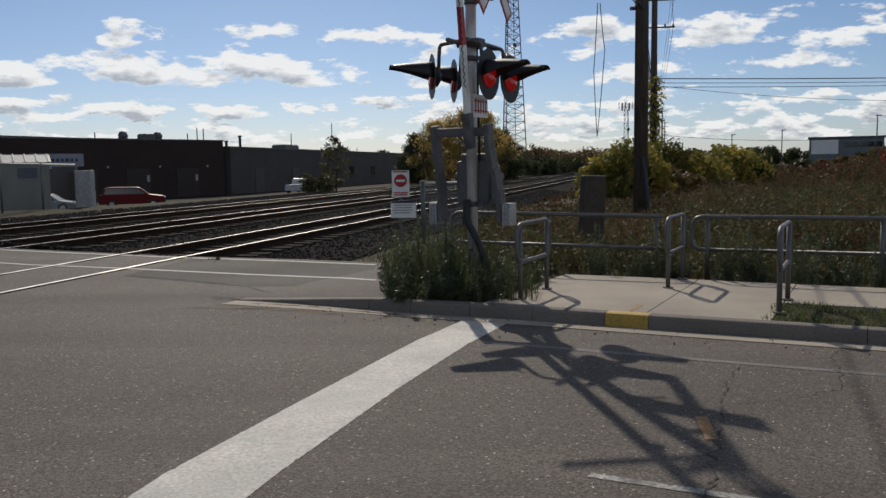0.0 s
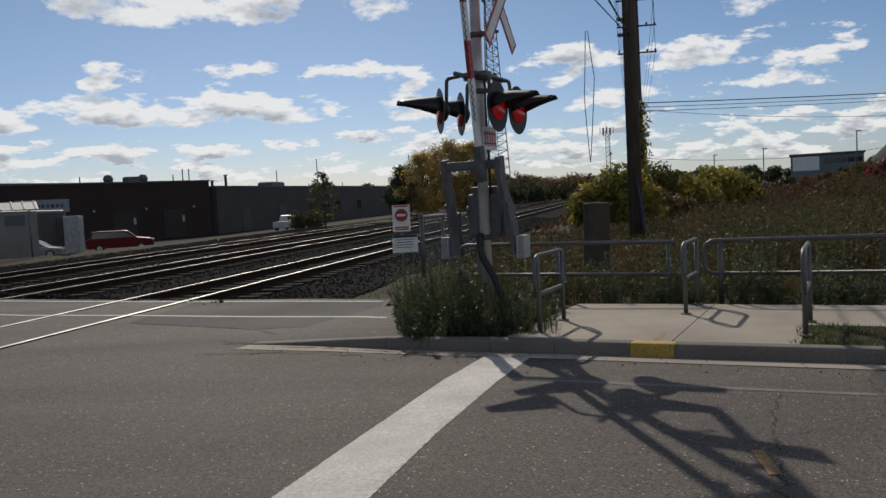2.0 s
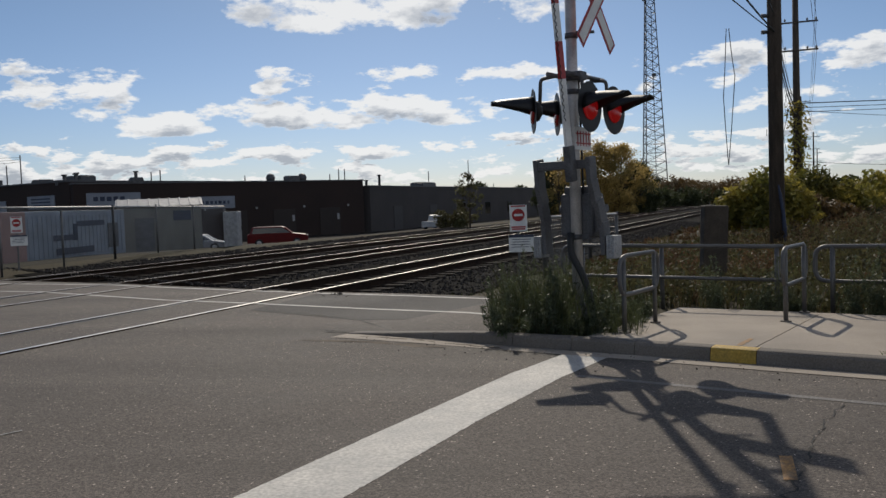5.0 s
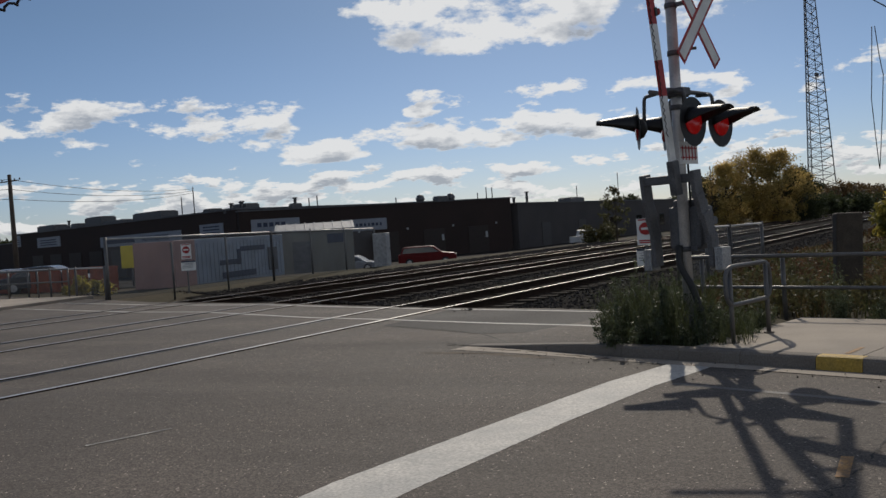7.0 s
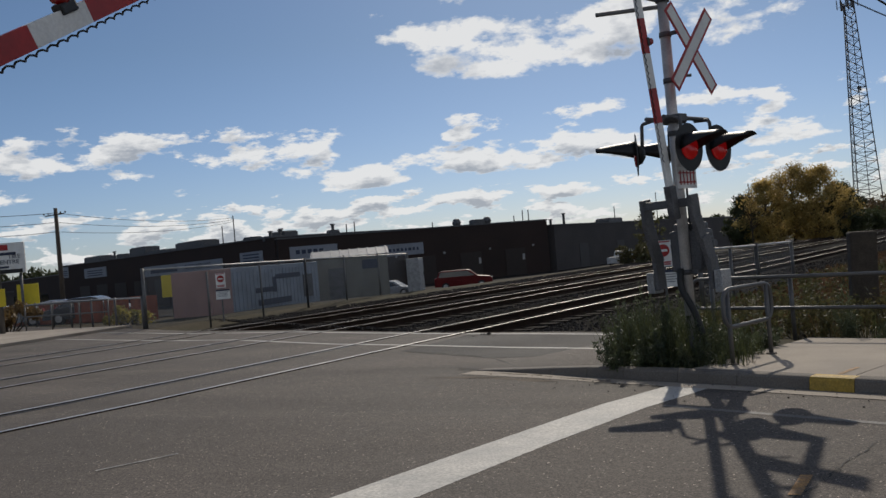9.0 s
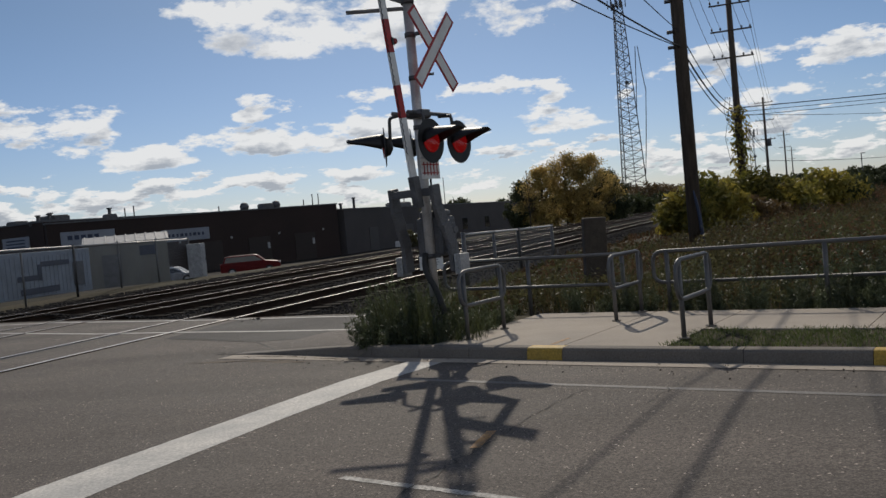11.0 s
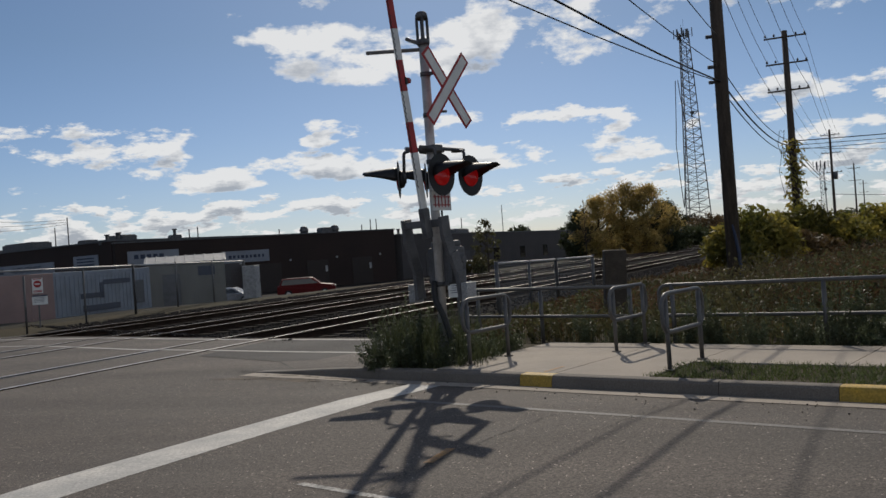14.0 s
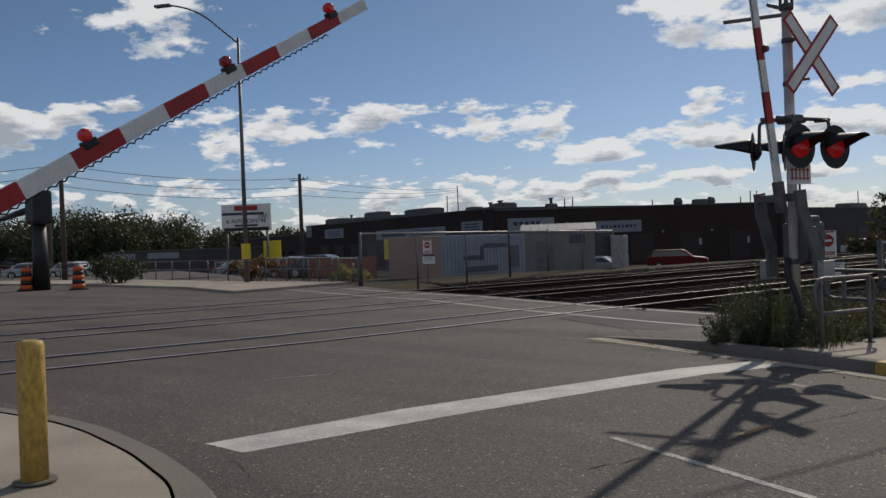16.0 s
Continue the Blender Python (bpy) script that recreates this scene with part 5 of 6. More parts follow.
# ---- fenced compound beyond the tracks ----


def mesh_fence(pts, h, label, net=True, rails=(1.0,)):
    f = thing("wire_fence", Matrix(), label, "fence", "wire fences")
    for a, b in zip(pts, pts[1:]):
        a, b = Vector(a), Vector(b)
        n = max(1, round((b - a).length / 3.0))
        for i in range(n + 1):
            p = a.lerp(b, i / n)
            z = terrain(p.x, p.y)
            bm = bmesh.new()
            tube(bm, [(p.x, p.y, z - 0.1), (p.x, p.y, z + h + 0.06)], 0.04 if i % n else 0.055, 8)
            part("post", bm, "galv", f)
        za, zb = terrain(a.x, a.y), terrain(b.x, b.y)
        for rr in rails:
            bm = bmesh.new()
            tube(bm, [(a.x, a.y, za + h * rr), (b.x, b.y, zb + h * rr)], 0.03, 8)
            # paler metal than the posts: the sun glint on the rail is put into its colour
            part("rail", bm, "mast", f)
        if net:
            bm = bmesh.new()
            bm.faces.new([bm.verts.new(q) for q in ((a.x, a.y, za + 0.03), (b.x, b.y, zb + 0.03), (b.x, b.y, zb + h), (a.x, a.y, za + h))])
            part("wire_net", bm, "chain_link", f)


mesh_fence([(-19.75, 23.35), (-19.4, 33.0), (-19.0, 42.6)], 2.1, "galvanised wire mesh fence along the tracks")
mesh_fence([(-0.95, 21.2), (0.0, 26.0), (0.81, 30.05)], 1.4, "low galvanised wire mesh fence beside the ballast")
mesh_fence([(-19.85, 23.35), (-30.5, 29.0), (-52, 40)], 1.15, "low galvanised wire fence beside the far footpath", True, (1.0,))

cont = thing("shipping_container", pose(-23.9, 35.8, terrain(-23.9, 35.8), 0, 0, 95) @ Matrix.Diagonal((0.88, 0.88, 0.78, 1)), "pale steel shipping container with a dark blue mural", "container")
bm = bmesh.new()
box(bm, pose(0, 0, 1.32), (9.6, 2.4, 2.75), 0.03)
part("shell", bm, "blue_panel", cont)
for k in range(24):
    bm = bmesh.new()
    box(bm, pose(-4.55 + 0.39 * k, -1.215, 1.3), (0.16, 0.03, 2.3), 0.01)
    part("rib", bm, "blue_panel", cont)
for x0, x1, z0, z1 in ((-2.6, -0.4, 1.05, 1.35), (-0.75, -0.4, 1.0, 1.95), (-0.4, 2.4, 1.80, 2.1), (-2.4, 1.2, 0.25, 0.62)):
    bm = bmesh.new()
    box(bm, pose((x0 + x1) / 2, -1.24, (z0 + z1) / 2), (x1 - x0, 0.02, z1 - z0))
    part("mural_shape", bm, "mural_dark", cont, "dark blue painted shape")
bm = bmesh.new()
box(bm, pose(3.3, -1.26, 1.15), (1.1, 0.06, 1.5), 0.02)
part("side_door", bm, "dark_steel", cont, "dark side door")
bm = bmesh.new()
box(bm, pose(-5.75, -0.1, 1.35), (1.8, 2.3, 2.65), 0.03)
part("end_panel", bm, "pink_panel", cont, "faded pink end section")

hut = thing("equipment_shed", pose(-24.4, 45.7, terrain(-24.4, 45.7) + 0.1, 0, 0, 30) @ Matrix.Diagonal((1.05, 1.05, 0.90, 1)), "weathered beige metal equipment shed with a ribbed roof", "shed")
bm = bmesh.new()
box(bm, pose(0, 0, 1.45), (4.2, 2.6, 2.9), 0.02)
part("wall", bm, "shed", hut)
bm = bmesh.new()
for sg2 in (-1, 1):
    box(bm, pose(0, sg2 * 0.70, 3.13, sg2 * -18, 0, 0), (4.4, 1.55, 0.06), 0.01)
part("roof", bm, "pale_grey", hut, "pale ribbed metal roof")
for k in range(9):
    bm = bmesh.new()
    box(bm, pose(-2.08 + 0.52 * k, -0.70, 3.18, 18, 0, 0), (0.06, 1.55, 0.06), 0.01)
    part("roof_rib", bm, "pale_grey", hut)
bm = bmesh.new()
box(bm, pose(1.1, -1.32, 2.3), (0.9, 0.05, 0.6), 0.01)
part("blue_label", bm, "mural_dark", hut, "blue plate")
bm = bmesh.new()
box(bm, pose(-0.8, -1.33, 1.15), (0.95, 0.06, 2.1), 0.01)
part("door", bm, "grey_paint", hut)
cab = thing("signal_cabinet", pose(-18.55, 42.5, terrain(-18.55, 42.5), 0, 0, 98) @ Matrix.Diagonal((0.78, 0.78, 0.78, 1)), "white steel signal cabinet by the fence", "cabinet")
bm = bmesh.new()
box(bm, pose(0, 0, 1.15), (1.1, 0.9, 2.3), 0.03)
part("body", bm, "pale_grey", cab)
bm = bmesh.new()
box(bm, pose(0, -0.46, 1.15), (0.95, 0.03, 2.0), 0.01)
dr = part("door", bm, "pale_grey", cab)
bm = bmesh.new()
box(bm, pose(0.36, -0.49, 1.2), (0.05, 0.04, 0.22), 0.01)
part("handle", bm, "black", dr)

# ---- vehicles ----


def vehicle(name, m, length, height, paint, kind, label):
    v = thing(name, m, label, "car", "parked vehicles")
    w = 1.8
    k, h = length / 4.6, height / 1.6
    if kind == "suv":
        prof = [(-2.3, 0.35), (-2.3, 1.0), (-2.1, 1.08), (-1.9, 1.55), (-1.6, 1.6), (0.3, 1.6), (0.55, 1.55), (1.15, 1.05), (2.1, 0.92), (2.3, 0.75), (2.3, 0.35)]
        glass = [(-1.95, 1.08), (-1.80, 1.5), (0.35, 1.5), (0.95, 1.08)]
    elif kind == "pickup":
        prof = [(-2.3, 0.5), (-2.3, 1.05), (-0.55, 1.05), (-0.45, 1.55), (-0.2, 1.6), (0.6, 1.6), (0.8, 1.55), (1.2, 1.08), (2.15, 0.98), (2.3, 0.8), (2.3, 0.5)]
        glass = [(-0.38, 1.1), (-0.25, 1.5), (0.62, 1.5), (1.02, 1.1)]
    else:
        prof = [(-2.3, 0.35), (-2.3, 0.85), (-1.6, 0.95), (-1.0, 1.38), (-0.6, 1.45), (0.3, 1.45), (0.6, 1.38), (1.3, 0.92), (2.15, 0.8), (2.3, 0.65), (2.3, 0.35)]
        glass = [(-1.35, 0.96), (-0.85, 1.34), (0.35, 1.34), (1.05, 0.96)]
    bm = bmesh.new()
    rings = []
    for y, ins in ((-w / 2, 1.0), (-w / 2 + 0.10, 0.0), (w / 2 - 0.10, 0.0), (w / 2, 1.0)):
        ring = []
        for x, z in prof:
            taper = 0.16 * max(0, z - 0.95) / 0.65
            yy = y * (1 - taper) if ins else y * (1 - taper * 0.8)
            ring.append(bm.verts.new((x * k * (1 - 0.012 * ins), yy, z * h - 0.02 * ins)))
        rings.append(ring)
    for a, b in zip(rings, rings[1:]):
        for i in range(len(prof)):
            j = (i + 1) % len(prof)
            bm.faces.new((a[i], a[j], b[j], b[i]))
    bm.faces.new(rings[0])
    bm.faces.new(rings[-1])
    part("body", bm, paint, v)
    for sy in (-1, 1):
        bm = bmesh.new()
        vs = [bm.verts.new((x * k, sy * (w / 2 * (1 - 0.16 * max(0, z - 0.95) / 0.65) + 0.006), z * h)) for x, z in glass]
        bm.faces.new(vs)
        part("side_window", bm, "glass_dark", v)
    for i in (0, 2):
        a, b = glass[i], glass[i + 1]
        bm = bmesh.new()
        dx = -0.09 if i == 0 else 0.10
        bm.faces.new([bm.verts.new(((x + dx) * k, sy * 0.68, z * h + 0.04)) for x, z, sy in ((*a, -1), (*b, -1), (*b, 1), (*a, 1))])
        part("windscreen", bm, "glass_dark", v)
    for wx in (-1.42, 1.42):
        for sy in (-1, 1):
            bm = bmesh.new()
            tube(bm, [(wx * k, sy * 0.70, 0.33), (wx * k, sy * 0.72, 0.33), (wx * k, sy * 0.90, 0.33), (wx * k, sy * 0.92, 0.33)], [0.29, 0.33, 0.33, 0.29], 18)
            wh = part("wheel", bm, "tyre", v)
            bm = bmesh.new()
            tube(bm, [(wx * k, sy * 0.915, 0.33), (wx * k, sy * 0.93, 0.33)], [0.20, 0.17], 14)
            part("rim", bm, "mast", wh)
    for sy in (-1, 1):
        bm = bmesh.new()
        box(bm, pose(2.26 * k, sy * 0.62, 0.78 * h), (0.08, 0.34, 0.14), 0.02)
        part("headlight", bm, "white_sheet", v)
        bm = bmesh.new()
        box(bm, pose(-2.27 * k, sy * 0.72, 0.9 * h), (0.06, 0.16, 0.24), 0.02)
        part("tail_light", bm, "red_sheet", v)
    return v


def on_yard(x, y, rz):
    return pose(x, y, terrain(x, y), 0, 0, rz)


vehicle("suv", on_yard(-25.6, 66.3, 20), 4.8, 1.62, "car_red", "suv", "red sport utility car parked by the warehouse")
vehicle("pickup_truck", on_yard(-16.7, 88.0, 82), 5.0, 1.75, "car_white", "pickup", "white pickup truck parked by the warehouse")
vehicle("hatchback", on_yard(-29.5, 60.5, 15), 4.0, 1.45, "car_silver", "sedan", "silver hatchback parked behind the fence")
CARS = [(-34, 34.6, "car_dark"), (-38.5, 36.6, "car_silver"), (-43, 39, "car_dark"), (-47.5, 41, "car_dark"), (-52, 43, "car_white"), (-57, 46, "car_silver"), (-62, 34, "car_white"), (-67, 33, "car_silver"), (-73, 37, "car_dark"), (-79, 42, "car_white")]
for i, (x, y, c) in enumerate(CARS):
    vehicle("sedan", on_yard(x, y, 25 + 20 * (i % 3)), 4.5, 1.5, c, "sedan", {"car_dark": "dark parked car beside the service building", "car_silver": "silver parked car beside the service building", "car_white": "white parked car beside the service building"}[c])

# ---- far footpath, its rails, barrels, lamp post and roadside sign ----
patch("far_sidewalk", [(-21.3, 18.5), (-27.4, 20.6), (-40.5, 22.5), (-75, 20), (-75, 24), (-41, 26.5), (-27.5, 24.8), (-21.6, 24.6)], 0.10, "concrete", thick=0.2, label="pale concrete footpath beyond the tracks", category="pavement", kind="structure")


def hoop_rail(x0, y0, x1, y1, n, label):
    f = thing("footpath_rail", Matrix(), label, "rail", "footpath rails")
    a, b = Vector((x0, y0, g(x0, y0) + 0.1)), Vector((x1, y1, g(x1, y1) + 0.1))
    for zz in (1.0, 0.55):
        bm = bmesh.new()
        tube(bm, [a + Vector((0, 0, zz)), b + Vector((0, 0, zz))], 0.028, 8)
        part("rail", bm, "galv", f)
    for i in range(n + 1):
        p = a.lerp(b, i / n)
        bm = bmesh.new()
        tube(bm, [p, p + Vector((0, 0, 1.0))], 0.03, 8)
        part("post", bm, "galv", f)


hoop_rail(-22.6, 24.5, -27.5, 25.0, 3, "galvanised tube rail along the far footpath")
hoop_rail(-29.0, 25.2, -44.0, 26.8, 8, "galvanised tube rail along the far footpath")
hoop_rail(-46.0, 26.9, -62.0, 26.0, 8, "galvanised tube rail along the far footpath")


def barrel(x, y):
    b = thing("traffic_barrel", pose(x, y, g(x, y)), "orange and black striped traffic barrel on a rubber base", "traffic barrel", "traffic barrels")
    bm = bmesh.new()
    tube(bm, [(0, 0, 0), (0, 0, 0.06), (0, 0, 0.08)], [0.42, 0.42, 0.34], 16)
    part("rubber_base", bm, "tyre", b)
    for k in range(5):
        bm = bmesh.new()
        r0, r1 = 0.29 - 0.018 * k, 0.29 - 0.018 * (k + 1)
        tube(bm, [(0, 0, 0.08 + 0.2 * k), (0, 0, 0.08 + 0.2 * (k + 1) - 0.004)], [r0, r1 + 0.01], 18)
        part("band", bm, "plastic_orange" if k % 2 == 0 else "black", b)
    bm = bmesh.new()
    tube(bm, rounded([(-0.08, 0, 1.07), (-0.08, 0, 1.18), (0.08, 0, 1.18), (0.08, 0, 1.07)], 0.05, 3), 0.018, 6)
    part("handle", bm, "black", b)


barrel(-34.1, 19.5)
barrel(-36.6, 18.3)

lx, ly = -27.8, 24.15
lp = thing("street_lamp", pose(lx, ly, g(lx, ly), 0, 0, 0), "tall grey steel street lamp with a curved arm", "street lamp")
bm = bmesh.new()
tube(bm, [(0, 0, 0), (0, 0, 11.2)], [0.115, 0.06], 14)
part("pole", bm, "galv", lp)
bm = bmesh.new()
tube(bm, rounded([(0, 0, 10.95), (-1.8, -0.9, 12.7), (-3.0, -1.5, 13.0)], 1.0, 6), 0.04, 8)
arm = part("arm", bm, "galv", lp)
bm = bmesh.new()
box(bm, pose(-3.3, -1.65, 13.0, 0, 0, 26), (0.8, 0.26, 0.14), 0.05)
part("lamp_head", bm, "grey_paint", arm)
bm = bmesh.new()
box(bm, pose(0, 0, 1.5), (0.3, 0.3, 0.7), 0.02)
part("control_box", bm, "yellow_plastic", lp, "yellow box on the pole")

sb = thing("roadside_sign", pose(-41.0, 34.6, terrain(-41.0, 34.6) + 0.55, 0, 0, 38), "white roadside sign board lettered tire and auto centre", "sign board")
bm = bmesh.new()
box(bm, pose(0, 0, 3.35), (3.2, 0.25, 1.75), 0.03)
bd = part("board", bm, "white_sheet", sb)
for x in (-1.3, 1.3):
    bm = bmesh.new()
    tube(bm, [(x, 0, -0.7), (x, 0, 2.5)], 0.08, 8)
    part("post", bm, "dark_steel", sb)
lettering("TIRE", pose(1.05, -0.14, 3.42, 90, 0, 0), 0.34, "mural_dark", bd)
lettering("& AUTO CENTRE", pose(0, -0.14, 3.12, 90, 0, 0), 0.34, "mural_dark", bd)
for nm, z, w, h, mt in (("logo_bar", 3.98, 1.5, 0.32, "red_sheet"), ("text_bar", 3.62, 2.7, 0.16, "mural_dark"), ("text_bar", 2.86, 1.5, 0.12, "mural_dark"), ("text_bar", 2.62, 2.9, 0.22, "black")):
    bm = bmesh.new()
    box(bm, pose(0 if mt != "mural_dark" or z < 3 else -0.2, -0.135, z - 0.02), (w, 0.02, h))
    part(nm, bm, mt, bd)
for x, y, s2 in ((-40.0, 35.8, 0), (-33.4, 40.2, 1)):
    yb = thing("yellow_banner", pose(x, y, terrain(x, y), 0, 0, 40), "yellow fabric banner panel on a stand", "banner")
    bm = bmesh.new()
    box(bm, pose(0, 0, 1.75), (1.15, 0.1, 1.3), 0.03)
    part("panel", bm, "yellow_plastic", yb)
    bm = bmesh.new()
    tube(bm, [(0, 0.05, 0), (0, 0.05, 1.2)], 0.05, 8)
    part("stand", bm, "dark_steel", yb)
# orange net fence in front of the parked cars
mesh = thing("barrier_fence", Matrix(), "rust orange barrier panels along the car lot", "fence")
for k in range(7):
    x, y = -27 - 2.6 * k, 31.0 + 0.95 * k
    bm = bmesh.new()
    box(bm, pose(x, y, terrain(x, y) + 0.55, 0, 0, -20), (2.5, 0.06, 1.1), 0.02)
    part("panel", bm, "orange_fence", mesh)

# dark covered excavator arm at the far road side, built as post, block and boom
dg = thing("covered_signal", pose(-36.4, 18.9, g(0, 18.9)), "dark covered excavator arm at the far road side", "crossing signal")
bm = bmesh.new()
tube(bm, [(0, 0, 0), (0, 0, 3.3)], [0.4, 0.3], 12)
part("mast", bm, "black", dg)
bm = bmesh.new()
box(bm, pose(0, 0, 3.9), (1.0, 0.9, 1.6), 0.15)
part("gearbox", bm, "black", dg)
bm = bmesh.new()
tube(bm, [(0, 0, 3.9), (-1.6, -0.2, 3.7), (-3.6, -0.4, 3.4)], [0.2, 0.16, 0.1], 10)
part("arm", bm, "black", dg)

# poles of the far street
for x, y, top in ((-52.0, 28.0, 7.9), (-49.6, 46.9, 7.45), (-57, 29, 5.0), (-64, 33, 6.0)):
    utility_pole(x, y, top, 0.0, (top - 0.5,), "far wooden utility pole with a cross arm")
for dz in (0.0, 0.7, 1.4):
    wire([(-110, 10, 8.0 - dz), (-52, 28, 7.5 - dz), (-49.6, 46.9, 7.1 - dz), (-56.8, 77.3, 7.6 - dz * 0.3)], 0.5, 0.02)

# ---- timber slab, dome, office block, far lamps ----
bm = bmesh.new()
box(bm, pose(2.235, 16.0, terrain(2.235, 16.0) + 0.66, 1, 2, 15), (0.42, 0.20, 1.46), 0.03)
obj("timber_stub", bm, "bark", "dark weathered timber slab standing in the weeds", "stub")

dx, dy = 63.4, 113.8
dz = terrain(dx, dy) - 0.6
dome = thing("storage_dome", pose(dx, dy, dz), "brown shingled storage dome on the bank", "dome")
bm = bmesh.new()
prof = [(8.4, 0.0), (7.3, 1.5), (5.6, 3.0), (3.8, 4.25), (2.0, 5.15), (0.9, 5.58), (0.3, 5.75)]
top_z = 8.35 - dz
prof = [(r, z * top_z / 5.75) for r, z in prof]
tube(bm, [(0, 0, z) for r, z in prof], [r for r, z in prof], 28)
part("shell", bm, "dome", dome)
bm = bmesh.new()
tube(bm, [(0, 0, top_z - 0.1), (0, 0, top_z + 0.3)], 0.5, 10)
part("top_vent", bm, "dark_steel", dome)
ox, oy = 71.7, 165
of = thing("office_building", pose(ox, oy, 1.95, 0, 0, -22), "low grey-green office block beyond the field", "building")
bm = bmesh.new()
box(bm, pose(0, 0, 0.7), (12.5, 8, 5.6), 0.05)
part("wall", bm, "office", of)
bm = bmesh.new()
box(bm, pose(0, 0, 3.6), (13.0, 8.6, 0.35), 0.03)
part("roof_edge", bm, "dark_steel", of)
bm = bmesh.new()
box(bm, pose(-3.6, -4.05, 1.9), (4.6, 0.12, 2.6), 0.02)
part("pale_panel", bm, "white_sheet", of, "pale cladding panel")
for k in range(5):
    bm = bmesh.new()
    box(bm, pose(0.2 + 1.3 * k, -4.05, 2.3), (1.1, 0.1, 0.9), 0.01)
    part("window", bm, "glass_dark", of)
for x, y, top in ((60, 128, 7.8), (58, 160, 7.0), (52, 170, 6.6), (66, 122, 10.2)):
    z = terrain(x, y)
    sl = thing("street_lamp", pose(x, y, z), "far thin street lamp pole", "street lamp", "far street lamps")
    bm = bmesh.new()
    tube(bm, [(0, 0, 0), (0, 0, top - z)], 0.09, 6)
    part("pole", bm, "grey_paint", sl)
    bm = bmesh.new()
    box(bm, pose(0.25, 0, top - z), (0.8, 0.3, 0.15), 0.03)
    part("lamp_head", bm, "grey_paint", sl)
# ---- plants ----
rng = np.random.default_rng(7)


def quads_object(name, verts, faces, material, **tags):
    me = bpy.data.meshes.new(name)
    me.from_pydata(verts.reshape(-1, 3).tolist() if hasattr(verts, "reshape") else verts, [], faces)
    me.materials.append(M[material])
    me.update()
    ob = new(name, me)
    if "parent" in tags:
        ob.parent = tags.pop("parent")
    return tagged(ob, **tags)


def leaf_cloud(centres, size, r, tilt=1.0, slim=0.42):
    """A diamond leaf round each centre, turned at random."""
    n = len(centres)
    d = r.normal(size=(n, 3)) * (1, 1, tilt)
    d /= np.linalg.norm(d, axis=1)[:, None]
    e = np.cross(d, r.normal(size=(n, 3)))
    e /= np.linalg.norm(e, axis=1)[:, None]
    s = (size * r.uniform(0.6, 1.3, n))[:, None]
    v = np.stack([centres - d * s, centres + e * s * slim, centres + d * s, centres - e * s * slim], axis=1)
    f = [(4 * i, 4 * i + 1, 4 * i + 2, 4 * i + 3) for i in range(n)]
    return v, f


def blade_field(base, height, width, r, bend=0.35):
    """Grass blades: each one a bent strip of two quads that ends in a point."""
    n = len(base)
    a = r.uniform(0, 2 * np.pi, n)
    side = np.stack([np.cos(a), np.sin(a), np.zeros(n)], 1) * (width / 2)[:, None]
    b = r.uniform(0, 2 * np.pi, n)
    out = np.stack([np.cos(b), np.sin(b), np.zeros(n)], 1) * (height * bend * r.uniform(0.2, 1.3, n))[:, None]
    up = np.zeros((n, 3))
    up[:, 2] = height
    mid = base + up * 0.55 + out * 0.3
    tip = base + up + out
    v = np.stack([base - side, base + side, mid + side * 0.8, mid - side * 0.8, tip], axis=1)
    f = []
    for i in range(n):
        k = 5 * i
        f += [(k, k + 1, k + 2, k + 3), (k + 3, k + 2, k + 4)]
    return v, f


def terrain_z(p):
    return np.array([terrain(x, y) for x, y in p])


def weed_plant(name, seed, height, spread, leaves, leaf, label, material="weed_leaf"):
    """A bushy weed of many leafy stems."""
    r = np.random.default_rng(seed)
    w = thing(name, Matrix(), label, "weed", "weeds")
    bm = bmesh.new()
    cs = []
    stems = 22
    for i in range(stems):
        a, rad = r.uniform(0, 2 * np.pi), spread * math.sqrt(r.uniform(0, 1))
        h = height * r.uniform(0.35, 1.12) * (1 - 0.40 * rad / spread)
        root = Vector((rad * 0.45 * math.cos(a), rad * 0.45 * math.sin(a), 0))
        tip = Vector((rad * math.cos(a), rad * math.sin(a), h))
        mid = root.lerp(tip, 0.5) + Vector((0, 0, 0.08 * h))
        tube(bm, [root, mid, tip], [0.008, 0.006, 0.003], 4, cap=False)
        for j in range(leaves // stems):
            t = r.uniform(0.08, 1.0) ** 0.8
            p = root.lerp(mid, t * 2) if t < 0.5 else mid.lerp(tip, t * 2 - 1)
            q = r.normal(size=3) * 0.075 * (1.2 - t)
            cs.append((p.x + q[0], p.y + q[1], max(0.01, p.z + q[2])))
    tagged(part("stem", bm, "weed_stem", w), kind="stuff")
    v, f = leaf_cloud(np.array(cs), leaf, r, 1.0, 0.26)
    quads_object("foliage", v, f, material, parent=w)
    return w


W = [weed_plant("weed", 11, 1.02, 0.42, 2600, 0.036, "dense dark green weed with narrow leaves"), weed_plant("weed", 12, 0.80, 0.46, 2400, 0.034, "dense dark green weed with narrow leaves"), weed_plant("weed", 13, 1.28, 0.40, 1900, 0.036, "tall thin grey-green weed")]
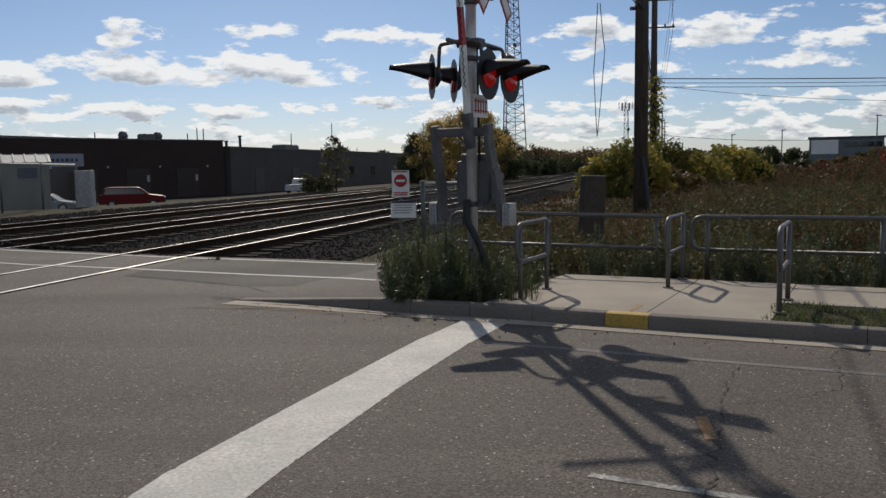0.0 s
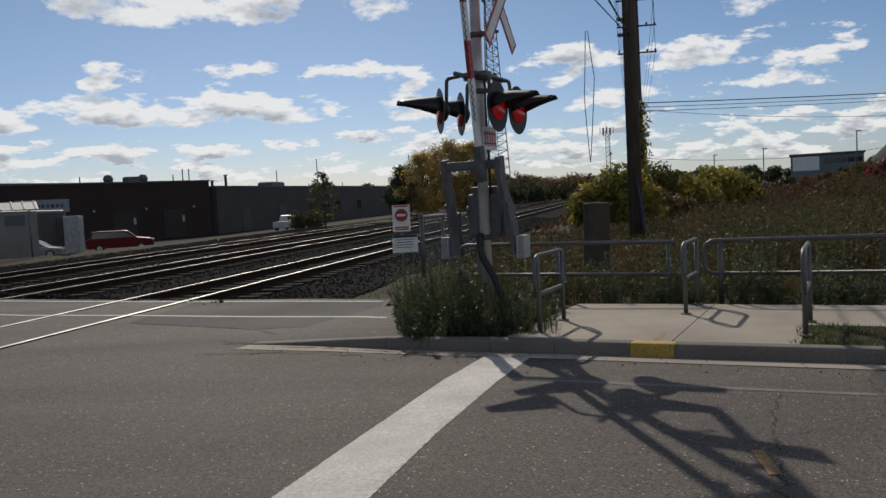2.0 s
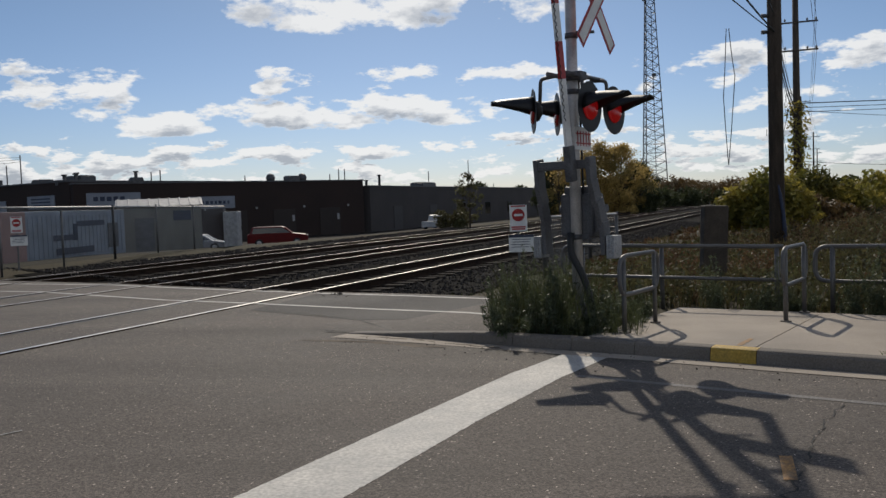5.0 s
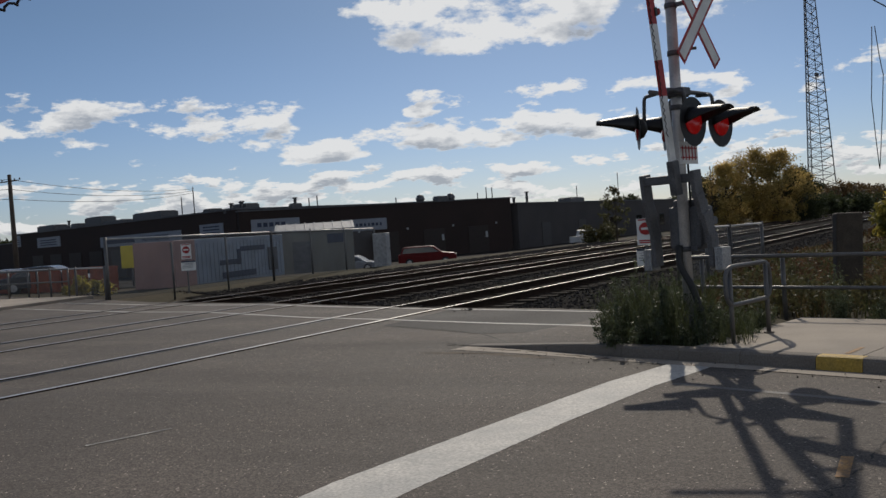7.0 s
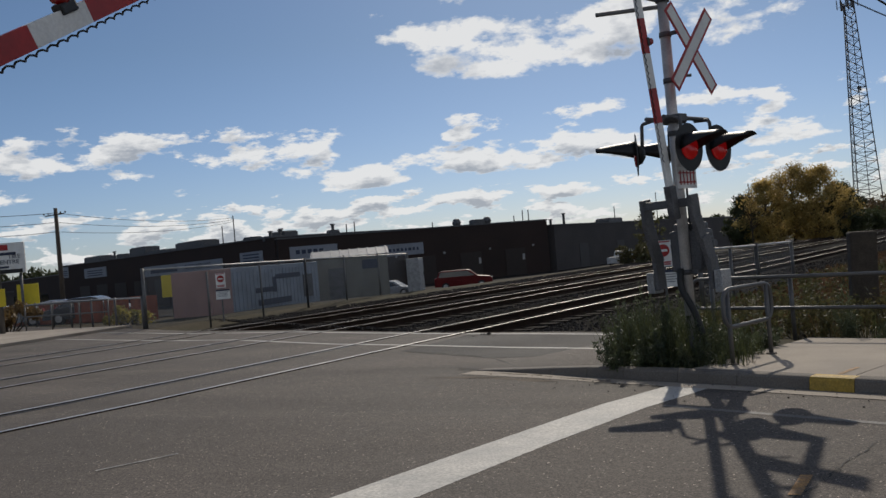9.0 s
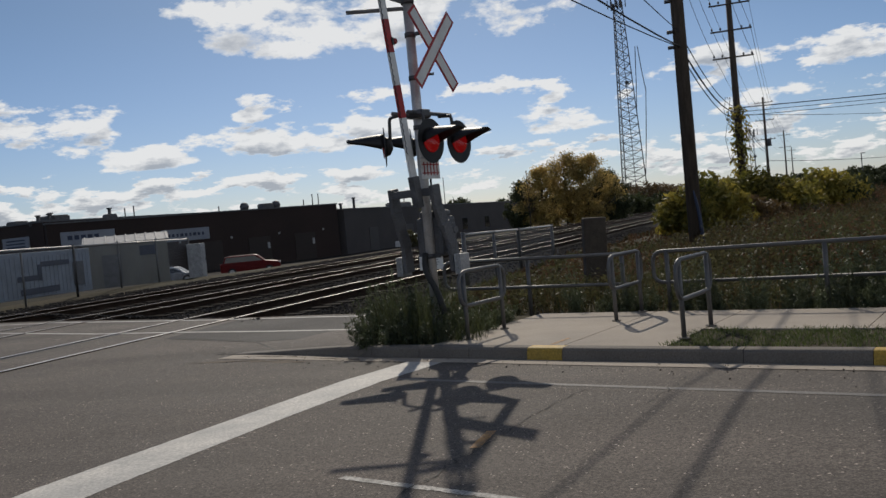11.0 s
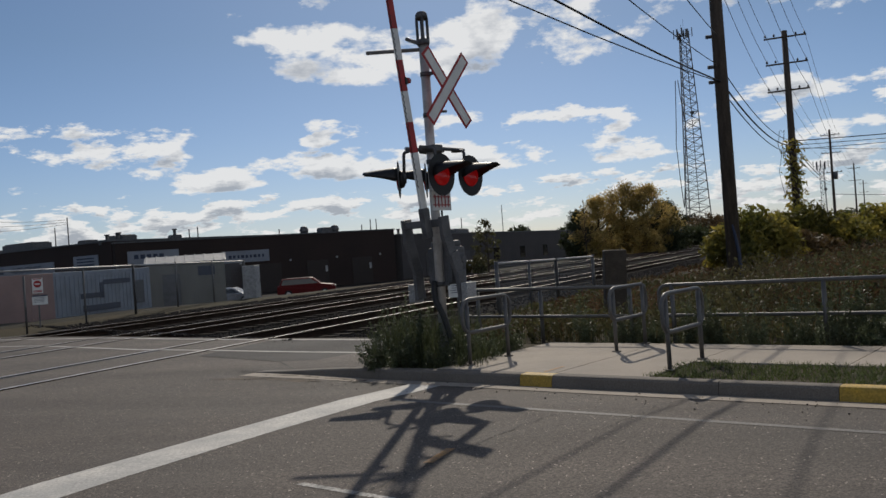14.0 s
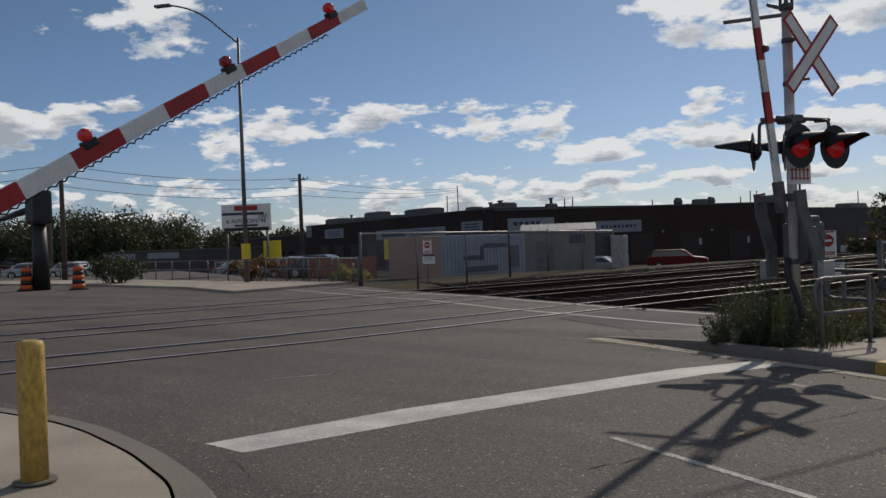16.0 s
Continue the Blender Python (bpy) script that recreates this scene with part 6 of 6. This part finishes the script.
spots = [(-0.95, 10.55, 0, 0.85), (-0.55, 10.35, 1, 1.0), (-0.15, 10.30, 0, 0.85), (0.30, 10.30, 1, 0.9), (-0.75, 10.95, 2, 0.9), (-0.25, 10.85, 0, 1.05), (0.25, 10.75, 0, 0.8), (0.60, 10.85, 1, 0.85), (-1.15, 11.2, 2, 0.8), (-0.45, 11.4, 2, 0.95), (0.05, 11.5, 0, 0.9), (0.55, 11.45, 1, 0.9), (-1.35, 10.75, 1, 0.7), (-0.9, 11.8, 2, 0.8), (0.80, 11.75, 1, 0.8), (-0.1, 12.1, 2, 0.8)]
used = set()
spots = [(x, y + 0.34, k, sc * (0.74 if x < -0.6 else 0.86)) for x, y, k, sc in spots if x > -0.92]
for i, (x, y, k, sc) in enumerate(spots):
    m = pose(x, y, g(x, y) + 0.01, 0, 0, 47 * i) @ Matrix.Diagonal((sc, sc, sc, 1))
    if k not in used:
        used.add(k)
        W[k].matrix_world = m
    else:
        c = copy_thing(W[k], pose(x, y, g(x, y) + 0.01, 0, 0, 47 * i))
        c.scale = (sc, sc, sc)
# green weeds behind the pipe fence
for i in range(64):
    s = -1.2 + 0.30 * i + rng.uniform(-0.2, 0.2)
    n = (3.6 if s < 3.2 else 3.3) + rng.uniform(0, 2.6)
    x, y = road(s, n)
    sc = rng.uniform(0.5, 0.95) * (0.55 if s < 3.2 else 1.05)
    c = copy_thing(W[i % 3], pose(x, y, terrain(x, y), 0, 0, rng.uniform(0, 360)))
    c.scale = (sc, sc, sc)

# taller weeds that lean over the far edge of the sidewalk
for i in range(38):
    s = 4.6 + 0.34 * i + rng.uniform(-0.3, 0.3)
    x, y = road(s, 3.3 + rng.uniform(0, 0.9))
    sc = rng.uniform(0.75, 1.2)
    c = copy_thing(W[(0, 2, 1, 2)[i % 4]], pose(x, y, terrain(x, y), 0, 0, rng.uniform(0, 360)))
    c.scale = (sc, sc, sc)

# low thin weeds along the back of the sidewalk, their shadows lie on the slabs
for i in range(44):
    s = 0.6 + 0.30 * i + rng.uniform(-0.2, 0.2)
    x, y = road(s, 2.98 + rng.uniform(0, 0.45))
    sc = rng.uniform(0.35, 0.8)
    c = copy_thing(W[(2, 0, 2)[i % 3]], pose(x, y, terrain(x, y) + 0.03, 0, 0, rng.uniform(0, 360)))
    c.scale = (sc * 0.8, sc * 0.8, sc)

# grass blades among the weeds at the mast
nb = 1700
bx, by = rng.uniform(-0.85, 0.85, nb), rng.uniform(10.3, 12.5, nb)
okb = (by > 10.45 + 0.48 * np.abs(np.minimum(0, bx + 0.2)) * 0 - 0.43 * (bx + 0.2) * 0.9) & (rng.uniform(0, 1, nb) < 0.9)
bx, by = bx[okb], by[okb]
v, f = blade_field(np.stack([bx, by, np.array([g(p, q) for p, q in zip(bx, by)])], 1), rng.uniform(0.30, 0.95, len(bx)) * np.where(bx > 0.35, 0.55, 1.0), rng.uniform(0.006, 0.012, len(bx)), rng, 0.35)
quads_object("weed_grass", v, f, "green_grass", label="thin green grass among the weeds", category="grass", kind="stuff")

# mown strip
n = 30000
ss, nn = rng.uniform(3.02, 20, n), rng.uniform(KW + 0.03, 1.36, n)
thick = np.array([noise.noise((a * 2.2, b * 2.2, 3.0)) for a, b in zip(ss, nn)])
keep = rng.uniform(0, 1, n) < np.clip(0.8 + 1.6 * thick, 0.12, 1) * np.clip(1.2 - (ss - 3) * 0.045, 0.3, 1)
ss, nn = ss[keep], nn[keep]
px, py = KERB0.x + U2.x * ss + N2.x * nn, KERB0.y + U2.y * ss + N2.y * nn
base = np.stack([px, py, np.array([g(a, b) for a, b in zip(px, py)]) + 0.115], 1)
v, f = blade_field(base, rng.uniform(0.02, 0.075, len(px)), rng.uniform(0.006, 0.012, len(px)), rng, 0.8)
quads_object("lawn_grass", v, f, "lawn", label="short green grass on the strip by the kerb", category="grass", kind="stuff")

# the field: dry and green tall grass, denser near the fence


def field(count, y0, y1, seed, hmin, hmax, wmul, material, label, green=False):
    r = np.random.default_rng(seed)
    y = y0 + (y1 - y0) * r.uniform(0, 1, count) ** 1.5
    lo = np.array([rail_x(q) + 2.3 for q in y])
    x = lo + r.uniform(0, 1, count) * (8 + y * 0.75 - lo)
    nside = (x - KERB0.x) * N2.x + (y - KERB0.y) * N2.y
    ok = (x > lo + 0.6) & ((x > -0.5) | (y > 24))
    ok &= nside > (3.42 if not green else 3.36)
    patchy = np.array([noise.noise((a * 0.22, b * 0.22, seed)) for a, b in zip(x, y)])
    ok &= (patchy + r.normal(size=count) * 0.25 > (-0.15 if not green else 0.02))
    x, y = x[ok], y[ok]
    k = 7
    bx, by = np.repeat(x, k) + r.normal(size=len(x) * k) * 0.12, np.repeat(y, k) + r.normal(size=len(x) * k) * 0.12
    b = np.stack([bx, by, np.repeat(terrain_z(list(zip(x, y))), k) - 0.02], 1)
    h = np.repeat(r.uniform(hmin, hmax, len(x)) * (0.34 + 0.66 * np.clip((x - lo[ok] - 1.5 - 0.05 * y) / 5.0, 0, 1)), k) * r.uniform(0.6, 1.1, len(bx))
    wd = r.uniform(0.008, 0.018, len(bx)) * wmul * (1 + by / 25)
    v, f = blade_field(b, h, wd, r, 0.4)
    quads_object("tall_grass", v, f, material, label=label, category="grass", kind="stuff")


def weed_field(count, y0, y1, seed, hmin, hmax, leaves, leaf, material, label, cut):
    """Tall field weeds: each a thin stem with small leaves and seed heads, thicker towards the top."""
    r = np.random.default_rng(seed)
    y = y0 + (y1 - y0) * r.uniform(0, 1, count) ** 1.5
    lo = np.array([rail_x(q) + 2.3 for q in y])
    x = lo + r.uniform(0, 1, count) * (8 + y * 0.75 - lo)
    nside = (x - KERB0.x) * N2.x + (y - KERB0.y) * N2.y
    patchy = np.array([noise.noise((a * 0.3, b * 0.3, seed)) for a, b in zip(x, y)])
    ok = (nside > 3.45) & (x > lo + 0.9) & ((x > -0.35) | (y > 24)) & (patchy + r.normal(size=count) * 0.25 > cut)
    x, y, patchy = x[ok], y[ok], patchy[ok]
    root = np.stack([x, y, terrain_z(list(zip(x, y))) - 0.02], 1)
    h = r.uniform(hmin, hmax, len(x)) * (0.72 + 0.9 * np.clip(patchy, -0.4, 0.8))
    h = h * (0.34 + 0.66 * np.clip((x - lo[ok] - 1.5 - 0.05 * y) / 5.0, 0, 1))
    lean = r.normal(size=(len(x), 2)) * 0.16 * h[:, None]
    v1, f1 = blade_field(root, h, 0.010 * (1 + y / 25), r, 0.2)
    t = r.uniform(0.15, 1.05, (len(x), leaves)) ** 0.8
    c = np.repeat(root[:, None, :], leaves, 1)
    c[:, :, 0] += lean[:, None, 0] * t + r.normal(size=t.shape) * 0.10 * h[:, None]
    c[:, :, 1] += lean[:, None, 1] * t + r.normal(size=t.shape) * 0.10 * h[:, None]
    c[:, :, 2] += h[:, None] * t
    grow = np.repeat((1 + y / 45)[:, None], leaves, 1).reshape(-1)
    v2, f2 = leaf_cloud(c.reshape(-1, 3), leaf * grow, r)
    v1, v2 = v1.reshape(-1, 3), v2.reshape(-1, 3)
    k = len(v1)
    quads_object("field_weeds", np.concatenate([v1, v2]), f1 + [tuple(i + k for i in q) for q in f2], material, label=label, category="weeds", kind="stuff")


weed_field(9000, 12.0, 32, 26, 0.45, 1.0, 16, 0.034, "olive_weed", "olive green leafy weeds of the field", -0.1)
weed_field(9000, 14.0, 52, 27, 0.40, 0.95, 14, 0.030, "brown_weed", "brown withered weeds of the field", -0.05)
weed_field(5000, 40, 110, 28, 0.5, 1.1, 12, 0.055, "brown_weed", "brown withered weeds on the far field", -0.1)
weed_field(2200, 40, 110, 29, 0.5, 1.1, 12, 0.055, "olive_weed", "olive green weeds on the far field", -0.1)
field(2200, 12.0, 42, 21, 0.40, 0.80, 0.6, "dry_grass", "dry brown tall grass of the field")
field(3000, 12.0, 36, 22, 0.35, 0.70, 0.65, "green_grass", "green tall weeds of the field", True)
field(2500, 34, 110, 23, 0.5, 0.9, 0.9, "dry_grass", "dry brown tall grass on the far field")
field(2000, 34, 110, 24, 0.5, 0.9, 0.9, "green_grass", "green tall weeds on the far field", True)

# low grass between the footpath and the ballast
r = np.random.default_rng(31)
n = 1500
y = r.uniform(15.2, 24, n)
x = np.array([rail_x(q) for q in y]) + r.uniform(2.0, 5.0, n)
ok = (x < -0.2) & (y > 15.0 - 0.36 * (x + 2.0) + 0.5)
x, y = x[ok], y[ok]
b = np.stack([x, y, terrain_z(list(zip(x, y)))], 1)
v, f = blade_field(b, r.uniform(0.04, 0.15, len(x)), r.uniform(0.008, 0.014, len(x)), r, 0.6)
quads_object("wild_grass", v, f, "green_grass", label="yellow-green wild grass beside the ballast", category="grass", kind="stuff")


def shrub(name, x, y, radii, leaves, leaf, material, seed, label, clumps=14, base=None, gap=0.55):
    """A shrub or vine heap: leaves on the skins of many small clumps, with stems inside."""
    r = np.random.default_rng(seed)
    z0 = terrain(x, y) if base is None else base
    sh = thing(name, pose(x, y, z0), label, "shrub", "shrubs")
    cs, bm = [], bmesh.new()
    for i in range(clumps):
        a, q = r.uniform(0, 2 * np.pi), math.sqrt(r.uniform(0, 1)) * 0.82
        top = math.sqrt(max(0.05, 1 - q * q))
        c = np.array([q * math.cos(a) * radii[0], q * math.sin(a) * radii[1], radii[2] * top * r.uniform(0.35, 0.95)])
        rad = min(radii) * r.uniform(0.28, 0.5)
        d = r.normal(size=(leaves // clumps, 3))
        d /= np.linalg.norm(d, axis=1)[:, None]
        cs.append(c + d * rad * r.uniform(gap, 1.12, (len(d), 1)) * (1, 1, 0.85))
        tube(bm, [(c[0] * 0.3, c[1] * 0.3, 0), tuple(c)], [0.04, 0.012], 5, cap=False)
    cs = np.concatenate(cs)
    cs[:, 2] = np.abs(cs[:, 2])
    tagged(part("stem", bm, "bark", sh), kind="stuff")
    v, f = leaf_cloud(cs, leaf, r)
    quads_object("foliage", v, f, material, parent=sh)
    return sh


shrub("vine_shrub", 7.0, 38.5, (1.9, 1.8, 2.2), 6500, 0.15, "vine_leaf", 41, "yellow-green vine heap beside the utility pole", 22)
shrub("vine_shrub", 10.2, 46, (2.2, 1.9, 2.5), 7000, 0.15, "vine_leaf", 42, "yellow-green vine heap under the utility pole", 24)
shrub("vine_shrub", 13.0, 46, (2.5, 2.1, 2.3), 7000, 0.15, "vine_leaf", 43, "yellow and dark green vine covered shrub", 24)
shrub("shrub", 15.2, 47, (1.8, 1.8, 1.8), 3000, 0.18, "green_leaf", 44, "dark green shrub at the edge of the vines", 16)
shrub("shrub", 9.5, 40, (1.2, 1.2, 1.3), 1500, 0.12, "rust_leaf", 45, "small brown shrub in the dry grass", 10)
# vine up the second pole
r = np.random.default_rng(46)
zz = r.uniform(2.0, 6.6, 700)
a = r.uniform(0, 2 * np.pi, 700)
rad = 0.3 + 0.5 * r.uniform(0, 1, 700) ** 2
v, f = leaf_cloud(np.stack([10.35 + rad * 0.8 * np.cos(a), 48.4 + rad * 0.8 * np.sin(a), zz - 0.6], 1), 0.14, r)
quads_object("climbing_vine", v, f, "vine_leaf", label="climbing vine on the wooden pole", category="vine")


def tree(name, x, y, h, crown, leaves, leaf, material, seed, label, trunk=0.16, low=0.3, clumps=40):
    """A tapered trunk with limbs and a crown of many clumps of leaves."""
    r = np.random.default_rng(seed)
    t = thing(name, pose(x, y, terrain(x, y)), label, "tree", "trees")
    bm = bmesh.new()
    tube(bm, [(0, 0, -0.2), (0.05 * h * 0.2, 0, h * 0.4), (0, 0.02 * h, h * 0.85)], [trunk, trunk * 0.7, trunk * 0.15], 8)
    trunk_ob = part("trunk", bm, "bark", t)
    cs = []
    bm = bmesh.new()
    for i in range(clumps):
        a, u = r.uniform(0, 2 * np.pi), r.uniform(0, 1)
        z = h * (low + (1 - low) * u)
        prof = math.sin(math.pi * (0.12 + 0.82 * u) ** 0.8)
        q = crown * prof * math.sqrt(r.uniform(0.15, 1))
        c = np.array([q * math.cos(a), q * math.sin(a), z])
        tube(bm, [(0, 0, max(h * 0.15, z - 0.35 * q - 0.1 * h)), tuple(c)], [trunk * 0.28, 0.01], 5, cap=False)
        rad = crown * r.uniform(0.16, 0.34)
        d = r.normal(size=(leaves // clumps, 3))
        d /= np.linalg.norm(d, axis=1)[:, None]
        cs.append(c + d * rad * r.uniform(0.25, 1.1, (len(d), 1)) * (1, 1, 0.8))
    tagged(part("limb", bm, "bark", trunk_ob), kind="stuff")
    cs = np.concatenate(cs)
    v, f = leaf_cloud(cs, leaf, r)
    quads_object("crown", v, f, material, parent=t)
    return t


for i, (x, y, h, c, mt) in enumerate(((-3.2, 96, 5.8, 2.4, "gold_leaf"), (-0.6, 98, 7.0, 2.9, "gold_leaf"), (2.2, 97, 6.6, 2.6, "gold_leaf"), (4.2, 100, 5.0, 2.2, "green_leaf"), (-5.4, 97, 4.6, 1.8, "green_leaf"))):
    tree("tree", x, y, h * 1.12, c * 1.3, 11000, 0.14, mt, 60 + i, "golden brown autumn tree by the tracks" if mt == "gold_leaf" else "dark green tree by the tracks", low=0.06, clumps=90)
tree("bare_tree", -4.4, 92, 6.4, 1.0, 90, 0.16, "rust_leaf", 70, "thin nearly bare young tree", trunk=0.06)
tree("tree", -9.2, 62, 4.2, 1.15, 900, 0.13, "olive_weed", 71, "thin olive green young tree before the warehouse", trunk=0.07, low=0.2)
shrub("shrub", -10.6, 64, (1.8, 1.4, 1.7), 1700, 0.13, "olive_weed", 72, "olive green shrub before the warehouse", 12)

# red sumac on the bank
for i in range(15):
    x, y = 27 + 3.6 * i * 0.85 + rng.uniform(-1, 1), 62 + rng.uniform(-5, 7) + 0.5 * i
    if x / y < 0.40:
        y = x / 0.42
    shrub("sumac_shrub", x, y, (3.2, 2.4, rng.uniform(0.7, 1.2) + 0.09 * max(0, x - 33)), 2300, 0.18, "red_leaf", 80 + i, "red autumn sumac shrub on the bank", 14)
for i in range(7):
    x, y = 33 + 4.2 * i, 84 + 3 * i
    shrub("shrub", x, y, (3.0, 2.4, 1.3), 1300, 0.24, "rust_leaf" if i % 2 else "green_leaf", 100 + i, "brown shrub on the bank", 12)
tree("tree", 52, 76, 4.0, 2.2, 2600, 0.26, "green_leaf", 110, "dark green tree on the bank", low=0.1)


def far_wood(name, pts, hmin, hmax, count, leaf, material, seed, label, m=600):
    """A distant wood: many uneven heaps of leaves along a line, as one sheet of stuff."""
    r = np.random.default_rng(seed)
    cs = []
    pts = [Vector(p) for p in pts]
    for i in range(count):
        t = r.uniform(0, len(pts) - 1)
        k = min(int(t), len(pts) - 2)
        p = pts[k].lerp(pts[k + 1], t - k)
        p = p + Vector((r.normal() * 2.5, r.normal() * 2.5))
        h = r.uniform(hmin, hmax)
        z0 = terrain(p.x, p.y)
        d = r.normal(size=(m, 3))
        d /= np.linalg.norm(d, axis=1)[:, None]
        rad = h * 0.45 * r.uniform(0.35, 1.05, (m, 1))
        cs.append(np.array([p.x, p.y, z0 + h * 0.55]) + d * rad * (1.15, 1.15, 1.15))
    cs = np.concatenate(cs)
    v, f = leaf_cloud(cs, leaf, r)
    quads_object(name, v, f, material, label=label, category="wood", kind="stuff")


far_wood("far_wood", [(6.5, 150), (12, 165), (20, 175), (27, 185)], 3.0, 5.2, 60, 0.30, "rust_leaf", 120, "distant brown autumn bushes along the tracks")
far_wood("far_wood", [(3, 120), (8, 135), (14, 150)], 2.0, 3.4, 45, 0.26, "green_leaf", 121, "distant dark green bushes along the tracks")
far_wood("far_wood", [(20, 120), (30, 130), (44, 150), (60, 185)], 1.2, 2.6, 60, 0.26, "green_leaf", 122, "distant dark trees along the field")
far_wood("far_wood", [(35, 260), (90, 280), (160, 280)], 3.0, 6.0, 80, 0.6, "green_leaf", 123, "distant dark trees on the horizon")
far_wood("far_wood", [(-105, 72), (-98, 58), (-125, 52), (-150, 48)], 4.5, 9.0, 80, 0.25, "green_leaf", 124, "row of dark green trees beyond the car lot", 1800)
far_wood("far_wood", [(-260, 60), (-240, 160), (-180, 230), (-60, 300), (30, 330)], 6, 10, 110, 1.0, "green_leaf", 125, "distant dark trees on the horizon")
shrub("shrub", -24.2, 27.2, (1.8, 1.0, 0.7), 1100, 0.09, "vine_leaf", 130, "low yellow-green weeds at the fence foot", 10)
shrub("shrub", -30.5, 26.6, (2.2, 0.9, 1.5), 1500, 0.12, "rust_leaf", 131, "brown hedge at the far footpath", 12)
shrub("shrub", -38, 23.5, (2.0, 1.4, 1.6), 1500, 0.12, "green_leaf", 132, "dark round bush at the far footpath", 12)
